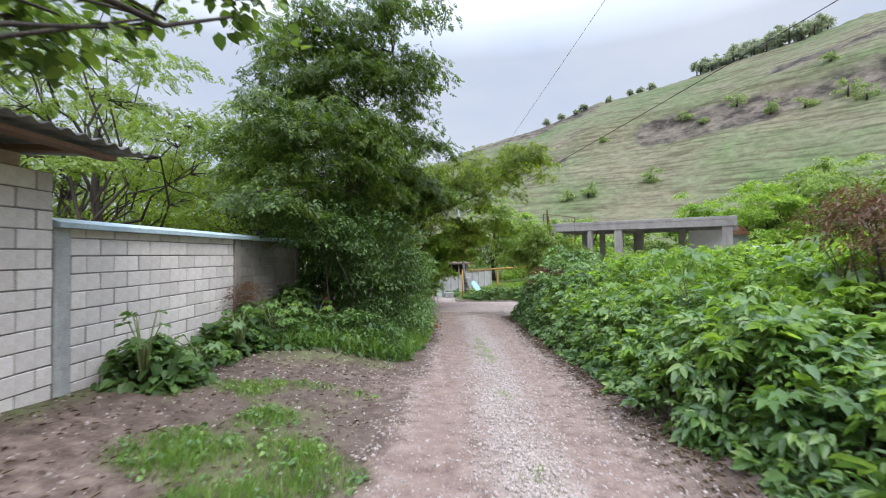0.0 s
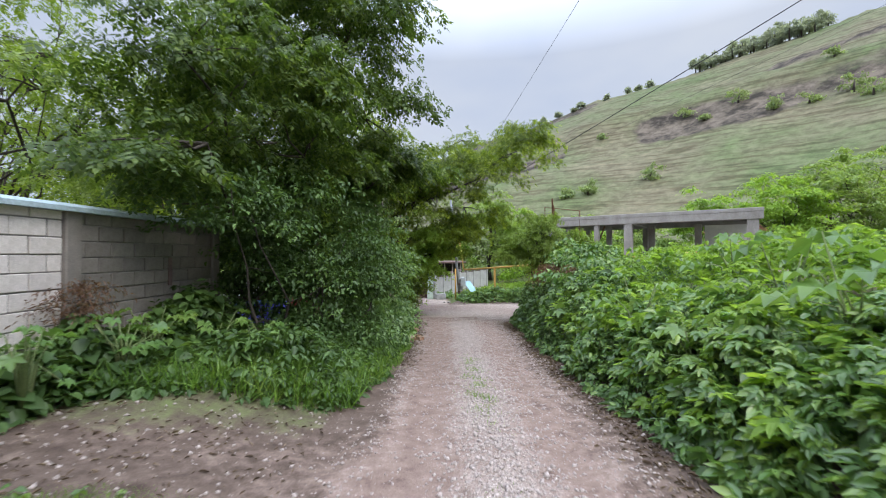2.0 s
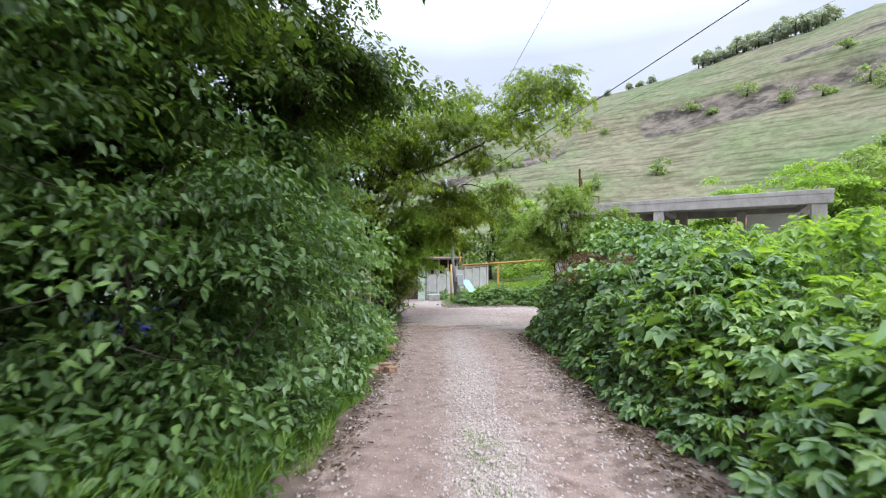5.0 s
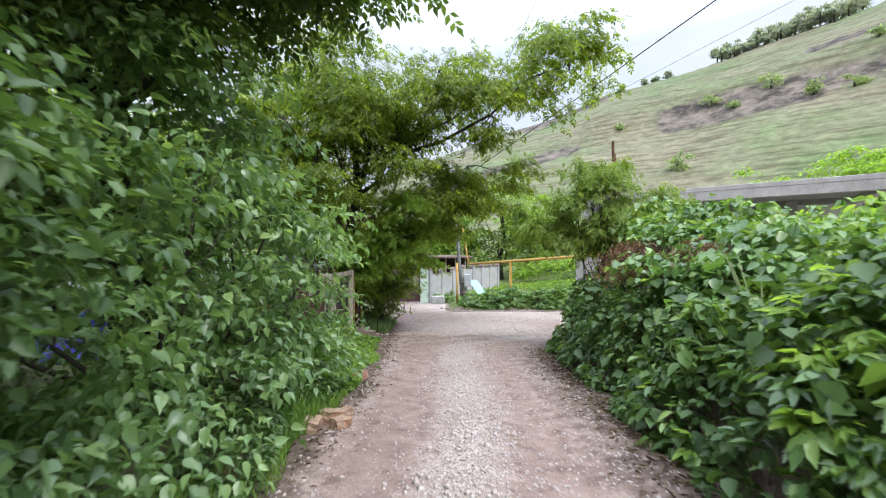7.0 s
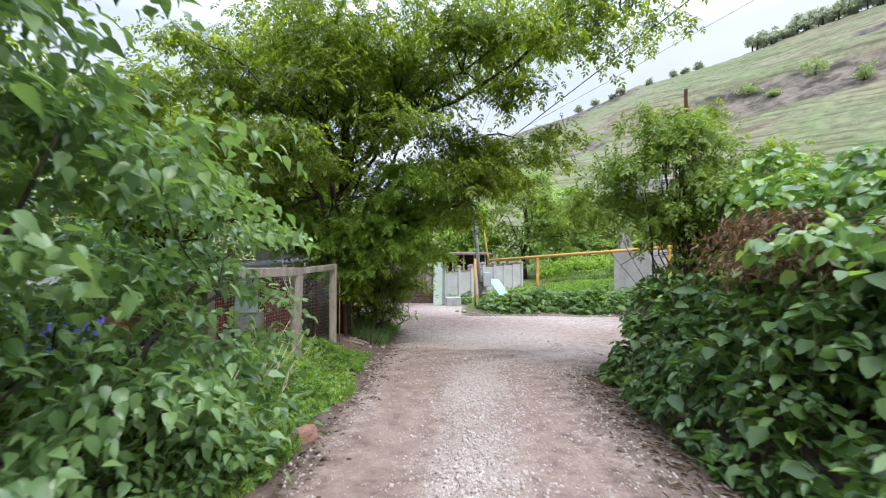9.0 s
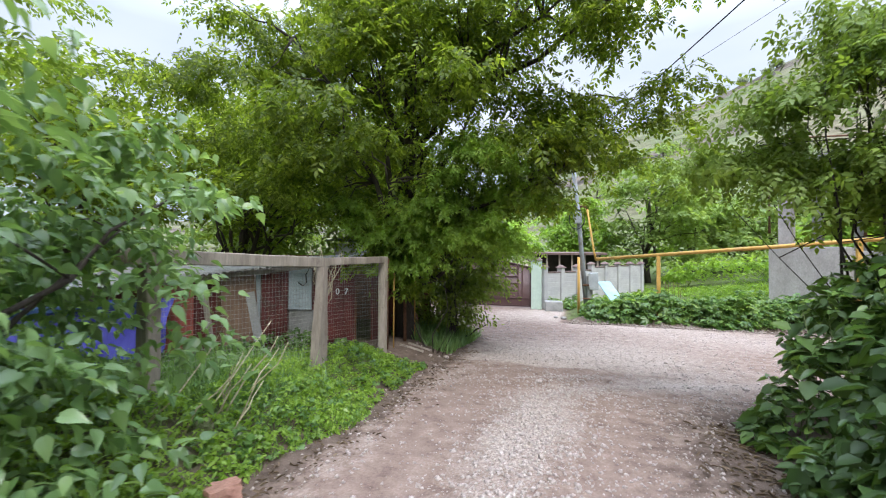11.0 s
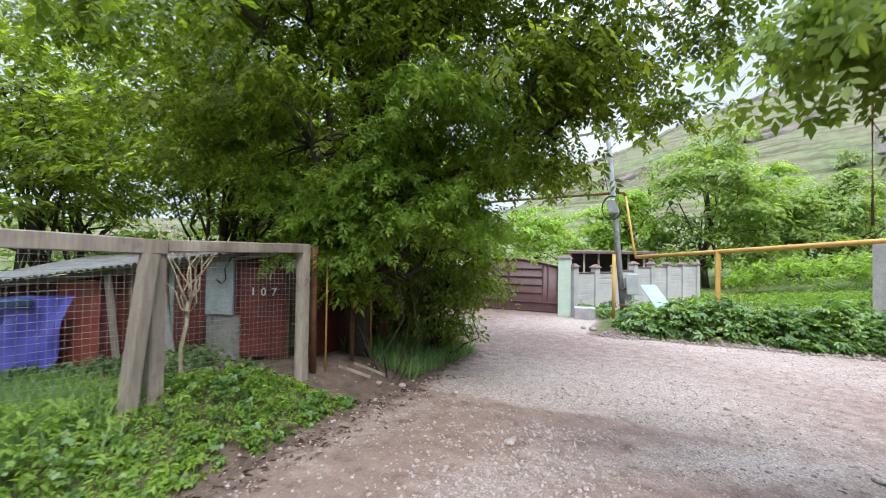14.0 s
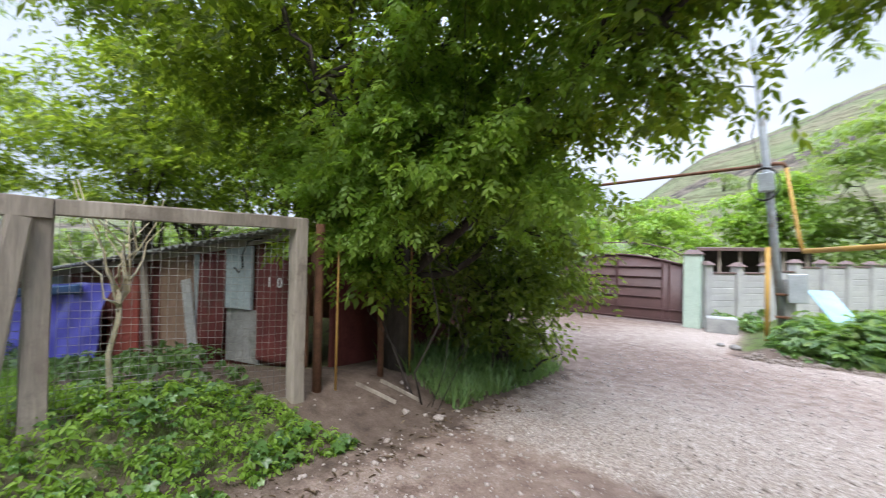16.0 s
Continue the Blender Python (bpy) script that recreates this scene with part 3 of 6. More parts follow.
def leaf_cloud(rng, lobes, twigs, per, size, template, material, name="crown", spread=0.3, shell=0.45, droop=0.5, floor=None, ragged=0.25, bough=0.75, loose=0.0, hang_down=0.0):
    """Leaves on layered, drooping boughs that fill the outer shell of several lobes (x, y, z, rx, ry, rz). Returns the mesh and the twig tips."""
    lob = np.array(lobes, float)
    vol = lob[:, 3] * lob[:, 4] + lob[:, 4] * lob[:, 5] + lob[:, 3] * lob[:, 5]
    nb = max(twigs // 14, 4)
    pick = rng.choice(len(lob), nb, p=vol / vol.sum())
    d = rng.normal(size=(nb, 3))
    d[:, 2] += 0.25
    d /= np.linalg.norm(d, axis=1)[:, None]
    r = (shell + (1 - shell) * rng.random(nb) ** 0.6) * (1 + ragged * rng.normal(size=nb) * 0.5)
    centres = lob[pick, :3] + d * r[:, None] * lob[pick, 3:]
    wide = bough * np.minimum(0.4 * lob[pick, 3:5].mean(1) + 0.12, 1.0)
    own = rng.integers(0, nb, twigs)
    a, q = rng.random(twigs) * 2 * np.pi, np.sqrt(rng.random(twigs))
    flat = np.stack([np.cos(a) * q, np.sin(a) * q, np.zeros(twigs)], -1) * wide[own][:, None]
    tips = centres[own] + flat
    tips[:, 2] += -0.30 * q ** 2 * wide[own] - 0.25 * (flat * d[own]).sum(1) + rng.normal(0, 0.10, twigs) * wide[own]
    if floor is not None:
        low = ground_z(tips[:, 0], tips[:, 1]) + floor
        tips[:, 2] = np.maximum(tips[:, 2], low + 0.4 * rng.random(twigs))
    out = flat / (np.linalg.norm(flat, axis=1)[:, None] + 1e-6) + 0.8 * d[own]
    out[:, 2] = 0.15 * rng.normal(size=twigs) - 0.35 * droop
    out /= np.linalg.norm(out, axis=1)[:, None]
    k = twigs * per
    base, go = np.repeat(tips, per, 0), np.repeat(out, per, 0)
    along = np.tile(np.linspace(-1, 1, per), twigs) if per > 1 else np.zeros(k)
    p = base + go * (along * spread)[:, None] + rng.normal(0, spread * 0.22, (k, 3))
    p[:, 2] -= droop * spread * 0.35 * along ** 2
    side = np.tile(np.where(np.arange(per) % 2, 0.75, -0.75), twigs)
    yaw = np.arctan2(-go[:, 0], go[:, 1]) + side + rng.normal(0, 0.45, k)
    pitch = rng.normal(-0.45 * droop - hang_down, 0.26 + loose, k)
    roll = rng.normal(0, 0.28 + loose, k)
    s = size * (0.6 + 0.65 * rng.random(k))
    return scatter(name, template, p, s, yaw, pitch, roll, material), tips


def tree(name, seed, base, height, lobes, label, twigs, per, leaf, template, material, trunk_r=0.16, lean=(0, 0), group="", spread=0.34, forks=10, shell=0.4, droop=0.5, category="tree", trunk_to=None, ragged=0.3, twig_show=60, hang_down=0.15):
    """A tapered trunk, limbs to the crown's lobes, twigs, and a crown of many leaves."""
    rng = np.random.default_rng(seed)
    x, y = base
    z = gz(x, y)
    th = empty_thing(name, (x, y, z), label, category, group)
    top = np.array(trunk_to) if trunk_to is not None else np.array((x + lean[0], y + lean[1], z + height * 0.62))
    wood = [tube_raw(stem := bent(rng, (x, y, z - 0.15), top, 7, 0.10), np.linspace(trunk_r * 1.15, trunk_r * 0.45, 7), 9)]
    crown, tips = leaf_cloud(rng, lobes, twigs, per, leaf, template, material, "crown", spread, shell, droop, 0.15, ragged, hang_down=hang_down)
    limbs = []
    for i in range(forks):
        L = lobes[i % len(lobes)]
        forks_below = [q for q in stem[1:6] if q[2] < L[2] - 0.2]
        if not forks_below:
            continue
        a = forks_below[int(rng.integers(0, len(forks_below)))]
        b = np.array(L[:3]) + rng.normal(0, 0.35, 3) * np.array(L[3:])
        pts = bent(rng, a, b, 6, 0.16)
        limbs.append(pts)
        wood.append(tube_raw(pts, np.linspace(trunk_r * 0.38, trunk_r * 0.07, 6), 6))
    used = np.zeros((len(limbs), 6), int)
    for i in range(twig_show):
        t = tips[int(rng.integers(0, len(tips)))]
        at = min(((i, j) for i, L in enumerate(limbs) for j in range(2, 6) if used[i, j] < 4), key=lambda ij: np.linalg.norm(limbs[ij[0]][ij[1]] - t), default=None)
        if at is None or np.linalg.norm(limbs[at[0]][at[1]] - t) > 0.16 * height:
            continue
        used[at] += 1
        near = limbs[at[0]][at[1]]
        wood.append(tube_raw(bent(rng, near, t, 4, 0.18), np.linspace(trunk_r * 0.11 + 0.006, 0.004, 4), 4))
    part("trunk", join_raw("trunk", wood, BARK), th)
    part("crown", crown, th)
    return th

PINNATE, SIMPLE, BROAD, LOBED, LANCE = leaf_pinnate(2), leaf_simple(0.55), leaf_simple(0.85, 0.10, 0.2), leaf_lobed(5, 0.16, 0.24), leaf_simple(0.26)
DIVIDED = leaf_divided()
BIGLEAF = leaf_lobed(6, 0.14, 0.34)
FARLEAF = (np.array([(0, 0, 0), (-0.24, 0.45, 0.06), (0, 1, -0.12), (0.24, 0.45, 0.06)]), np.array([(0, 2, 1), (0, 3, 2)]))

# ---- shapes ----


def box_mesh(name, size, material, bev=0.01, centre=(0, 0, 0), rot=(0, 0, 0), taper=1.0):
    bm = bmesh.new()
    bmesh.ops.create_cube(bm, size=1.0)
    for v in bm.verts:
        k = taper if v.co.z > 0 else 1.0
        v.co = Vector((v.co.x * size[0] * k, v.co.y * size[1] * k, v.co.z * size[2]))
    if bev:
        bmesh.ops.bevel(bm, geom=bm.edges[:], offset=bev, segments=1, affect="EDGES")
    bm.transform(pose(*centre, *rot))
    me = bpy.data.meshes.new(name)
    bm.to_mesh(me)
    bm.free()
    me.materials.append(material)
    return me


def tube_mesh(name, pts, r, material, sides=10):
    radii = r if hasattr(r, "__len__") else [r] * len(pts)
    v, f = tube_raw(pts, radii, sides)
    return raw_mesh(name, v, f, material)


def beam_mesh(name, a, b, w, h, material, bev=0.006, wear=0.0, seed=0):
    """A squared timber or bar from a to b; wear roughens its faces."""
    a, b = Vector(a), Vector(b)
    L = (b - a).length
    bm = bmesh.new()
    bmesh.ops.create_cube(bm, size=1.0)
    for v in bm.verts:
        v.co = Vector((v.co.x * w, v.co.y * h, v.co.z * L))
    bmesh.ops.subdivide_edges(bm, edges=[e for e in bm.edges if abs(e.verts[0].co.z - e.verts[1].co.z) > L * 0.5], cuts=6)
    if bev:
        bmesh.ops.bevel(bm, geom=[e for e in bm.edges if abs(e.verts[0].co.z - e.verts[1].co.z) > L * 0.05], offset=bev, segments=1, affect="EDGES")
    rng = random.Random(seed)
    if wear:
        for v in bm.verts:
            v.co.x += rng.uniform(-wear, wear)
            v.co.y += rng.uniform(-wear, wear)
    bm.transform(Matrix.Translation((a + b) / 2) @ (b - a).to_track_quat("Z", "Y").to_matrix().to_4x4())
    me = bpy.data.meshes.new(name)
    bm.to_mesh(me)
    bm.free()
    me.materials.append(material)
    return me


def corrugated(name, corner, u, v, pitch, depth, material, thick=0.006, wear=0.0, seed=1, lift=0.0):
    """A corrugated sheet: waves run across u, straight along v."""
    rng = np.random.default_rng(seed)
    corner, u, v = np.array(corner, float), np.array(u, float), np.array(v, float)
    n = np.cross(u, v)
    n /= np.linalg.norm(n)
    cols = max(int(np.linalg.norm(u) / pitch * 6), 6)
    s, t = np.linspace(0, 1, cols + 1), np.linspace(0, 1, 5)
    S, T = np.meshgrid(s, t)
    wave = depth * np.sin(S * np.linalg.norm(u) / pitch * 2 * np.pi) + rng.normal(0, wear, S.shape)
    P = corner + S[..., None] * u + T[..., None] * v + wave[..., None] * n
    P[..., 2] += lift * T * (1 - S)
    Q = P - thick * n
    k = S.size
    i = np.arange(k).reshape(S.shape)
    top = np.stack([i[:-1, :-1], i[:-1, 1:], i[1:, 1:], i[1:, :-1]], -1).reshape(-1, 4)
    rim = np.concatenate([i[0], i[1:, -1], i[-1, -2::-1], i[-2:0:-1, 0]])
    nxt = np.roll(rim, -1)
    side = np.stack([rim, rim + k, nxt + k, nxt], -1)
    return raw_mesh(name, np.concatenate([P.reshape(-1, 3), Q.reshape(-1, 3)]), np.concatenate([top, top[:, ::-1] + k, side]), material)


# ---- vegetation on the ground ----


def thicket(name, seed, n, region, height, size, template, material, label, low=0.25, flat=0.5, cluster=6):
    """Weeds as whorls of leaves at uneven heights: region gives x, y; height(x, y) the top above ground."""
    rng = np.random.default_rng(seed)
    px, py = region(rng, n // cluster)
    h = height(px, py)
    keep = h > 0.03
    px, py, h = px[keep], py[keep], h[keep]
    m = len(px)
    f = np.maximum(low, 1.08 - np.abs(rng.normal(0, 0.34, m)))
    x, y = np.repeat(px, cluster), np.repeat(py, cluster)
    k = m * cluster
    yaw = np.repeat(rng.random(m) * 6.28, cluster) + np.tile(np.arange(cluster) * 6.28 / cluster, m) + rng.normal(0, 0.35, k)
    s = size * np.repeat(0.6 + 0.75 * rng.random(m) ** 1.5, cluster) * (0.75 + 0.45 * rng.random(k))
    reach = 0.25 * s * rng.random(k)
    x, y = x - np.sin(yaw) * reach, y + np.cos(yaw) * reach
    z = np.repeat(ground_z(px, py) + h * f, cluster) + rng.normal(0, 0.32, k) * s
    z = np.maximum(z, ground_z(x, y) + 0.02)
    pitch = -0.36 + np.repeat(rng.normal(0, 0.22, m), cluster) + rng.normal(0, 0.28, k)
    me = scatter(name, template, np.stack([x, y, z], -1), s, yaw, pitch, rng.normal(0, flat * 0.8, k), material)
    return tagged(new(name, me), label, "vegetation", kind="stuff")


def stems(name, seed, n, region, height, label, r=0.006):
    rng = np.random.default_rng(seed)
    x, y = region(rng, n)
    h = height(x, y)
    items = []
    for a, b, c in zip(x, y, h):
        if c > 0.2:
            z = gz(a, b)
            items.append(tube_raw([(a, b, z - 0.03), (a + rng.normal(0, 0.05), b + rng.normal(0, 0.05), z + c * 0.5), (a + rng.normal(0, 0.1), b + rng.normal(0, 0.1), z + c * 0.95)], [r, r * 0.8, r * 0.4], 4))
    return tagged(new(name, join_raw(name, items, STEM)), label, "vegetation", kind="stuff")


def rect(x0, x1, y0, y1, px=1.0):
    def f(rng, n):
        return x0 + (x1 - x0) * rng.random(n) ** px, y0 + (y1 - y0) * rng.random(n)
    return f


STEM = surface("green_stem", (0.10, 0.15, 0.05), (0.17, 0.20, 0.08), 9.0, 0.7, fine=40, relief=0.1)


def right_edge(y):
    return np.interp(y, EDGE_Y, EDGE_R)


def left_edge(y):
    return np.interp(y, EDGE_Y, EDGE_L)


def right_region(a, b, y0=0.2, y1=21.0, px=1.0):
    def f(rng, n):
        y = y0 + (y1 - y0) * rng.random(n)
        return np.minimum(right_edge(y), 4.4 + 0.0 * y) + a + (b - a) * rng.random(n) ** px, y
    return f


def right_height(x, y):
    d = x - np.minimum(right_edge(y), 4.4) - 0.22 * wobble(x * 0 + 1.7, y, 2.1, 0.4) - 0.12 * wobble(x * 0, y, 5.3)
    lump = 1 + 0.24 * wobble(x, y, 1.5, 0.2) + 0.14 * wobble(x, y, 3.6, 1.9)
    tall = 0.82 + 0.28 * smooth((y - 9) / 5)
    far = 1 - 0.35 * smooth((d - 4) / 4)
    end = smooth((21.2 - y) / 0.9)
    return tall * smooth(d / 0.75 + 0.12) * lump * far * end


thicket("nettle_thicket", 11, 9500, right_region(-0.05, 1.7, 0.2, 13.0, 0.9), right_height, 0.19, DIVIDED, LEAF_NETTLE, "dense bright green cut-leaved weeds along the lane", 0.06, 0.55)
thicket("nettle_thicket", 8, 6500, right_region(-0.05, 1.7, 12.6, 21.0, 0.9), right_height, 0.14, BROAD, LEAF_BUSH, "dense dark green weeds along the lane", 0.06, 0.55)
thicket("nettle_thicket", 12, 24000, right_region(1.2, 9.5, 0.0, 22.0), right_height, 0.15, SIMPLE, LEAF_LIGHT, "dense bright green nettles covering the slope", 0.35, 0.55)
thicket("nettle_thicket", 9, 8000, right_region(0.1, 4.0, 0.2, 13.0), right_height, 0.12, SIMPLE, LEAF_NETTLE, "bright nettles among the weeds", 0.2, 0.5)
thicket("nettle_thicket", 10, 7000, right_region(0.1, 4.0, 12.6, 21.0), right_height, 0.13, SIMPLE, LEAF_NETTLE, "nettles among the dark weeds", 0.2, 0.5)
thicket("lobed_thicket", 13, 5600, right_region(0.2, 4.4, 0.2, 14.0), lambda x, y: right_height(x, y) * 1.04, 0.20, DIVIDED, LEAF_LIGHT, "broad lobed weeds among the nettles", 0.3, 0.4)
thicket("bank_undergrowth", 14, 9000, right_region(-0.05, 1.1), lambda x, y: right_height(x, y) * 0.7, 0.12, SIMPLE, LEAF_BUSH, "dark undergrowth at the foot of the bank", 0.03)
stems("nettle_stems", 15, 900, right_region(0.1, 3.0), right_height, "thin green stems in the thicket")

# verge and yard plants beside the wall and fence


def left_verge(y):
    return left_edge(y) - 0.12 - 0.10 * wobble(y * 0, y, 3.1, 0.8)


def weeds_h(x, y):
    """Weeds along the foot of the wall and under the tree."""
    d = left_verge(y) - x
    wall = -4.05 + 0.03 * (y - 7)
    by_wall = smooth((wall + 0.95 + 0.25 * wobble(x, y, 2.2) - x) / 0.5) * smooth((y - 4.6) / 0.6) * smooth((11.5 - y) / 0.8)
    under = smooth((y - 7.6 - 0.25 * (x + 2.0)) / 0.9) * smooth(d / 0.5) * smooth((11.8 - y) / 1.0)
    return np.clip(0.75 * by_wall * (0.55 + 0.45 * wobble(x, y, 1.9, 1.0)) + 0.42 * under * (1 + 0.4 * wobble(x, y, 2.6, 2.0)), 0, 1.1) * (x > wall + 0.14)


thicket("wall_weeds", 16, 9000, rect(-4.1, -2.6, 4.4, 11.5), weeds_h, 0.16, BROAD, LEAF_BUSH, "nettles and broad weeds along the wall's foot", 0.1)
thicket("verge_weeds", 17, 13000, rect(-3.8, -0.3, 6.8, 11.9), weeds_h, 0.12, SIMPLE, LEAF_BUSH, "dark weeds under the tree", 0.1)


def verge_h(x, y):
    """Low weeds between the fence and the lane."""
    d = left_verge(y) + 0.1 - x
    return np.clip((0.12 + 0.05 * smooth((d - 0.2) / 0.8)) * (1 - 0.5 * smooth((-1.7 - x) / 0.5)) * smooth(d / 0.22) * (1 + 0.45 * wobble(x, y, 2.8, 0.7)) * smooth((y - 15.8) / 0.6) * smooth((21.9 + 0.5 * (x + 1.2) - y) / 0.5) * smooth((x + 4.2) / 1.0), 0, 1)


thicket("roadside_weeds", 18, 26000, rect(-3.2, -0.45, 15.6, 22.0, 0.6), verge_h, 0.05, SIMPLE, LEAF_LIGHT, "bright green nettles and clover beside the lane", 0.1)
thicket("roadside_weeds", 19, 2600, rect(-2.4, -0.4, 15.6, 22.0, 0.6), verge_h, 0.07, LOBED, LEAF_NETTLE, "broad weeds beside the lane", 0.2)
thicket("verge_weeds", 20, 5200, lambda rng, n: (left_verge(yy := 11.5 + 5.2 * rng.random(n)) - 0.02 - 0.6 * rng.random(n), yy), lambda x, y: 0.22 + 0.2 * wobble(x, y, 3.0), 0.08, SIMPLE, LEAF_BUSH, "weeds at the foot of the lilac", 0.05)


def kerb_h(x, y):
    """A strip of tall weeds behind the junction's earth kerb."""
    d = np.minimum(y - 29.75 - 0.12 * wobble(x, y, 2.0), 31.5 + 0.2 * wobble(x, y, 1.4) - y)
    return np.clip(0.56 * smooth(d / 0.5) * (1 + 0.35 * wobble(x, y, 2.2, 0.5) + 0.3 * wobble(x, y, 5.1, 0.9)) * smooth((x - 1.55) / 0.5), 0, 1.2)


thicket("kerb_weeds", 27, 12000, rect(1.4, 12.0, 29.6, 31.8), kerb_h, 0.22, DIVIDED, LEAF_NETTLE, "dark broad-leaved weeds along the earth kerb", 0.1)
thicket("kerb_weeds", 28, 5000, rect(1.4, 12.0, 29.55, 31.9), kerb_h, 0.14, BROAD, LEAF_NETTLE, "bright weeds along the earth kerb", 0.1)
thicket("kerb_weeds", 29, 1200, rect(0.2, 1.3, 33.0, 36.0), lambda x, y: 0.28 + 0.2 * wobble(x, y, 3.0), 0.12, BROAD, LEAF_NETTLE, "weeds along the garden wall", 0.1)


def grass(name, seed, n, region, height, label, material=GRASS, wid=1.0):
    rng = np.random.default_rng(seed)
    x, y = region(rng, n)
    h = height(x, y) * (0.5 + 0.8 * rng.random(n))
    keep = h > 0.025
    x, y, h = x[keep], y[keep], h[keep]
    k = len(x)
    me = scatter(name, blade(0.07 * wid), np.stack([x, y, ground_z(x, y) - 0.01], -1), h, rng.random(k) * 6.28, rng.normal(-0.15, 0.3, k), rng.normal(0, 0.25, k), material)
    return tagged(new(name, me), label, "grass", kind="stuff")


def yard_grass(x, y):
    lane = np.exp(-((x + 1.7 + 0.28 * (y - 4) * 0.3) / 1.15) ** 2) * smooth((6.5 - y) / 1.4)
    return np.clip(0.10 * lane * np.clip(0.55 + 0.8 * wobble(x, y, 2.3, 0.3) + 0.6 * wobble(x, y, 3.7, 2.3) + 0.6 * wobble(x, y, 5.1, 1.3), 0, 1.4), 0, 0.2)


grass("yard_grass", 71, 50000, rect(-3.2, -0.3, 1.0, 6.8), yard_grass, "thin trodden grass on the dirt yard")
thicket("yard_clover", 72, 3200, rect(-3.2, -0.3, 1.2, 6.6), lambda x, y: yard_grass(x, y) * 0.8, 0.05, BROAD, LEAF_NETTLE, "clover and small weeds in the yard grass", 0.1)
grass("tall_grass", 73, 15000, rect(-3.4, -0.2, 7.4, 12.0), lambda x, y: np.where(weeds_h(x, y) > 0.05, 0.34, 0.0) * (x < left_verge(y)), "tall dark grass under the tree", GRASS, 0.6)
grass("tall_grass", 74, 22000, rect(-4.5, -0.4, 16.0, 22.0), lambda x, y: np.where(x < -1.4, 0.15, 0.17) * (x < left_verge(y) + 0.05) * np.clip(0.6 + 0.6 * wobble(x, y, 1.6), 0, 1.3) * smooth((21.9 + 0.5 * (x + 1.2) - y) / 0.5), "tall grass between the fence and the lane")
def plot_h(x, y):
    return np.clip(0.22 * (wobble(x, y, 1.4, 0.9) + 0.25) + 0.16 * np.exp(-((y - 20.6 - 0.1 * (x + 5)) / 0.5) ** 2), 0, 0.5) * (x < -1.85)


thicket("plot_weeds", 61, 8000, rect(-9.0, -1.9, 17.0, 21.6), plot_h, 0.085, BROAD, LEAF_BUSH, "patches of weeds on the fenced plot", 0.05)
grass("plot_grass", 62, 9000, rect(-5.5, -1.3, 17.0, 20.2), lambda x, y: np.clip(0.2 * (wobble(x, y, 1.1, 2.2) + 0.3), 0, 0.3), "long bluish grass along the fence")
GRASS_BLUE = leafy("bluish_grass", (0.09, 0.17, 0.06), (0.16, 0.27, 0.10), (0.26, 0.38, 0.16), 0.4)
grass("grass_tussock", 63, 5500, lambda rng, n: (-2.0 + rng.normal(0, 0.4, n), 18.5 + rng.normal(0, 0.5, n)), lambda x, y: 0.28 + 0.12 * wobble(x, y, 2.6), "long bluish grass leaning by the fence", GRASS_BLUE, 0.5)
grass("tall_grass", 75, 3500, rect(-2.2, -0.9, 23.2, 26.0), lambda x, y: 0.26 + 0 * x, "tall dark grass under the corner tree", GRASS_BLUE)
grass("tall_grass", 78, 5000, lambda rng, n: (left_verge(yy := 11.0 + 6.0 * rng.random(n)) + 0.05 - 0.5 * rng.random(n), yy), lambda x, y: 0.2 + 0.1 * wobble(x, y, 2.0), "grass along the lane's edge")
grass("lot_grass", 76, 30000, rect(1.6, 16.0, 31.0, 42.0), lambda x, y: np.clip(0.15 + 0.12 * wobble(x, y, 0.9, 1.1), 0, 1), "lush bright grass on the empty lot", LEAF_LIGHT)
TUFTS = [(0.95, 8.9, 0.13, 0.6), (1.0, 10.2, 0.12, 0.7), (0.80, 5.7, 0.07, 0.25), (0.72, 3.2, 0.07, 0.2), (1.0, 11.6, 0.10, 0.4)]


def tuft_spots(rng, n):
    t = np.array(TUFTS)[rng.choice(5, n, p=(0.36, 0.36, 0.09, 0.07, 0.12))]
    return t[:, 0] + rng.normal(0, 1, n) * t[:, 2], t[:, 1] + rng.normal(0, 1, n) * t[:, 3]


grass("lane_tufts", 77, 2600, tuft_spots, lambda x, y: np.clip(0.045 + 0.03 * wobble(x, y, 9.0, 0.6), 0, 0.09), "small grass tufts along the lane's middle", GRASS)
thicket("lane_clover", 79, 500, tuft_spots, lambda x, y: 0.03 + 0 * x, 0.022, BROAD, LEAF_NETTLE, "yellow-green clover in the gravel of the lane", 0.1)


# loose stones on the lane
def pebbles(name, seed, n, region, size, label, material=STONE):
    rng = np.random.default_rng(seed)
    x, y = region(rng, n)
    k = len(x)
    base = np.array([(1, 0, 0), (0, 1, 0), (-1, 0, 0), (0, -1, 0), (0.1, 0.1, 0.75), (0, 0, -0.7)], float)
    f = np.array([(0, 1, 4), (1, 2, 4), (2, 3, 4), (3, 0, 4), (1, 0, 5), (2, 1, 5), (3, 2, 5), (0, 3, 5)])
    V = base[None] * (0.6 + 0.8 * rng.random((k, 6, 1)))
    R = rotations(rng.random(k) * 6.28, rng.normal(0, 0.3, k), rng.normal(0, 0.3, k))
    s = size * (0.35 + 1.3 * rng.random(k) ** 3)
    V = np.einsum("nij,nkj->nki", R, V) * s[:, None, None] + np.stack([x, y, ground_z(x, y) + 0.1 * s], -1)[:, None]
    F = f[None] + (np.arange(k) * 6)[:, None, None]
    return tagged(new(name, raw_mesh(name, V.reshape(-1, 3), F.reshape(-1, 3), material, True)), label, "gravel", kind="stuff")


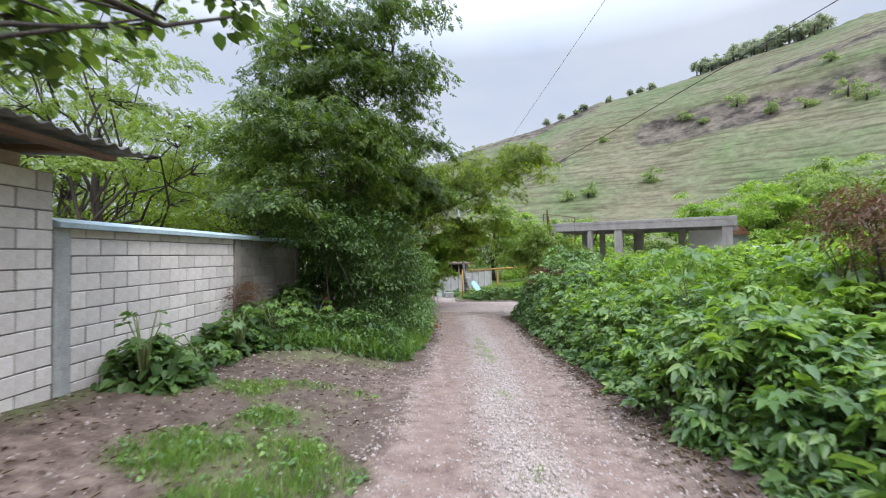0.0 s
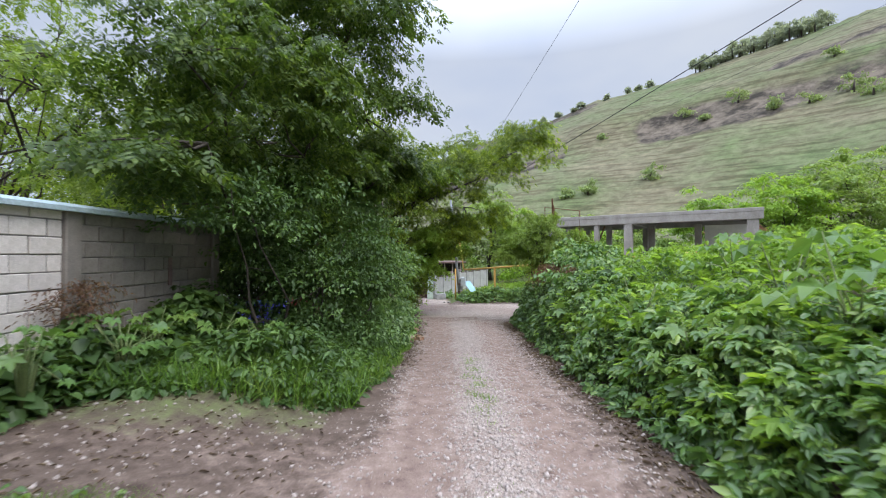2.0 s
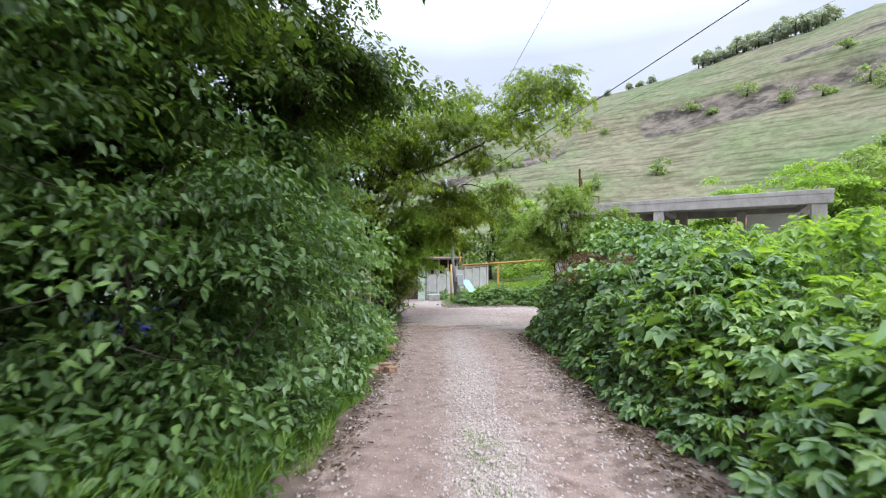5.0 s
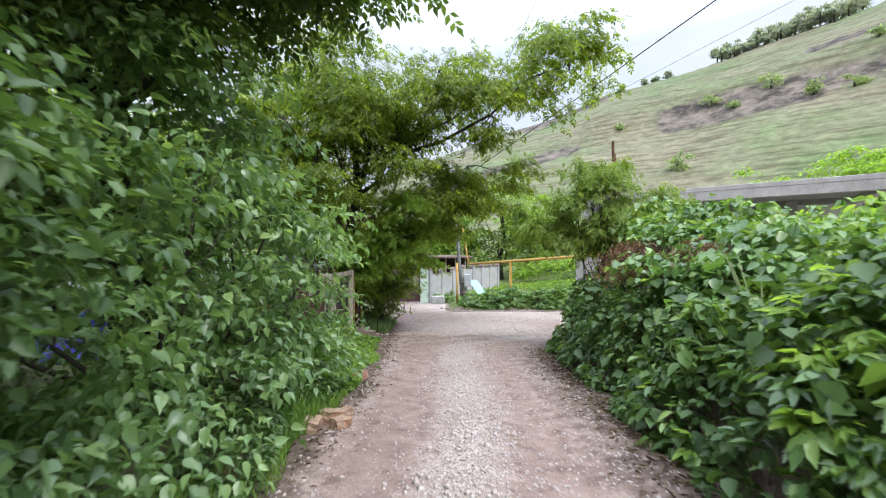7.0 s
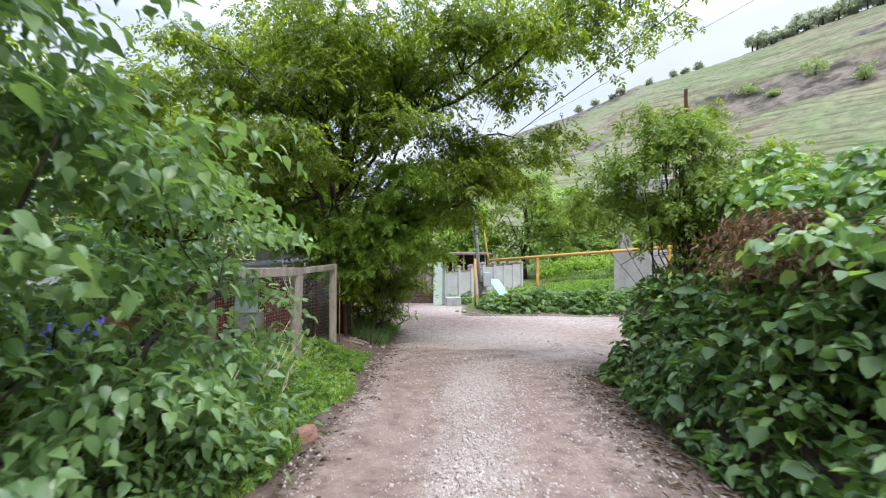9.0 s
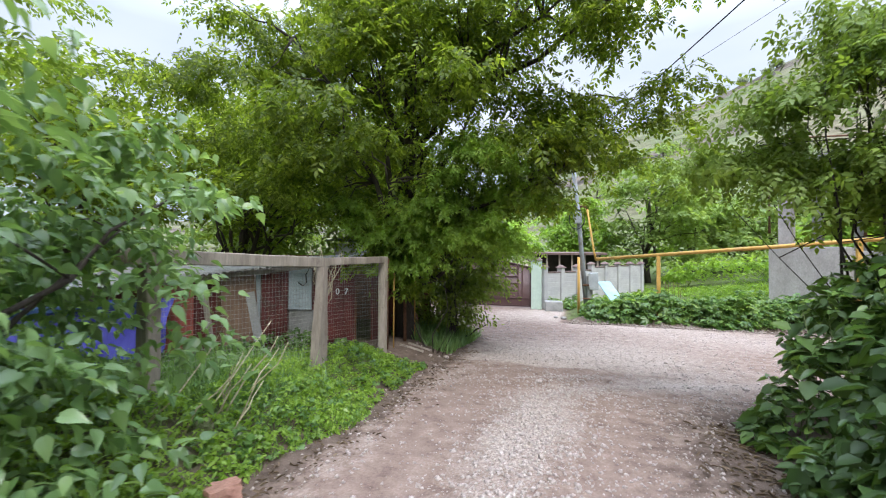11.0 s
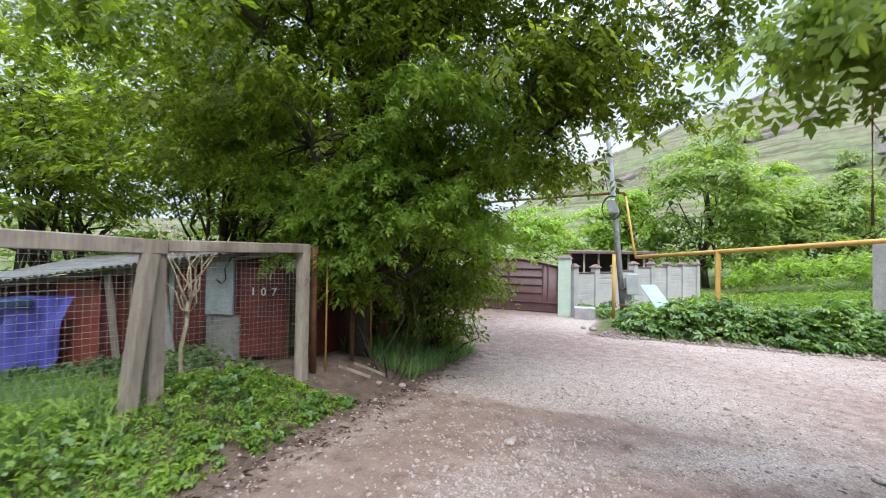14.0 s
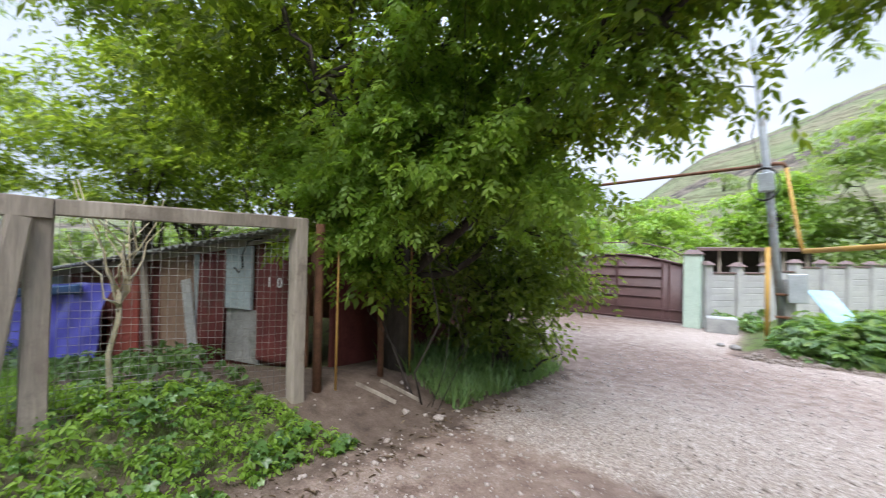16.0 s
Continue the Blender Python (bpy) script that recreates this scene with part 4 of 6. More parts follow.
def lane_band(u0, su, y0, y1):
    def f(rng, n):
        y = y0 + (y1 - y0) * rng.random(n)
        a, b = left_edge(y), np.minimum(right_edge(y), 4.0)
        return a + (b - a) * rng.normal(u0, su, n), y
    return f


pebbles("lane_gravel", 81, 11000, lane_band(0.47, 0.085, 1.2, 22.5), 0.021, "pale crushed stone along the lane's crown")
pebbles("lane_gravel", 82, 2200, lane_band(0.86, 0.06, 1.2, 22.0), 0.016, "pale crushed stone beside the wheel track")
pebbles("lane_gravel", 83, 2400, lane_band(0.05, 0.05, 1.2, 21.0), 0.016, "stones along the lane's edge")
pebbles("lane_gravel", 84, 15000, lane_band(0.55, 0.25, 1.2, 22.0), 0.015, "scattered grit on the lane")
pebbles("junction_gravel", 85, 12000, rect(-0.8, 8.0, 20.5, 29.5), 0.017, "pale crushed stone over the junction")
pebbles("kerb_rubble", 86, 1600, lambda rng, n: (1.2 + 10 * rng.random(n), 29.62 + rng.normal(0, 0.13, n)), 0.045, "stony earth heaped along the kerb", EARTH)
pebbles("yard_stones", 87, 1500, rect(-4.0, -0.6, 1.5, 8.0), 0.019, "small stones on the dirt yard")
pebbles("bank_stones", 88, 90, rect(-1.7, -0.5, 21.5, 25.5), 0.03, "stones on the bare bank")


def litter(name, seed, n, region, size, label, material):
    """Dead leaves and twig ends lying flat on the soil."""
    rng = np.random.default_rng(seed)
    x, y = region(rng, n)
    me = scatter(name, LANCE, np.stack([x, y, ground_z(x, y) + 0.012], -1), size * (0.5 + rng.random(n)), rng.random(n) * 6.28, rng.normal(0, 0.25, n), rng.normal(0, 0.4, n), material)
    return tagged(new(name, me), label, "leaf litter", kind="stuff")


LEAF_DEAD = leafy("dead_leaf", (0.05, 0.035, 0.025), (0.12, 0.085, 0.06), (0.28, 0.22, 0.16), 0.15, 0.8, 0.2)
litter("leaf_litter", 96, 4200, lane_band(0.97, 0.05, 1.0, 20.5), 0.07, "brown dead leaves and twigs along the foot of the bank", LEAF_DEAD)
litter("leaf_litter", 97, 1500, rect(-4.0, -0.8, 1.2, 8.2), 0.06, "dead leaves and straw scattered over the dirt yard", LEAF_DEAD)
litter("leaf_litter", 98, 1100, lane_band(0.02, 0.04, 11.0, 24.0), 0.06, "dead leaves along the lane's grassy edge", LEAF_DEAD)


def hogweed(seed, x, y, height, spread, leaf, n, label, material):
    """A tall weed: stalks that fan out, each with one large lobed leaf."""
    rng = np.random.default_rng(seed)
    z = gz(x, y)
    th = empty_thing("hogweed_plant", (x, y, z), label, "plant", "large-leaved weeds on the bank")
    for i in range(n):
        a = 2 * math.pi * (i + rng.random() * 0.6) / n
        r = spread * (0.5 + 0.6 * rng.random())
        tip = (x + r * math.cos(a), y + r * math.sin(a), z + height * (0.42 + 0.64 * rng.random()))
        st = part("stalk", tube_mesh("stalk", [(x, y, z - 0.05), (x + 0.4 * (tip[0] - x), y + 0.4 * (tip[1] - y), z + height * 0.6), tip], [0.014, 0.010, 0.006], STEM, 6), th)
        me = scatter("leaf", BIGLEAF, np.array([tip]), np.array([leaf * (0.8 + 0.5 * rng.random())]), np.array([a - math.pi / 2 + rng.normal(0, 0.3)]), np.array([-0.35 + rng.normal(0, 0.18)]), np.array([rng.normal(0, 0.2)]), material)
        part("leaf", me, th)
    return th


hogweed(140, -3.45, 4.85, 0.85, 0.20, 0.15, 14, "tall leafy dock standing against the wall", LEAF_NETTLE)
hogweed(141, -3.35, 6.9, 0.8, 0.25, 0.17, 14, "tall leafy dock standing against the wall", LEAF_NETTLE)
for k, (hx, hy, hh) in enumerate([(-3.2, 7.9, 0.85), (-3.45, 8.7, 0.9), (-2.9, 9.3, 0.75), (-3.55, 6.1, 0.5), (-2.3, 9.6, 0.6)]):
    hogweed(150 + k, hx, hy, hh, 0.32, 0.19, 16, "broad-leaved green dock beside the wall", LEAF_NETTLE)
for k, (hx, hy, hh, hs, hl) in enumerate([(3.9, 6.6, 1.35, 0.42, 0.34), (4.7, 8.3, 1.35, 0.45, 0.36), (3.45, 9.6, 1.2, 0.36, 0.30), (5.0, 5.2, 1.4, 0.45, 0.36), (3.5, 4.4, 0.95, 0.34, 0.26), (5.6, 10.5, 1.4, 0.5, 0.36), (3.5, 12.4, 1.15, 0.32, 0.26), (2.95, 3.2, 0.55, 0.28, 0.22), (4.2, 14.8, 1.3, 0.38, 0.26), (3.15, 7.6, 0.7, 0.3, 0.22)]):
    hogweed(100 + k, hx, hy, hh + 0.12, hs * 1.1, hl * 1.15, 10, "tall weed with broad lobed pale green leaves", LEAF_NETTLE)

# ---- trees and shrubs beside the lane ----
tree("maple_tree", 3, (-2.75, 15.3), 11.0,
     [(-2.6, 14.6, 4.3, 2.6, 2.1, 1.7), (-3.8, 12.8, 2.8, 1.7, 1.7, 1.5), (-2.4, 14.0, 6.4, 2.6, 2.2, 2.1), (-2.5, 14.2, 9.2, 2.5, 2.0, 2.2), (-4.8, 14.0, 5.0, 2.3, 1.9, 2.2), (-1.3, 14.2, 3.6, 1.3, 1.4, 0.8), (-4.4, 14.0, 8.2, 2.1, 1.8, 2.0), (-3.6, 10.0, 2.9, 1.5, 1.4, 0.8), (-2.4, 11.2, 3.9, 1.5, 1.2, 1.2), (-3.8, 10.0, 4.4, 1.8, 1.6, 1.1), (-3.2, 12.6, 1.4, 1.3, 1.0, 1.4), (-3.8, 8.9, 2.6, 1.0, 0.9, 0.6)],
     "tall dense green maple tree overhanging the lane", 3500, 8, 0.27, PINNATE, LEAF_DEEP, 0.2, twig_show=170, shell=0.4, droop=0.8)
tree("maple_tree", 4, (-1.9, 23.3), 9.0,
     [(-1.7, 23.0, 3.2, 3.1, 2.5, 1.7), (-4.0, 22.8, 2.3, 2.2, 2.0, 1.2), (0.5, 23.0, 3.3, 2.1, 2.0, 1.4), (-1.6, 23.4, 5.8, 3.2, 2.6, 1.8), (2.0, 22.4, 5.2, 1.9, 1.8, 1.2), (-1.0, 24.4, 0.9, 1.2, 1.2, 1.4), (-1.0, 25.0, -0.5, 0.7, 0.7, 1.0), (-4.6, 21.5, 3.8, 2.2, 1.7, 1.3), (2.4, 24.0, 6.8, 2.2, 2.0, 1.4), (-3.9, 24.2, 7.0, 2.6, 2.4, 1.8), (-2.3, 22.9, 0.8, 1.1, 0.6, 0.9), (2.5, 24.0, 3.3, 1.3, 1.4, 1.2), (4.0, 22.8, 6.4, 1.9, 1.8, 1.4), (-0.9, 23.5, 1.5, 1.5, 1.1, 0.9), (-0.7, 24.4, 1.3, 0.8, 0.8, 0.9), (-1.8, 22.4, 1.9, 2.4, 1.4, 0.8), (-1.8, 23.0, 4.7, 2.6, 2.0, 1.4), (0.4, 22.8, 2.1, 1.6, 1.3, 0.8), (-2.0, 22.6, 0.4, 0.8, 0.5, 0.8)],
     "broad old maple tree spreading over the junction", 3700, 8, 0.25, PINNATE, LEAF_MAPLE, 0.20, twig_show=300, forks=20, shell=0.3, ragged=0.25, droop=0.8)


def shrub(name, seed, base, lobes, label, twigs, per, leaf, template, material, spread=0.22, stems_n=9, shell=0.5, droop=0.4, category="shrub", stem_r=0.03, floor=0.05, hang_down=0.2, loose=0.2, gather=0.5):
    rng = np.random.default_rng(seed)
    x, y = base
    z = gz(x, y)
    th = empty_thing(name, (x, y, z), label, category)
    crown, tips = leaf_cloud(rng, lobes, twigs, per, leaf, template, material, "foliage", spread, shell, droop, floor, 0.2, hang_down=hang_down, loose=loose)
    for i in range(stems_n):
        L = lobes[i % len(lobes)]
        bx, by = L[0] + rng.normal(0, 0.2), L[1] + rng.normal(0, 0.2)
        b = np.array(L[:3]) + rng.normal(0, 0.4, 3) * np.array(L[3:])
        fx, fy = x + (bx - x) * gather, y + (by - y) * gather
        pts = bent(rng, (fx, fy, gz(fx, fy) - 0.05), b, 6, 0.12)
        thin = stem_r * (0.45 if math.hypot(L[0] - x, L[1] - y) > 1.0 and gather < 0.4 else 1.0)
        wood = [tube_raw(pts, np.linspace(thin, thin * 0.25, 6), 5)]
        for j in range(5):
            t = tips[int(rng.integers(0, len(tips)))]
            q = min(pts[1:], key=lambda p: np.linalg.norm(p - t))
            if np.linalg.norm(q - t) < 1.6:
                wood.append(tube_raw(bent(rng, q, t, 4, 0.15), np.linspace(stem_r * 0.3, 0.003, 4), 4))
        part("stem", join_raw("stem", wood, BARK), th)
    part("foliage", crown, th)
    return th


shrub("lilac_shrub", 21, (-1.9, 14.6),
      [(-1.65, 12.2, 0.1, 0.95, 0.9, 1.3), (-1.75, 13.3, 0.5, 1.2, 0.9, 1.6), (-1.75, 14.4, 0.8, 1.3, 1.0, 1.9), (-1.6, 15.6, 0.5, 1.15, 1.0, 1.6), (-1.5, 16.6, 0.1, 1.0, 0.8, 1.25), (-1.25, 13.8, -0.5, 0.75, 1.5, 0.6), (-1.05, 15.9, -0.6, 0.6, 1.2, 0.5), (-3.0, 15.0, 0.2, 0.9, 1.6, 1.4), (-2.7, 16.9, -0.2, 0.8, 0.7, 1.1), (-1.4, 17.1, -0.25, 0.85, 0.45, 0.95), (-1.25, 17.2, 0.75, 0.6, 0.4, 0.7), (-1.75, 15.4, 1.75, 0.95, 0.8, 0.8), (-2.2, 14.2, 2.2, 1.0, 0.9, 0.8)],
      "dense lilac shrub with glossy heart-shaped leaves beside the lane", 4200, 6, 0.100, HEART, LEAF_LILAC, 0.2, 18, 0.45, 0.6)
shrub("elder_shrub", 22, (4.85, 20.6),
      [(4.6, 20.5, 2.35, 0.75, 0.6, 0.6), (5.7, 20.3, 1.8, 0.95, 0.8, 0.75), (4.0, 20.7, 1.45, 0.7, 0.5, 0.5), (4.9, 20.3, 1.45, 0.9, 0.7, 0.7), (3.3, 20.7, 1.35, 0.55, 0.4, 0.22), (6.4, 20.0, 1.2, 0.8, 0.8, 0.8), (3.9, 20.3, 2.1, 0.6, 0.4, 0.25), (5.6, 20.2, 0.4, 1.0, 0.7, 0.6), (5.2, 20.5, 2.75, 0.45, 0.4, 0.3)],
      "arching shrub with drooping compound leaves on dark stems", 1350, 7, 0.19, PINNATE, LEAF_WALNUT, 0.30, 22, 0.3, 1.2, stem_r=0.020, gather=0.12)
shrub("vine_tangle", 37, (5.0, 20.2),
      [(4.5, 20.2, 2.35, 0.55, 0.4, 0.5), (4.75, 20.2, 1.0, 0.35, 0.3, 0.8), (5.0, 20.3, 1.7, 0.5, 0.4, 0.7)],
      "dark dry vine tangle hanging in the arching shrub", 420, 4, 0.07, LANCE, LEAF_DEEP, 0.22, 22, 0.1, 1.2, stem_r=0.022, gather=0.3)
shrub("bramble_shrub", 23, (4.9, 17.0),
      [(4.7, 16.9, 0.35, 0.85, 0.8, 0.85), (5.5, 17.6, 0.8, 1.0, 1.0, 0.95), (4.6, 15.7, 0.1, 0.8, 0.8, 0.75), (5.6, 15.8, 0.5, 1.0, 1.1, 0.8), (4.9, 18.3, 0.6, 0.7, 0.6, 0.9), (5.3, 19.0, 1.2, 0.7, 0.5, 0.6)],
      "bramble thicket with green leaves over tangled brown canes", 2000, 6, 0.145, BROAD, LEAF_NETTLE, 0.2, 22, 0.5, 0.8)
shrub("withered_shrub", 24, (4.5, 17.4),
      [(4.1, 17.4, 0.55, 0.4, 0.6, 0.45), (4.2, 17.0, 0.05, 0.3, 0.5, 0.45), (4.3, 18.0, 0.75, 0.4, 0.5, 0.4), (4.5, 16.5, 0.75, 0.5, 0.5, 0.2)],
      "withered red-brown twigs hanging over the brambles", 950, 5, 0.085, LANCE, LEAF_RED, 0.2, 26, 0.2, 1.2, stem_r=0.016)
shrub("withered_shrub", 35, (-3.75, 8.0),
      [(-3.7, 7.9, 0.75, 0.25, 0.35, 0.35)],
      "withered red-brown weed against the block wall", 160, 5, 0.06, LANCE, LEAF_RED, 0.15, 6, 0.1, 1.0, stem_r=0.008)
shrub("withered_shrub", 25, (4.9, 4.6),
      [(4.8, 4.7, 1.9, 0.45, 0.5, 0.5), (5.2, 4.3, 1.4, 0.5, 0.5, 0.6)],
      "withered red-brown shrub above the nettles", 420, 6, 0.085, LANCE, LEAF_RED, 0.2, 14, 0.2, 1.0, stem_r=0.014)
shrub("dogwood_shrub", 33, (-2.2, 11.0),
      [(-1.75, 11.0, 0.5, 1.1, 0.9, 1.2), (-2.9, 10.9, 0.7, 1.0, 0.8, 1.3), (-1.4, 11.7, 0.9, 0.95, 0.8, 1.0), (-2.3, 11.6, 1.8, 1.3, 0.9, 1.0), (-1.2, 10.9, -0.3, 0.7, 0.8, 0.5), (-3.5, 11.9, 0.2, 1.0, 0.8, 1.4), (-4.9, 12.2, 0.3, 1.2, 0.8, 1.4), (-3.3, 9.7, 2.3, 1.0, 0.9, 0.55), (-2.6, 10.3, 2.2, 1.2, 0.9, 0.8)],
      "dense dark dogwood shrub at the wall's end", 4000, 6, 0.10, SIMPLE, LEAF_BUSH, 0.22, 14, 0.5, 0.6)
shrub("dogwood_shrub", 26, (-1.7, 25.0),
      [(-1.2, 24.7, -0.3, 1.0, 0.9, 1.1), (-2.2, 24.4, -0.2, 0.8, 0.8, 1.1), (-1.0, 25.2, -0.8, 0.65, 0.6, 0.9)],
      "leafy shrub under the tree at the corner", 1700, 6, 0.10, SIMPLE, LEAF_WALNUT, 0.2, 14, 0.3)

shrub("maple_shoots", 36, (-1.2, 23.0),
      [(-1.7, 22.4, 0.6, 0.75, 0.4, 1.0), (-0.8, 22.4, 1.0, 0.8, 0.45, 1.0), (0.0, 22.9, 0.9, 0.7, 0.5, 0.9), (-2.6, 22.2, 1.2, 0.7, 0.4, 0.5), (0.6, 22.9, 1.7, 0.8, 0.6, 0.6), (-0.2, 22.2, 2.2, 0.9, 0.5, 0.5)],
      "young maple shoots with yellow-green leaves round the old trunk", 1050, 7, 0.17, PINNATE, LEAF_LIGHT, 0.25, 6, 0.3, 0.9, stem_r=0.012, gather=0.1)

# overhanging walnut by the yard's entrance
tree("walnut_tree", 31, (-4.6, -2.4), 6.0,
     [(-3.1, 3.4, 3.25, 0.8, 0.5, 0.32), (-2.35, 3.6, 3.5, 0.5, 0.4, 0.25), (-3.7, 3.0, 3.6, 0.8, 0.6, 0.35), (-4.6, -2.2, 5.2, 1.5, 1.5, 0.9), (-1.9, 3.8, 3.75, 0.5, 0.4, 0.2)],
     "walnut tree with long leafy boughs reaching over the yard", 430, 5, 0.14, BROAD, LEAF_DEEP, 0.16, forks=18, twig_show=60, shell=0.2, droop=0.4)
for k, (tx, ty, tz, w) in enumerate([(-9.5, 11.5, 5.2, 3.6), (-14.0, 16.0, 6.0, 4.4), (-7.2, 16.5, 4.6, 2.8)]):
    tree("walnut_tree", 40 + k, (tx, ty), tz * 1.7,
         [(tx, ty, tz, w, w, w * 0.7), (tx + w * 0.6, ty - 0.4, tz * 0.75, w * 0.7, w * 0.7, w * 0.5), (tx - w * 0.6, ty, tz * 0.8, w * 0.7, w * 0.7, w * 0.5), (tx, ty, tz * 1.5, w * 0.8, w * 0.8, w * 0.6)],
         "open-crowned tree with light spring leaves behind the wall", 800, 6, 0.25, PINNATE, LEAF_WALNUT, 0.15, forks=22, twig_show=260, shell=0.25, group="trees behind the wall")
for k, (tx, ty, tz, w) in enumerate([(-9.5, 26.5, 3.2, 3.4), (-14.5, 24.0, 3.6, 3.8), (-6.0, 29.0, 3.4, 3.0), (-19.0, 27.0, 3.6, 4.2), (-12.5, 30.5, 3.4, 4.0), (-21.0, 20.0, 3.6, 4.0), (-9.0, 36.0, 3.6, 4.0), (-18.0, 36.0, 4.0, 5.0)]):
    tree("maple_tree", 50 + k, (tx, ty), tz * 1.7,
         [(tx, ty, tz, w, w, w * 0.7), (tx + w * 0.5, ty - 0.6, tz * 0.7, w * 0.7, w * 0.7, w * 0.45), (tx, ty, tz * 1.5, w * 0.8, w * 0.8, w * 0.6)],
         "leafy tree standing behind the shed", 1700, 6, 0.26, FARLEAF, LEAF_MAPLE, 0.2, forks=14, twig_show=110, shell=0.25, group="trees behind the shed")

thicket("far_hedge", 91, 9000, rect(-34.0, -4.5, 28.5, 34.0), lambda x, y: 2.6 + 0.9 * wobble(x, y, 0.5) + 0.5 * wobble(x, y, 1.3, 2.0), 0.36, FARLEAF, LEAF_FAR, "tangled green hedge beyond the plots", 0.05, 0.6)
thicket("far_hedge", 92, 6000, rect(-26.0, -20.0, 2.0, 30.0), lambda x, y: 2.8 + 0.9 * wobble(x, y, 0.5), 0.36, FARLEAF, LEAF_FAR, "tangled green hedge beyond the plots", 0.05, 0.6)
thicket("far_hedge", 93, 7000, rect(-4.0, 40.0, 44.5, 48.5), lambda x, y: 1.5 + 0.9 * wobble(x, y, 0.5) + 0.5 * wobble(x, y, 1.3, 2.0), 0.36, FARLEAF, LEAF_FAR, "tangled green hedge along the foot of the hill", 0.05, 0.6)
thicket("far_hedge", 94, 6500, rect(6.0, 36.0, 40.8, 43.2), lambda x, y: 1.2 + 0.6 * wobble(x, y, 0.6, 0.4) + 0.35 * wobble(x, y, 1.5, 1.0), 0.30, FARLEAF, LEAF_LIGHT, "pale green hedge behind the empty lot", 0.05, 0.6)
thicket("lot_weeds", 95, 9000, rect(2.2, 16.0, 31.6, 41.0), lambda x, y: 0.17 + 0.14 * wobble(x, y, 0.9, 1.1), 0.11, BROAD, LEAF_LIGHT, "low bright weeds over the empty lot", 0.2)
# trees of the valley floor
for k, (tx, ty, h, w, m) in enumerate([(5.6, 46.0, 9.2, 3.4, LEAF_FAR), (1.2, 49.0, 6.5, 3.0, LEAF_LIGHT), (12.5, 50.0, 6.0, 3.2, LEAF_FAR), (9.3, 52.0, 8.0, 2.6, LEAF_LIGHT), (-5.5, 52.0, 6.0, 4.0, LEAF_LIGHT), (17.5, 55.0, 6.5, 3.5, LEAF_FAR), (24.0, 52.0, 6.0, 3.6, LEAF_FAR),
                                        (34.0, 44.0, 9.5, 4.4, LEAF_LIGHT), (40.0, 42.0, 12.5, 5.2, LEAF_FAR), (48.0, 42.0, 13.5, 5.6, LEAF_FAR), (28.5, 47.0, 8.5, 3.2, LEAF_LIGHT), (31.0, 40.0, 9.0, 4.2, LEAF_LIGHT), (36.0, 41.0, 11.0, 4.8, LEAF_FAR), (43.0, 38.0, 12.0, 5.0, LEAF_FAR), (-12.0, 48.0, 7.0, 4.0, LEAF_LIGHT), (-20.0, 40.0, 8.0, 4.5, LEAF_FAR), (14.5, 42.0, 4.0, 2.0, LEAF_LIGHT)]):
    z0 = gz(tx, ty)
    tree("willow_tree", 60 + k, (tx, ty), h,
         [(tx, ty, z0 + h * 0.55, w, w, h * 0.36), (tx + w * 0.5, ty - 0.5, z0 + h * 0.38, w * 0.65, w * 0.65, h * 0.26), (tx - w * 0.5, ty - 0.5, z0 + h * 0.42, w * 0.65, w * 0.65, h * 0.28), (tx, ty, z0 + h * 0.8, w * 0.6, w * 0.6, h * 0.2)],
         "leafy green tree on the valley floor", 1000, 6, 0.38, FARLEAF, m, 0.18, forks=12, twig_show=50, shell=0.4, spread=0.5, group="trees of the valley floor")


def hill_spot(deg, tan_el):
    """The place on the valley side at a bearing and a steepness of view from the lane's start."""
    a = radians(deg)
    r = np.arange(58.0, 195.0, 0.5)
    x, y = r * math.sin(a), r * math.cos(a)
    z = ground_z(x, y)
    i = int(np.argmax((z - 1.5) / r >= tan_el)) or len(r) - 1
    return float(x[i]), float(y[i]), float(z[i])


def far_bush(seed, place, w, h, material, label, name="hill_bush", group="bushes on the hillside", leaf=0.55, n=170):
    x, y, z = place
    rng = np.random.default_rng(seed)
    th = empty_thing(name, (x, y, z), label, "bush" if "bush" in name else "tree", group)
    lobes = [(x, y, z + h * 0.5, w, w, h * 0.5), (x + w * 0.5, y, z + h * 0.35, w * 0.6, w * 0.6, h * 0.4)]
    if name == "ridge_tree":
        lobes = [(x, y, z + h * 0.45, w, w, h * 0.34), (x + w * 0.7, y, z + h * 0.32, w * 0.7, w * 0.7, h * 0.28), (x - w * 0.7, y, z + h * 0.28, w * 0.6, w * 0.6, h * 0.25)]
    crown, tips = leaf_cloud(rng, lobes, n, 3, leaf, FARLEAF, material, "crown", 0.5, 0.2, bough=0.6, loose=0.9)
    part("crown", crown, th)
    part("trunk", tube_mesh("trunk", [(x, y, z - 0.3), (x, y, z + h * 0.3), (x + 0.2, y, z + h * 0.6)], [0.25, 0.2, 0.08], BARK, 6), th)


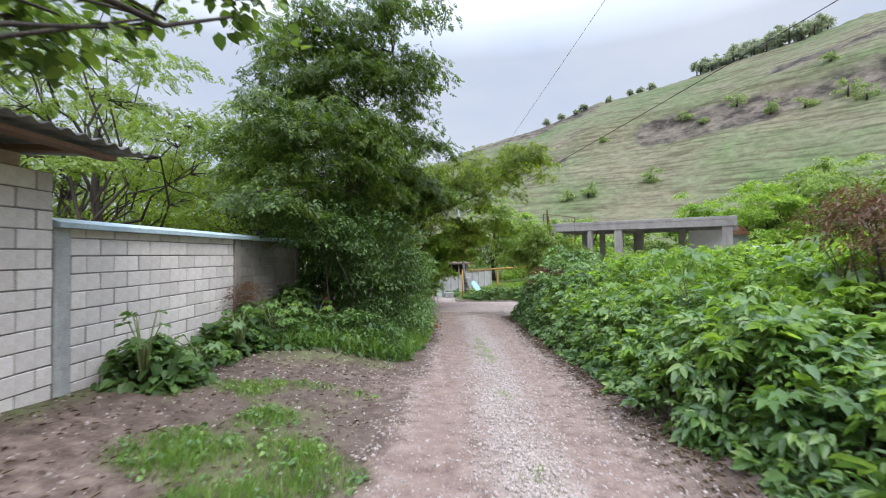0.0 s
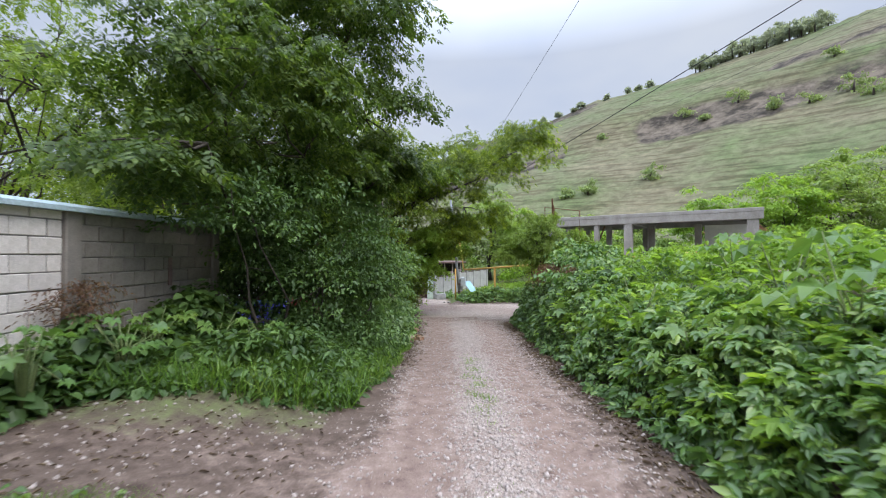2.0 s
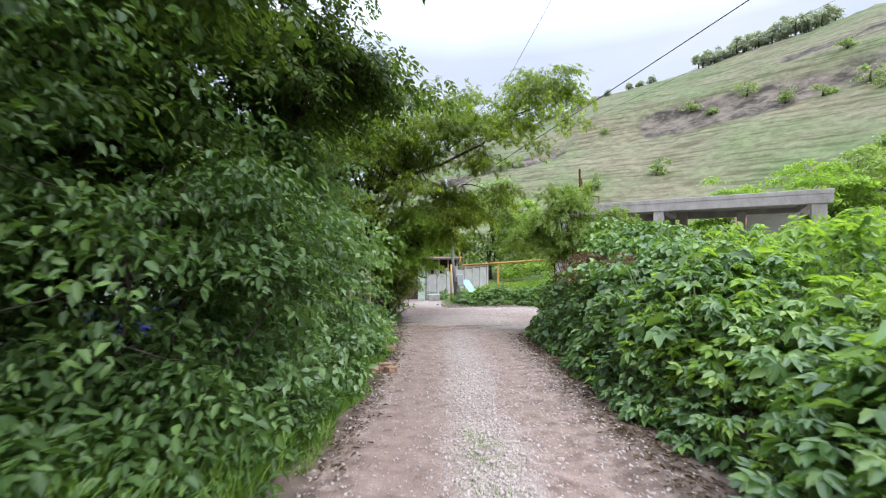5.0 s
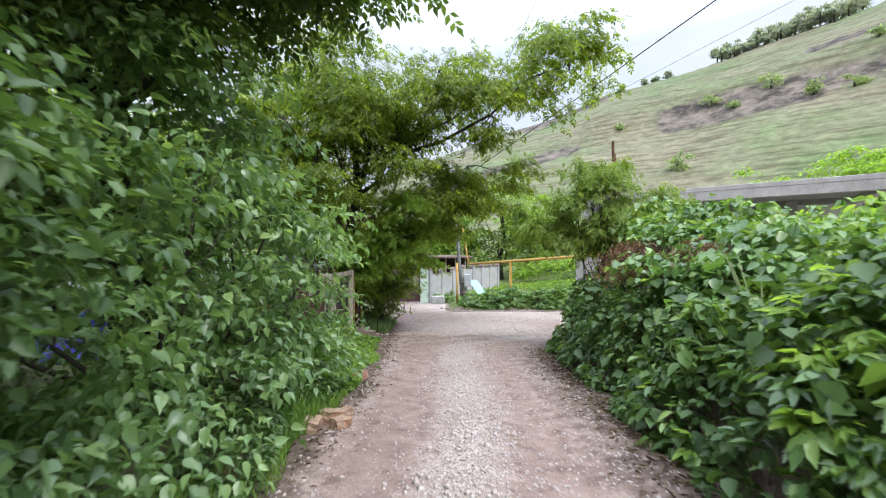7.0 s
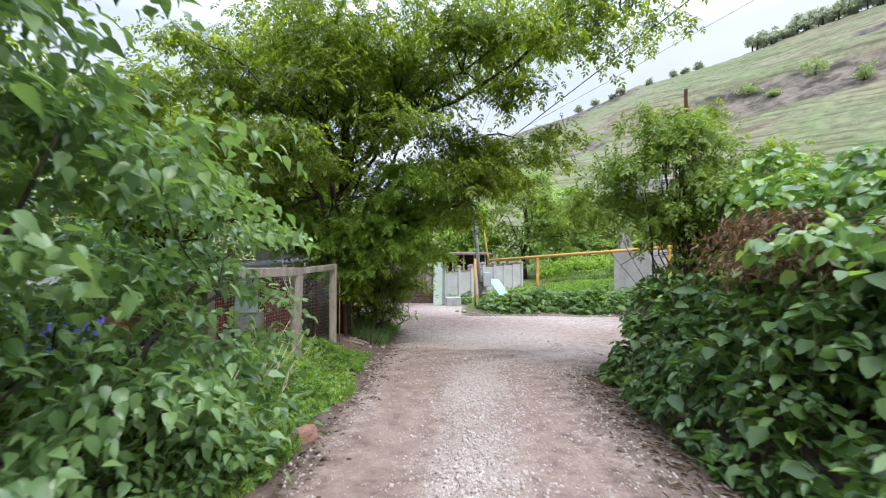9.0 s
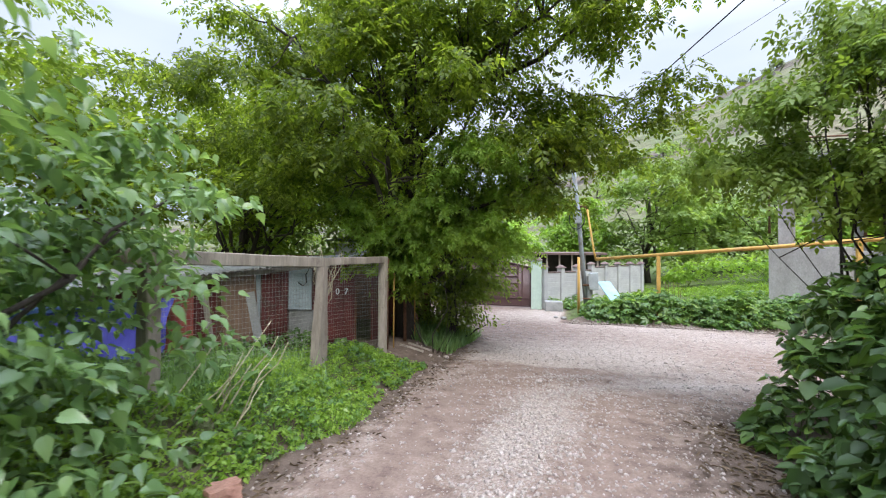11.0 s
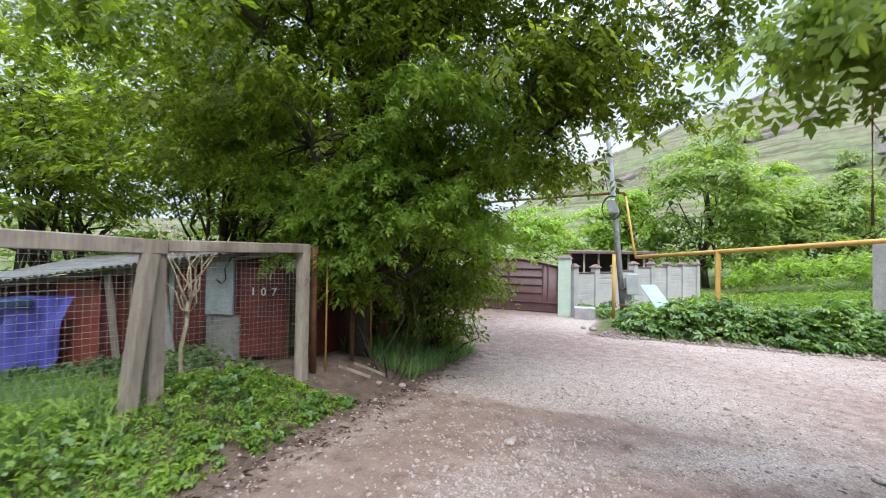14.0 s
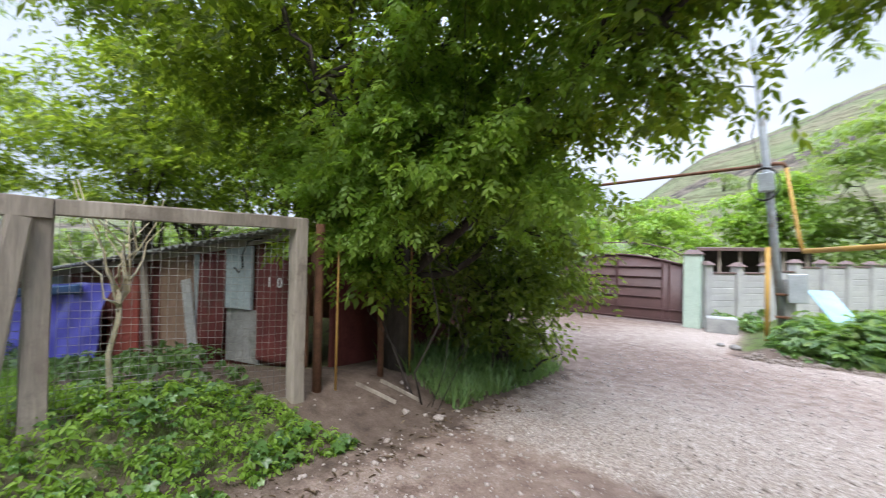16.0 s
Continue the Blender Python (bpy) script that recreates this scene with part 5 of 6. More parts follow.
for k, (deg, te, w, h) in enumerate([(35.2, 0.285, 2.6, 3.4), (38.2, 0.262, 1.6, 3.2), (44.2, 0.268, 3.0, 4.2), (30.1, 0.272, 2.6, 2.6), (26.3, 0.150, 2.0, 3.2), (19.2, 0.128, 1.8, 2.6), (16.4, 0.118, 1.6, 2.2), (43.0, 0.335, 2.0, 2.4), (20.9, 0.245, 1.3, 2.0), (8.5, 0.18, 3.5, 3.5), (10.0, 0.185, 3.0, 3.0), (32.0, 0.262, 1.4, 1.6), (41.0, 0.262, 2.4, 2.2), (45.5, 0.255, 2.4, 3.0), (2.0, 0.10, 3.0, 3.5), (-4.0, 0.10, 3.0, 3.5)]):
    # bush leaves have haze mixed into their colour
    far_bush(200 + k, hill_spot(deg, te), w, h, LEAF_HILL_HAZED, "green bush on the pasture hillside, leaves paled for haze")
rng_r = random.Random(5)
for k in range(46):
    deg = 32.5 + k * 0.32 + rng_r.uniform(-0.2, 0.2) if k < 38 else [14.5, 16.5, 18.5, 19.3, 22.5, 25.0, 26.3, 27.6][k - 38]
    a = radians(deg)
    r = 187 + rng_r.uniform(-5, 4)
    x, y = 0.5 + r * math.sin(a), 8 + r * math.cos(a)
    h = (6.0 + rng_r.uniform(-1.2, 3.0)) * (0.8 if k < 38 else 0.38) * (1.25 if deg > 36 else 1.0)
    # the pale leaf colour carries the haze in front of the ridge
    far_bush(300 + k, (x, y, gz(x, y)), h * 0.32, h * 1.2, LEAF_RIDGE_HAZED, "thin-crowned tree on the hill's ridge, leaves paled for haze", "ridge_tree", "trees along the ridge", 0.8, 190)

# ---- block wall and garage ----


def block_wall(name, a, b, z_top, z_bot, joint, label, thick=0.19, seed=0, half=0.0, face=BLOCK):
    """Blocks laid in half bond between a and b; each block is a piece of its own over a recessed mortar core."""
    a, b = np.array(a, float), np.array(b, float)
    L = float(np.linalg.norm(b - a))
    ang = math.degrees(math.atan2(b[1] - a[1], b[0] - a[0]))
    wall = new(name, box_mesh(name, (L, thick - 0.03, z_top - z_bot), MORTAR, 0, (L / 2, 0, (z_top + z_bot) / 2)))
    wall.matrix_world = pose(a[0], a[1], 0, 0, 0, ang)
    tagged(wall, label, "wall", kind="structure")
    rng = random.Random(seed)
    cache = {}
    rows, z = [], joint
    while z < z_top - 0.03:
        rows.append((z, min(z + 0.2, z_top)))
        z += 0.2
    z = joint
    while z > z_bot:
        rows.append((z - 0.2, z))
        z -= 0.2
    for z0, z1 in rows:
        odd = round((z0 - joint) / 0.2) % 2
        x = -0.2 * odd - half
        while x < L:
            s, e = max(x, 0.0), min(x + 0.4, L)
            x += 0.4
            if e - s < 0.06:
                continue
            key = (round(e - s, 2), round(z1 - z0, 2))
            if key not in cache:
                cache[key] = box_mesh("block", (key[0] - 0.014, thick, key[1] - 0.014), face, 0.006)
            ob = new("block", cache[key])
            ob.parent = wall
            ob.matrix_basis = pose((s + e) / 2 + rng.uniform(-0.003, 0.003), rng.uniform(-0.006, 0.006), (z0 + z1) / 2 + rng.uniform(-0.002, 0.002), rng.uniform(-0.6, 0.6), 0, rng.uniform(-0.8, 0.8))
    return wall


WA, WB, WC = (-4.20, 4.62), (-4.09, 8.0), (-4.00, 11.0)
block_wall("wall_west", WA, WB, 1.80, -0.5, 1.49, "pale grey concrete block wall with dark mortar joints", seed=1)
# this stretch has the tree's shade mixed into its weathered block colour
block_wall("wall_north_west", (WB[0], WB[1] + 0.24), WC, 1.80, -0.9, 1.45, "weathered brown-grey concrete block wall beside the tree, tree shade in its colour", seed=2, half=0.13, face=BLOCK_OLD_SHADED)
for nm, (px, py), w in (("post_corner", (-4.20, 4.50), 0.20), ("post_middle", (-4.08, 8.12), 0.22), ("post_end", (-3.99, 11.12), 0.22)):
    # middle and end posts share the wall's shade-darkened colour
    tagged(new(nm, box_mesh(nm, (0.24, w, 2.9), CEMENT if nm == "post_corner" else BLOCK_OLD_SHADED, 0.012, (px, py, 0.36))), "smooth grey cement post in the block wall", "post", kind="structure")
cop = empty_thing("wall_coping", (-4.1, 7.0, 1.8), "blue-grey folded sheet steel coping on the block wall", "coping")


def coping(a, b):
    a, b = Vector((*a, 0)), Vector((*b, 0))
    L = (b - a).length
    bm = bmesh.new()
    prof = [(-0.19, 1.795), (-0.19, 1.85), (-0.02, 1.905), (0.02, 1.905), (0.19, 1.85), (0.19, 1.795)]
    ends = []
    for y in (0, L):
        ends.append([bm.verts.new((x, y, z)) for x, z in prof])
    for i in range(6):
        j = (i + 1) % 6
        bm.faces.new((ends[0][i], ends[0][j], ends[1][j], ends[1][i]))
    bm.faces.new(ends[0][::-1])
    bm.faces.new(ends[1])
    bm.transform(Matrix.Translation(a) @ pose(0, 0, 0, 0, 0, math.degrees(math.atan2(b.y - a.y, b.x - a.x)) - 90))
    bmesh.ops.recalc_face_normals(bm, faces=bm.faces[:])
    me = bpy.data.meshes.new("sheet")
    bm.to_mesh(me)
    bm.free()
    me.materials.append(COPING)
    return me


part("sheet", coping((-4.20, 4.40), (-4.14, 6.5)), cop)
part("sheet", coping((-4.14, 6.503), (-4.0, 11.2)), cop)
# a dark plate on the wall that stands for its narrow dark slot
tagged(new("slot_plate", box_mesh("slot_plate", (0.02, 0.09, 0.44), CAP_DARK, 0.004, (-3.94, 9.85, 1.02))), "narrow dark metal plate marking a slot in the block wall", "plate")

gar = block_wall("garage_wall", (-4.20, 0.2), (-4.17, 4.38), 2.36, -0.2, 1.36, "pale concrete block wall of a garage", seed=3)
block_wall("garage_return", (-4.30, 4.30), (-8.0, 4.30), 2.36, -0.2, 1.36, "pale concrete block wall of a garage", seed=4)
# perforated top course
for k in range(9):
    ob = new("clay_block", box_mesh("clay_block", (0.19, 0.40, 0.13), surface("clay_block_%d" % k, (0.34, 0.25, 0.20), (0.46, 0.36, 0.30), 5.0) if k == 0 else bpy.data.materials["clay_block_0"], 0.008))
    hang(ob, gar)
    ob.matrix_parent_inverse = gar.matrix_world.inverted()
    ob.location = (-4.19, 0.5 + 0.42 * k, 2.428)
roof = empty_thing("garage_roof", (-5.5, 2.4, 2.5), "grey corrugated roof on brown timber over the garage", "roof")
part("sheet", corrugated("sheet", (-8.2, -0.6, 2.78), (0, 5.5, 0.0), (4.75, 0, -0.13), 0.18, 0.022, ROOFING, 0.007), roof)
part("fascia", beam_mesh("fascia", (-3.62, -0.6, 2.545), (-3.62, 4.55, 2.545), 0.15, 0.05, WOOD_BROWN, 0.006, 0.002), roof, "brown timber fascia")
for y in (0.3, 2.2, 4.2):
    part("rafter", beam_mesh("rafter", (-8.0, y, 2.70), (-3.66, y, 2.56), 0.12, 0.06, WOOD_BROWN, 0.005, 0.002), roof)

# ---- wire fence with timber posts ----
fence = empty_thing("wire_fence", (-1.7, 20.0, -1.2), "timber-framed fence with a square wire mesh", "fence")
POSTS = [(-1.70, 17.6), (-1.70, 20.0), (-1.66, 21.75)]
for k, (px, py) in enumerate(POSTS):
    z = gz(px, py)
    part("post", beam_mesh("post", (px, py, z - 0.2), (px, py, 0.25), 0.13, 0.13, WOOD_OLD, 0.012, 0.006, k), fence)
part("post", beam_mesh("post", (-1.60, 19.72, gz(-1.6, 19.7) - 0.1), (-1.62, 19.90, 0.13), 0.12, 0.11, WOOD_OLD, 0.01, 0.006, 7), fence, "second post leaning on the first")
part("rail", beam_mesh("rail", (-1.64, 17.3, 0.27), (-1.64, 20.05, 0.19), 0.05, 0.13, WOOD_OLD, 0.008, 0.004, 4), fence)
part("rail", beam_mesh("rail", (-1.64, 20.06, 0.20), (-1.62, 21.80, 0.22), 0.05, 0.11, WOOD_OLD, 0.008, 0.004, 5), fence)


def wire_mesh(y0, y1, x0, x1, ztop, step=0.055):
    items = []
    ny, nz = int((y1 - y0) / step), 25
    for i in range(ny + 1):
        t = i / ny
        x, y = x0 + (x1 - x0) * t, y0 + (y1 - y0) * t
        items.append(tube_raw([(x, y, gz(x, y) + 0.02), (x + 0.01 * math.sin(i * 0.5), y, ztop - 0.6), (x, y, ztop)], [0.0017] * 3, 3))
    for j in range(nz):
        pts = []
        for i in range(9):
            t = i / 8
            x, y = x0 + (x1 - x0) * t, y0 + (y1 - y0) * t
            b = gz(x, y) + 0.03
            pts.append((x + 0.01 * math.sin(t * 9 + j), y, b + (ztop - b) * j / (nz - 1) + 0.006 * math.sin(t * 11 + j * 1.7)))
        items.append(tube_raw(pts, [0.0019] * 9, 3))
    return join_raw("mesh_panel", items, WIRE)


part("mesh_panel", wire_mesh(17.6, 19.95, -1.76, -1.76, 0.17), fence, "square-meshed rusty wire")
part("mesh_panel", wire_mesh(20.1, 21.72, -1.73, -1.68, 0.17), fence, "square-meshed rusty wire")

gatef = empty_thing("garden_gate", (-1.7, 22.2, -1.2), "yellow-painted thin steel gate frame on rusty posts", "gate")
zb = gz(-1.68, 22.2)
part("frame", tube_mesh("frame", [(-1.66, 22.2, zb - 0.05), (-1.66, 22.2, 0.10), (-1.68, 22.75, 0.09), (-1.70, 23.3, 0.05), (-1.70, 23.3, gz(-1.7, 23.3))], 0.013, YELLOW, 6), gatef)
for (px, py, r) in ((-1.72, 22.02, 0.045), (-1.72, 22.85, 0.035)):
    part("post", tube_mesh("post", [(px, py, gz(px, py) - 0.1), (px - 0.01, py, -0.4), (px, py, 0.24)], r, RUST, 8), gatef, "rusty steel pipe post")

# bare pale sapling and dry stalks
sap = empty_thing("bare_sapling", (-1.98, 20.45, gz(-1.98, 20.45)), "leafless pale sapling with thin branches", "sapling")
rs = np.random.default_rng(8)
z0 = gz(-1.98, 20.45)
part("trunk", tube_mesh("trunk", bent(rs, (-1.98, 20.45, z0 - 0.05), (-1.96, 20.47, -0.35), 5, 0.05), np.linspace(0.022, 0.017, 5), STRAW, 7), sap)
for k in range(11):
    a = k * 2.4
    tip = (-1.96 + 0.24 * math.cos(a) * (0.5 + 0.5 * rs.random()), 20.47 + 0.3 * math.sin(a), 0.0 + 0.45 * rs.random())
    part("branch", tube_mesh("branch", bent(rs, (-1.96, 20.47, -0.55 + 0.25 * rs.random()), tip, 5, 0.2), np.linspace(0.010, 0.003, 5), STRAW, 5), sap)
dry = empty_thing("dry_stalks", (-1.15, 17.9, gz(-1.15, 17.9)), "bleached dry weed stalks leaning over the grass", "plant")
for k in range(10):
    bx, by = -1.2 + rs.normal(0, 0.12), 17.85 + rs.normal(0, 0.15)
    a = rs.uniform(-0.4, 1.4)
    L = rs.uniform(0.5, 1.1)
    part("stalk", tube_mesh("stalk", bent(rs, (bx, by, gz(bx, by)), (bx + 0.45 * L * math.cos(a), by + 0.6 * L * math.sin(a), gz(bx, by) + L * 0.75), 5, 0.12), np.linspace(0.009, 0.003, 5), STRAW, 5), dry)

# ---- shed with a red front ----
shed = empty_thing("shed", (-5.5, 22.5, -1.4), "low patched garden shed with red boards and a corrugated roof", "shed")


def shed_y(x):
    return 22.5 + 0.25 * (x + 2.6)


def shed_top(x):
    return 0.25 + 0.125 * (x + 2.6)


def panel(name, x0, x1, z0, z1, material, off=0.0, thick=0.03, tilt=0.0, label="", to=shed):
    y0, y1 = shed_y(x0) - off, shed_y(x1) - off
    L = math.hypot(x1 - x0, y1 - y0)
    ang = math.degrees(math.atan2(y1 - y0, x1 - x0))
    me = box_mesh(name, (L, thick, z1 - z0), material, 0.004, ((x0 + x1) / 2, (y0 + y1) / 2, (z0 + z1) / 2), (0, tilt, ang))
    return part(name, me, to, label)


def zg(x):
    """The shed's foot, on ground that falls away from the lane."""
    return -1.36 + 0.125 * (x + 2.6)


for k in range(42):
    x0 = -10.0 + k * 0.18
    if x0 > -2.75:
        break
    panel("board", x0, x0 + 0.172, zg(x0) - 0.15, shed_top(x0) - 0.02 + 0.01 * (k % 2), RED_PAINT if (k * 7) % 5 else RUST, 0.004 * (k % 3))
panel("post", -5.60, -5.49, zg(-5.5), shed_top(-5.6) - 0.1, WOOD_OLD, 0.16, 0.05, -9, "leaning grey plank")
panel("door", -5.30, -4.58, zg(-5.0) + 0.02, shed_top(-5.0) - 0.10, PLYWOOD, 0.09, 0.04, -4, "brown plywood door")
panel("plank", -4.68, -4.50, zg(-4.6), -0.45, CEMENT, 0.13, 0.03, -12, "leaning grey board")
panel("strip", -4.66, -4.54, zg(-4.6), shed_top(-4.6) - 0.10, BLUE_GREY, 0.06, 0.02, 0, "narrow teal-grey board")
part("curtain", corrugated("curtain", (-4.5, shed_y(-4.5) - 0.10, zg(-4.5) + 0.08), (0.53, 0.13, 0.06), (0.0, 0.02, 1.42), 0.10, 0.022, RED_PAINT, 0.006, 0.004, 5), shed, "dark red cloth hanging in folds")
panel("cabinet_door", -3.94, -3.48, -0.80, 0.02, BLUE_GREY, 0.08, 0.05, 0, "pale blue-grey metal panel")
panel("lower_panel", -3.96, -3.36, zg(-3.7), -0.81, ROOFING, 0.05, 0.03, 0, "weathered dark grey panel")
hx0 = panel("number_door", -3.34, -2.62, zg(-3.0), -0.06, RED_PAINT, 0.10, 0.04, 0, "dark red boarded door")
for k in range(4):
    panel("strip", -3.32 + 0.175 * k, -3.165 + 0.175 * k, zg(-3.0) + 0.03, -0.09, RED_PAINT, 0.125, 0.02)
for k, ch in enumerate("107"):
    cu = bpy.data.curves.new("digit", "FONT")
    cu.body, cu.size, cu.extrude = ch, 0.17, 0.004
    tmp = bpy.data.objects.new("digit_source", cu)
    me = bpy.data.meshes.new_from_object(tmp)
    bpy.data.objects.remove(tmp)
    me.materials.append(WHITE)
    x = -3.14 + 0.17 * k
    me.transform(pose(x, shed_y(x) - 0.145, -0.48, 90, 0, 14))
    part("digit", me, hx0)
panel("faded_board", -6.75, -5.95, zg(-6.4), shed_top(-6.4) - 0.12, RED_LIGHT, 0.05, 0.03, 0, "faded red boards")
for k in range(3):
    panel("window_frame" if k != 1 else "window_pane", -8.65 + 0.2 * k, -8.45 + 0.2 * k, -0.80, -0.55, WOOD_OLD if k == 2 else BLUE_GREY, 0.03, 0.03)
part("roof", corrugated("roof", (-10.3, shed_y(-10.3) - 0.35, shed_top(-10.3)), (7.9, 7.9 * 0.25, 7.9 * 0.125), (-0.3, 3.4, 0.12), 0.15, 0.02, ROOFING, 0.008, 0.006, lift=0.60), shed, "grey corrugated roof sheets")
part("eave_board", beam_mesh("eave_board", (-10.2, shed_y(-10.2) - 0.1, shed_top(-10.2) - 0.06), (-2.45, shed_y(-2.45) - 0.1, shed_top(-2.45) - 0.06), 0.03, 0.10, WOOD_OLD, 0.004, 0.002), shed)
part("side_wall", box_mesh("side_wall", (0.05, 3.0, 2.0), RED_PAINT, 0.005, (-2.42, 24.1, -0.65), (0, 0, 3)), shed)
part("back_wall", box_mesh("back_wall", (7.8, 0.05, 1.8), RUST, 0.005, (-6.2, 25.2, -0.6), (0, 0, 14)), shed)
# cable loop at the door
part("cable", tube_mesh("cable", [(-3.2, shed_y(-3.2) - 0.17, 0.12), (-3.45, shed_y(-3.45) - 0.17, 0.08), (-3.55, shed_y(-3.55) - 0.17, -0.1), (-3.53, shed_y(-3.53) - 0.17, -0.25), (-3.6, shed_y(-3.6) - 0.17, -0.32), (-3.7, shed_y(-3.7) - 0.16, -0.26)], 0.012, BLACK, 6), shed)


def tarpaulin():
    """A tarpaulin hung in folds from the eave."""
    nx, nz = 60, 18
    S, T = np.meshgrid(np.linspace(0, 1, nx), np.linspace(0, 1, nz))
    X = -9.9 + 3.75 * S
    top, bot = -0.92 + 0.36 * S - 0.04 * np.sin(S * 7), zg(X) + 0.05 + 0.02 * np.sin(S * 9)
    Z = top + (bot - top) * T
    Y = shed_y(X) - 0.30 - 0.25 * T * (1 - 0.3 * S) - 0.035 * np.sin(S * 26 + T * 2.0) * (0.3 + T) - 0.02 * np.sin(S * 61 - T * 5) - 0.03 * np.sin((S * 3 + T) * 8)
    v = np.stack([X, Y, Z], -1).reshape(-1, 3)
    i = np.arange(len(v)).reshape(X.shape)
    f = np.stack([i[:-1, :-1], i[1:, :-1], i[1:, 1:], i[:-1, 1:]], -1).reshape(-1, 4)
    back = v + (0, 0.004, 0)
    return raw_mesh("blue_tarpaulin", np.concatenate([v, back]), np.concatenate([f, f[:, ::-1] + len(v)]), TARP)


tagged(new("blue_tarpaulin", tarpaulin()), "creased blue tarpaulin hung along the shed's front", "tarpaulin")
tagged(new("blue_cover", box_mesh("blue_cover", (3.0, 0.10, 0.16), surface("dark_blue_cloth", (0.03, 0.07, 0.16), (0.05, 0.10, 0.22), 4.0), 0.03, (-8.2, shed_y(-8.2) - 0.42, -0.83), (0, -5, 14))), "dark blue cloth folded over the tarpaulin's top", "cloth")
# the little grey gable behind the shed
gab = empty_thing("outhouse", (-4.4, 27.0, -1.3), "small grey outhouse with a tin roof behind the shed", "outhouse")
part("wall", box_mesh("wall", (2.2, 2.0, 2.1), CEMENT, 0.01, (-4.4, 27.0, -0.4)), gab)
part("roof", corrugated("roof", (-5.7, 25.8, 0.75), (2.6, 0, 0.35), (0, 2.4, 0.0), 0.12, 0.015, GALV, 0.006), gab)

# ---- gate, pillar and garden wall ----
GY = 33.4
pil = empty_thing("gate_pillar", (-0.30, GY, -1.92), "pale green rendered gate pillar with a grey cap", "pillar")
part("shaft", box_mesh("shaft", (0.42, 0.42, 2.1), POST_GREEN, 0.012, (-0.30, GY, -0.90)), pil)
part("cap", box_mesh("cap", (0.52, 0.52, 0.13), CAP_DARK, 0.01, (-0.30, GY, 0.21), taper=0.45), pil, "tapered grey cap")
pil2 = copy_thing(pil, pose(-4.55, GY, -1.92))
gate = empty_thing("double_gate", (-2.4, GY, -1.9), "brown steel double gate with an arched top", "gate")


def gate_leaf(x0, x1, h0, h1):
    """One leaf: a frame, a sheet and raised bars; the top runs from h0 to h1 in a bow."""
    n = 12
    xs = np.linspace(x0, x1, n)
    top = h0 + (h1 - h0) * np.sin(np.linspace(0, 1, n) * math.pi / 2)
    v, f = [], []
    for x, t in zip(xs, top):
        v += [(x, GY - 0.012, -1.86), (x, GY - 0.012, t), (x, GY + 0.012, -1.86), (x, GY + 0.012, t)]
    for i in range(n - 1):
        a, b2 = 4 * i, 4 * i + 4
        f += [(a, b2, b2 + 1, a + 1), (a + 2, a + 3, b2 + 3, b2 + 2), (a + 1, b2 + 1, b2 + 3, a + 3)]
    leaf = part("leaf", raw_mesh("leaf", np.array(v), np.array(f), GATE_BROWN, True), gate)
    rail = [(x, GY - 0.03, t) for x, t in zip(xs, top)]
    part("top_rail", tube_mesh("top_rail", rail, 0.03, GATE_BROWN, 6), leaf).matrix_parent_inverse = Matrix.Identity(4)
    for x in (x0, x1, x0 + (x1 - x0) * 0.3, x0 + (x1 - x0) * 0.2):
        t = float(np.interp(x, xs, top) if xs[0] < xs[-1] else np.interp(-x, -xs, top))
        ob = part("bar", beam_mesh("bar", (x, GY - 0.035, -1.86), (x, GY - 0.035, t), 0.05, 0.03, GATE_BROWN, 0.004), leaf)
        ob.matrix_parent_inverse = Matrix.Identity(4)
    for z in (-1.80, -1.5, -0.25, -0.55, -0.85, -1.15):
        xa, xb = (x0 + (x1 - x0) * 0.3, x1) if z > -1.4 else (x0, x1)
        ob = part("bar", beam_mesh("bar", (xa, GY - 0.032, z), (xb, GY - 0.032, z), 0.04, 0.025, GATE_BROWN, 0.004), leaf)
        ob.matrix_parent_inverse = Matrix.Identity(4)


gate_leaf(-0.54, -2.38, -0.16, 0.12)
gate_leaf(-4.30, -2.42, -0.16, 0.12)
part("arch", tube_mesh("arch", [(-0.5, GY, 0.05), (-0.9, GY, 0.30), (-1.6, GY, 0.46), (-2.4, GY, 0.50), (-3.2, GY, 0.46), (-3.9, GY, 0.30), (-4.3, GY, 0.05)], 0.02, GATE_BROWN, 6), gate, "arched steel bar above the gate")
F0, F1 = np.array((0.0, GY + 0.1)), np.array((4.5, 40.2))
gw = empty_thing("garden_wall", (2.0, 37.0, -1.8), "grey block garden wall with capped piers", "wall")
NP = 7
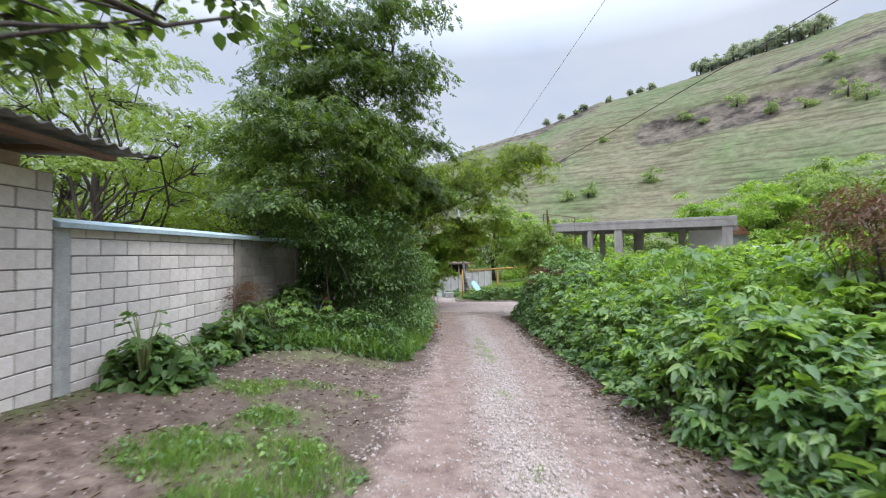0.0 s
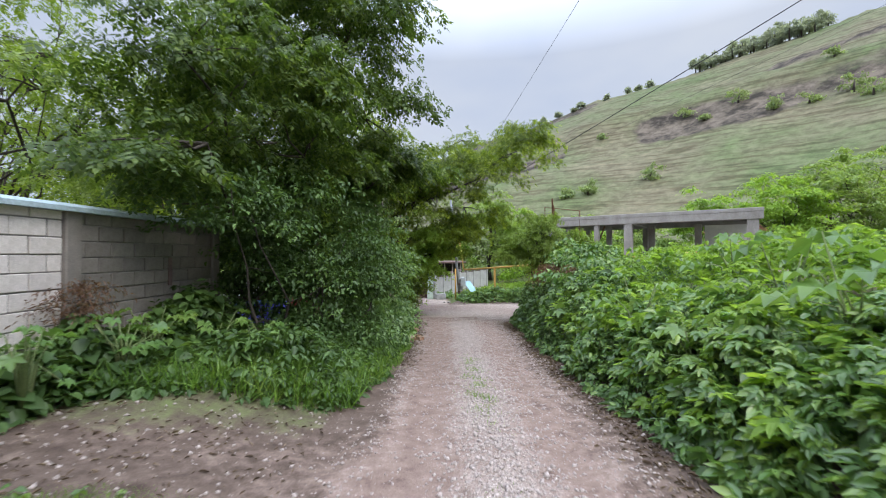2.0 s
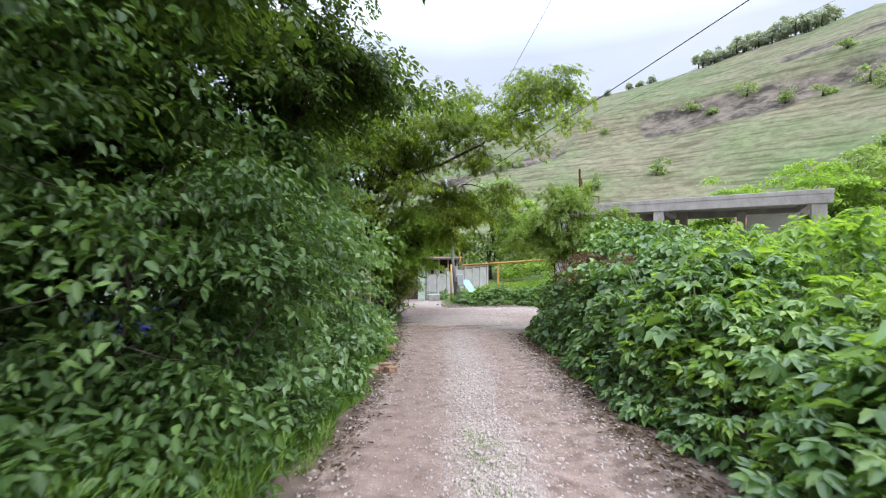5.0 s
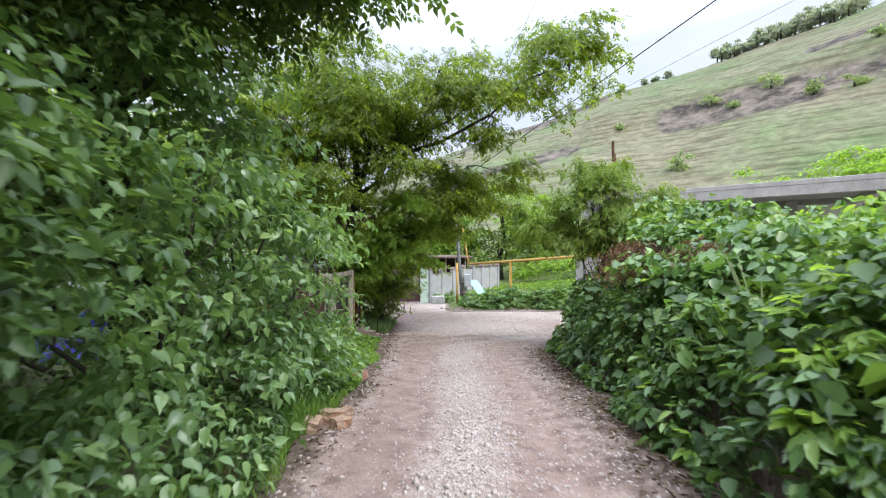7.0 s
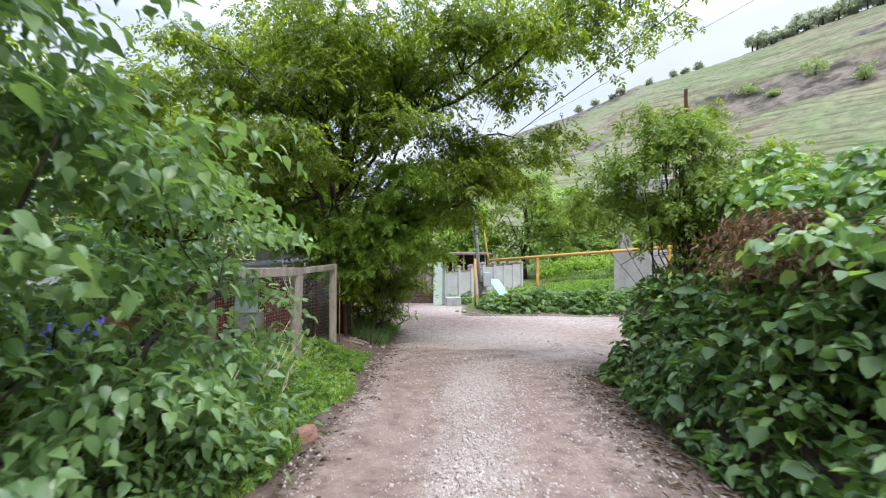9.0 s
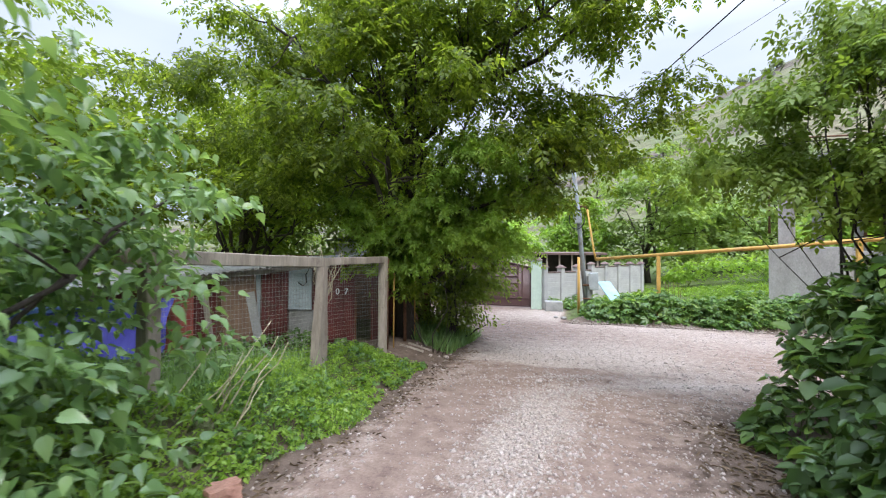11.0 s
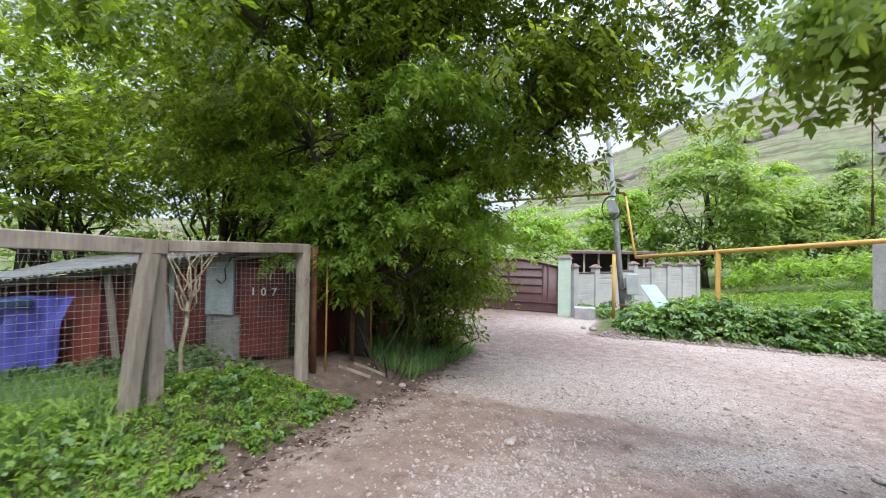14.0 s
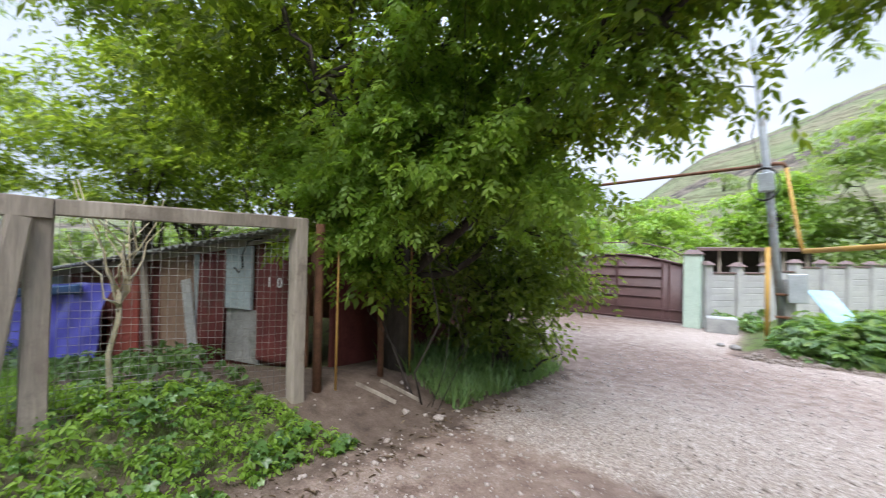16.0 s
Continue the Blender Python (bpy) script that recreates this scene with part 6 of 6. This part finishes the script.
for i in range(NP + 1):
    p = F0 + (F1 - F0) * i / NP
    z = max(gz(*p), -1.9)
    part("pier", box_mesh("pier", (0.24, 0.24, 1.75 - 0.03 * i), FENCE_GREY, 0.01, (p[0], p[1], z + 0.87 - 0.015 * i), (0, 0, 57)), gw)
    part("cap", box_mesh("cap", (0.36, 0.36, 0.12), CAP_DARK, 0.008, (p[0], p[1], z + 1.81 - 0.03 * i), (0, 0, 57), taper=0.3), gw, "dark pyramid cap")
    if i < NP:
        q = F0 + (F1 - F0) * (i + 1) / NP
        c, L = (p + q) / 2, float(np.linalg.norm(q - p)) - 0.24
        ang = math.degrees(math.atan2(*(q - p)[::-1]))
        pan = part("panel", box_mesh("panel", (L, 0.10, 1.55), FENCE_GREY, 0.006, (c[0], c[1], z + 0.72), (0, 0, ang)), gw)
        for r in range(8):
            ob = part("course", box_mesh("course", (L - 0.01, 0.115, 0.165), FENCE_GREY, 0.008, (c[0], c[1], z + 0.09 + 0.185 * r), (0, 0, ang)), pan)
            ob.matrix_parent_inverse = Matrix.Identity(4)
        ob = part("coping", box_mesh("coping", (L, 0.16, 0.05), CAP_DARK, 0.006, (c[0], c[1], z + 1.53), (0, 0, ang)), gw)
tagged(new("stone_planter", box_mesh("stone_planter", (0.7, 0.45, 0.42), CEMENT, 0.03, (0.45, GY - 0.55, -1.72), (0, 0, 8))), "low concrete box standing by the gate pillar", "planter")
# outbuilding behind the garden wall
oh = empty_thing("carport", (2.0, 43.5, -1.7), "dark low outbuilding with pale uprights behind the garden wall, back wall painted as shade", "outbuilding")
part("roof", box_mesh("roof", (4.4, 2.6, 0.14), CAP_DARK, 0.01, (0.5, 43.3, 0.55), (2, 0, 10)), oh)
# back wall coloured near-black in place of the shade under the roof
part("back_wall", box_mesh("back_wall", (4.2, 0.1, 2.4), INTERIOR_SHADE, 0.01, (0.5, 44.1, -0.6), (0, 0, 10)), oh)
for k in range(6):
    part("upright", box_mesh("upright", (0.10, 0.10, 2.2), WOOD_OLD, 0.01, (-1.4 + 0.75 * k, 42.0 + 0.132 * k, -0.62), (0, 0, 10)), oh)

# ---- lamp pole, meter box and gas pipe ----
POLE_GREY = surface("weathered_grey_paint", (0.20, 0.225, 0.24), (0.29, 0.315, 0.33), 5.0, 0.7, 0.0, fine=50, relief=0.1, c3=(0.14, 0.12, 0.10))
PX, PY = 1.75, 31.6
pz = gz(PX, PY)
pole = empty_thing("street_lamp", (PX, PY, pz), "leaning grey steel lamp pole strapped to a concrete stub", "street lamp")
part("stub", box_mesh("stub", (0.2, 0.2, 1.5), CEMENT, 0.015, (PX + 0.10, PY + 0.05, pz + 0.6), (0, -2, 0)), pole, "square concrete stub")
TOP = (PX - 0.62, PY, pz + 6.9)
part("pole", tube_mesh("pole", [(PX, PY, pz - 0.2), (PX - 0.28, PY, pz + 3.2), TOP], [0.085, 0.08, 0.065], POLE_GREY, 12), pole)
for z in (0.5, 1.0):
    part("strap", box_mesh("strap", (0.36, 0.3, 0.05), RUST, 0.01, (PX + 0.02, PY + 0.01, pz + z)), pole)
arm = part("arm", tube_mesh("arm", [(TOP[0] + 0.08, PY, TOP[2] - 1.15), (TOP[0] - 0.2, PY, TOP[2] - 1.05), (TOP[0] - 0.35, PY, TOP[2] - 1.05)], 0.022, POLE_GREY, 8), pole)
part("lamp_head", box_mesh("lamp_head", (0.62, 0.2, 0.09), GALV, 0.03, (TOP[0] - 0.62, PY, TOP[2] - 1.05), (0, -4, 0), taper=0.7), pole, "flat grey lamp head")
part("junction_box", box_mesh("junction_box", (0.3, 0.22, 0.42), GALV, 0.015, (PX - 0.34, PY - 0.14, pz + 3.5), (0, -5, 0)), pole, "grey junction box")
part("meter_box", box_mesh("meter_box", (0.34, 0.22, 0.62), GALV, 0.015, (PX + 0.22, PY - 0.12, pz + 1.15), (0, -3, 0)), pole, "pale grey meter box")
coil = [(PX - 0.36 + 0.27 * math.cos(a), PY - 0.3 - 0.004 * i, pz + 3.42 + 0.36 * math.sin(a)) for i, a in enumerate(np.linspace(0, 6 * math.pi, 60))]
part("cable_coil", tube_mesh("cable_coil", coil, 0.014, BLACK, 5), pole, "coiled black cable")
part("dangling_wire", tube_mesh("dangling_wire", [(PX - 0.5, PY - 0.08, pz + 5.3), (PX - 0.62, PY - 0.1, pz + 4.6), (PX - 0.45, PY - 0.12, pz + 3.8)], 0.01, BLACK, 5), pole)

gas = empty_thing("gas_pipe", (4.5, 31.2, -1.7), "yellow-painted gas pipe on yellow posts", "pipe")
G0, G1 = np.array((2.05, 31.7, 0.22)), np.array((17.2, 24.9, 1.55))
part("main_pipe", tube_mesh("main_pipe", [G0, G0 + (G1 - G0) * 0.33 + (0, 0, -0.02), G0 + (G1 - G0) * 0.66, G1], 0.057, YELLOW, 12), gas)
part("riser", tube_mesh("riser", [(2.05, 31.7, 0.22), (1.99, 31.72, 0.5), (1.75, 31.75, 2.1)], [0.04, 0.036, 0.034], YELLOW, 10), gas)
part("lane_pipe", tube_mesh("lane_pipe", [(1.75, 31.75, 2.1), (1.70, 31.76, 2.2), (1.55, 31.8, 2.22), (-8.5, 33.0, 2.12)], 0.042, RUST, 10), gas, "rust-brown pipe crossing above the gate")
part("upright", tube_mesh("upright", [(1.45, 31.45, pz - 0.2), (1.45, 31.45, 0.3)], 0.05, YELLOW, 10), gas, "yellow steel upright")
for s in (0.13, 0.42, 0.7, 0.97):
    p = G0 + (G1 - G0) * s
    part("upright", box_mesh("upright", (0.11, 0.11, p[2] - gz(p[0], p[1]) + 0.1), YELLOW, 0.006, (p[0], p[1], (p[2] + gz(p[0], p[1]) - 0.1) / 2)), gas, "yellow square steel post")

tagged(new("blue_sheet", box_mesh("blue_sheet", (0.62, 1.5, 0.03), surface("pale_blue_sheet", (0.20, 0.36, 0.46), (0.28, 0.45, 0.54), 2.0, 0.5), 0.005, (2.75, 34.2, gz(2.75, 34.2) + 0.50), (40, 0, 35))), "pale blue sheet leaning on rubble", "sheet")


def cable(name, a, b, sag, r, label):
    pts = [np.array(a) + (np.array(b) - np.array(a)) * t - np.array((0, 0, 4 * sag * t * (1 - t))) for t in np.linspace(0, 1, 24)]
    return tagged(new(name, tube_mesh(name, pts, r, BLACK, 5)), label, "cable", "overhead cables")


cable("overhead_cable", (PX - 0.35, PY, 4.35), (13.5, 12.0, 10.0), 0.12, 0.017, "thick black overhead cable above the lane")
cable("overhead_wire", (PX - 0.45, PY, 4.9), (6.0, 2.0, 10.5), 0.25, 0.006, "thin overhead wire above the lane")
cable("overhead_wire", (PX - 0.45, PY, 4.8), (22.0, 14.0, 12.5), 0.2, 0.006, "thin overhead wire above the lane")

# ---- unfinished concrete frame on the slope ----
A, B = np.array((8.4, 33.4)), np.array((18.25, 26.4))
U = (B - A) / np.linalg.norm(B - A)
N = np.array((-U[1], U[0]))
LEN = float(np.linalg.norm(B - A))
BANG = math.degrees(math.atan2(U[1], U[0]))
house = empty_thing("concrete_frame_house", (12.5, 31.5, 0.3), "unfinished concrete house frame with a flat slab on columns", "house")


def fr(u, v):
    return A + U * u + N * v


c = fr(LEN / 2, 3.2)
part("roof_slab", box_mesh("roof_slab", (LEN + 0.5, 6.9, 0.22), CONCRETE, 0.015, (c[0], c[1], 3.73), (0, 0, BANG)), house)
for v, h in ((-0.05, 0.42), (6.4, 0.42)):
    c = fr(LEN / 2, v)
    part("edge_beam", box_mesh("edge_beam", (LEN + 0.46, 0.38, h), CONCRETE, 0.012, (c[0], c[1], 3.62 - h / 2), (0, 0, BANG)), house)
for u in (0.1, 5.4, LEN - 0.3):
    c = fr(u, 3.2)
    part("cross_beam", box_mesh("cross_beam", (0.34, 6.1, 0.36), CONCRETE, 0.012, (c[0], c[1], 3.44), (0, 0, BANG)), house)
for u, v, w in ((0.15, 0.0, 0.4), (3.3, 0.0, 0.3), (5.3, 0.0, 0.5), (LEN - 0.25, 0.0, 0.55), (0.3, 3.2, 0.3), (3.3, 3.4, 0.35), (6.2, 3.2, 0.4), (9.0, 3.2, 0.4), (1.0, 6.3, 0.35), (5.3, 6.3, 0.35), (LEN - 0.3, 6.3, 0.4)):
    p = fr(u, v)
    g = gz(*p) - 0.3
    part("column", box_mesh("column", (w, 0.4, 3.22 - g), CONCRETE, 0.015, (p[0], p[1], (3.22 + g) / 2), (0, 0, BANG)), house)
c = fr(0.9, -0.5)
part("plinth", box_mesh("plinth", (2.0, 1.0, 1.9), CONCRETE, 0.02, (c[0], c[1], -0.28), (0, 0, BANG)), house, "pale concrete plinth")
c = fr(LEN - 1.6, 4.8)
part("infill_wall", box_mesh("infill_wall", (2.4, 0.25, 2.4), WHITE, 0.01, (c[0], c[1], 2.0), (0, 0, BANG)), house, "pale block infill wall")
c = fr(LEN / 2, 3.2)
part("floor_slab", box_mesh("floor_slab", (LEN + 0.4, 6.8, 0.25), CONCRETE, 0.02, (c[0], c[1], 0.42), (0, 0, BANG)), house)
ffr = empty_thing("steel_frame", (9.0, 33.2, 3.8), "dark steel pipe frame standing on the slab's corner", "frame")
p, q = fr(-0.3, -0.2), fr(2.2, -0.2)
part("frame", tube_mesh("frame", [(p[0], p[1], 1.2), (p[0], p[1], 4.65), (q[0], q[1], 4.25), (q[0], q[1], 1.0)], 0.045, RUST, 8), ffr)
p = fr(6.3, 1.5)
tagged(new("plastic_barrel", tube_mesh("plastic_barrel", [(p[0], p[1], 0.55), (p[0], p[1], 0.6), (p[0], p[1], 1.0), (p[0], p[1], 1.45), (p[0], p[1], 1.5)], [0.26, 0.3, 0.32, 0.3, 0.26], BLACK, 16)), "dark plastic barrel in the unfinished house", "barrel")
p, q = fr(2.6, 0.8), fr(3.6, 0.9)
tagged(new("timber_props", beam_mesh("timber_props", (p[0], p[1], 0.55), (q[0], q[1], 3.2), 0.1, 0.1, WOOD_BROWN, 0.008, 0.004)), "leaning brown timber prop under the slab", "prop")

# small pale outbuilding and red roof beyond
ob2 = empty_thing("outbuilding", (25.0, 32.5, 1.5), "small pale rendered outbuilding with a tin roof", "outbuilding")
zo = gz(25.0, 32.5)
part("wall", box_mesh("wall", (4.2, 3.6, 3.6), surface("pink_render", (0.52, 0.44, 0.40), (0.62, 0.54, 0.50), 2.0, 0.9), 0.02, (25.0, 32.5, zo + 0.5), (0, 0, -35)), ob2)
part("roof", corrugated("roof", (22.2, 32.9, zo + 2.0), (4.2, -3.0, 0.25), (2.4, 3.4, 0.7), 0.2, 0.02, GALV, 0.01), ob2, "pale tin roof")
far_h = empty_thing("red_roofed_house", (28.0, 40.0, 2.0), "far house with a red tiled roof", "house")
zo = gz(28.0, 42.0)
part("wall", box_mesh("wall", (3.2, 3.0, 4.4), CEMENT, 0.02, (28.0, 42.0, zo + 1.6)), far_h)
part("roof", box_mesh("roof", (3.8, 3.6, 1.0), BRICK_RED, 0.02, (28.0, 42.0, zo + 4.25), taper=0.55), far_h, "red tiled roof")

# ---- small things on the lot and the bank ----
stk = empty_thing("stake_pair", (5.7, 21.9, gz(5.7, 21.9)), "two old brown wooden stakes leaning together", "stakes")
part("stake", beam_mesh("stake", (5.55, 21.9, gz(5.55, 21.9) - 0.1), (5.42, 21.75, 3.75), 0.06, 0.06, RUST, 0.006, 0.004, 1), stk)
part("stake", beam_mesh("stake", (6.1, 21.9, gz(6.1, 21.9) - 0.1), (5.5, 21.85, 3.45), 0.05, 0.05, RUST, 0.006, 0.004, 2), stk)
rb = empty_thing("rebar_bundle", (4.75, 32.6, gz(4.75, 32.6)), "rusty reinforcing bars standing in a small footing", "rebar")
part("footing", box_mesh("footing", (0.7, 0.6, 0.3), CEMENT, 0.02, (4.75, 32.6, gz(4.75, 32.6) + 0.08)), rb, "rough concrete footing")
for k in range(6):
    a, d2 = 4.52 + 0.1 * k, 32.5 + 0.18 * (k % 2)
    part("bar", tube_mesh("bar", [(a, d2, gz(a, d2)), (a + 0.01, d2, gz(a, d2) + 0.7), (a + 0.03 * (k % 3 - 1), d2, gz(a, d2) + 1.15 - 0.1 * (k % 3))], 0.008, RUST, 5), rb)
rr2 = random.Random(12)
BR = surface("broken_brick", (0.32, 0.16, 0.12), (0.46, 0.27, 0.21), 6.0, 0.9, per_object=0.2)
brick_me = box_mesh("brick", (0.24, 0.115, 0.07), BR, 0.008)
pile = empty_thing("rubble_heap", (3.4, 33.4, gz(3.4, 33.4)), "heap of broken bricks and cement lumps", "rubble")
mound = bmesh.new()
bmesh.ops.create_icosphere(mound, subdivisions=3, radius=1.0)
for v in mound.verts:
    k = 1 + 0.22 * noise.noise(v.co * 2.2)
    v.co = Vector((3.4 + v.co.x * 1.1 * k, 33.5 + v.co.y * 0.8 * k, gz(3.4, 33.5) - 0.05 + v.co.z * 0.26 * k))
mm = bpy.data.meshes.new("mound")
mound.to_mesh(mm)
mound.free()
mm.materials.append(surface("rubble_earth", (0.30, 0.23, 0.19), (0.44, 0.36, 0.31), 7.0, 0.95, fine=40, relief=0.8, dist=0.03))
part("mound", mm, pile)
for k in range(46):
    a, r = rr2.uniform(0, 6.28), rr2.uniform(0.1, 1.2)
    x, y = 3.4 + 1.1 * r * math.cos(a), 33.4 + 0.8 * r * math.sin(a)
    ob = new("brick", brick_me)
    ob.parent = pile
    ob.matrix_parent_inverse = Matrix.Translation(pile.location).inverted()
    ob.matrix_basis = pose(x, y, gz(x, y) + 0.04 + 0.20 * max(0, 1 - r * 0.85), rr2.uniform(-25, 25), rr2.uniform(-25, 25), rr2.uniform(0, 360))
for k, (x, y, s) in enumerate([(0.95, 30.35, 0.11), (0.7, 30.5, 0.08), (-0.05, 22.9, 0.045), (1.05, 21.65, 0.05), (4.0, 19.9 + 2.6, 0.05), (-0.85, 22.85, 0.055), (3.2, 24.2, 0.04)]):
    bm = bmesh.new()
    bmesh.ops.create_icosphere(bm, subdivisions=2, radius=s)
    for v in bm.verts:
        v.co *= 1 + 0.35 * noise.noise(v.co * (9 / (s * 18)) + Vector((k, 0, 0)))
        v.co.z *= 0.6
    me = bpy.data.meshes.new("loose_stone")
    bm.to_mesh(me)
    bm.free()
    me.materials.append(STONE if k > 1 else MORTAR)
    ob = tagged(new("loose_stone", me), "loose grey stone lying on the gravel", "stone", "loose stones")
    ob.location = (x, y, gz(x, y) + s * 0.35)
bd = empty_thing("fallen_boards", (-1.35, 22.75, gz(-1.35, 22.75)), "weathered thin boards lying on the bare bank", "boards")
for k in range(2):
    x, y = -1.35 + 0.05 * k, 22.55 + 0.3 * k
    part("board", beam_mesh("board", (x - 0.30, y - 0.1, gz(x - 0.30, y - 0.1) + 0.015), (x + 0.12, y + 0.08, gz(x + 0.12, y + 0.08) + 0.015), 0.015, 0.05, WOOD_OLD, 0.004, 0.002, k), bd)
SANDSTONE = surface("broken_sandstone", (0.20, 0.13, 0.09), (0.40, 0.29, 0.20), 12.0, 0.9, fine=70, relief=0.7, c3=(0.36, 0.13, 0.07))


def rubble_lump(k, x, y, size, label, material):
    """One chipped lump of masonry resting on the ground."""
    bm = bmesh.new()
    bmesh.ops.create_cube(bm, size=1.0)
    bmesh.ops.subdivide_edges(bm, edges=bm.edges[:], cuts=3, use_grid_fill=True)
    for v in bm.verts:
        v.co = v.co * (1 - 0.18 * (v.co.length - 0.5)) + 0.14 * noise.noise_vector(v.co * 2.3 + Vector((k * 7.1, 0, 0)))
        v.co = Vector((v.co.x * size[0], v.co.y * size[1], v.co.z * size[2]))
    me = bpy.data.meshes.new("rubble_lump")
    bm.to_mesh(me)
    bm.free()
    me.materials.append(material)
    ob = tagged(new("rubble_lump", me), label, "stone", "broken masonry at the lane's edge")
    ob.matrix_world = pose(x, y, gz(x, y) + size[2] * 0.36, 8 * (k % 3 - 1), 6 * (k % 2), 47 * k)


for k, (x, y, sx, sy, sz) in enumerate([(-0.32, 15.05, 0.26, 0.18, 0.15), (-0.18, 14.85, 0.19, 0.15, 0.12), (-0.46, 14.78, 0.22, 0.16, 0.14), (-0.22, 15.28, 0.14, 0.12, 0.10)]):
    rubble_lump(k, x, y, (sx, sy, sz), "chipped orange and cream masonry lump beside the lane", SANDSTONE)
rubble_lump(5, -0.45, 17.2, (0.20, 0.16, 0.14), "weathered brown stone among the roadside weeds", BR)
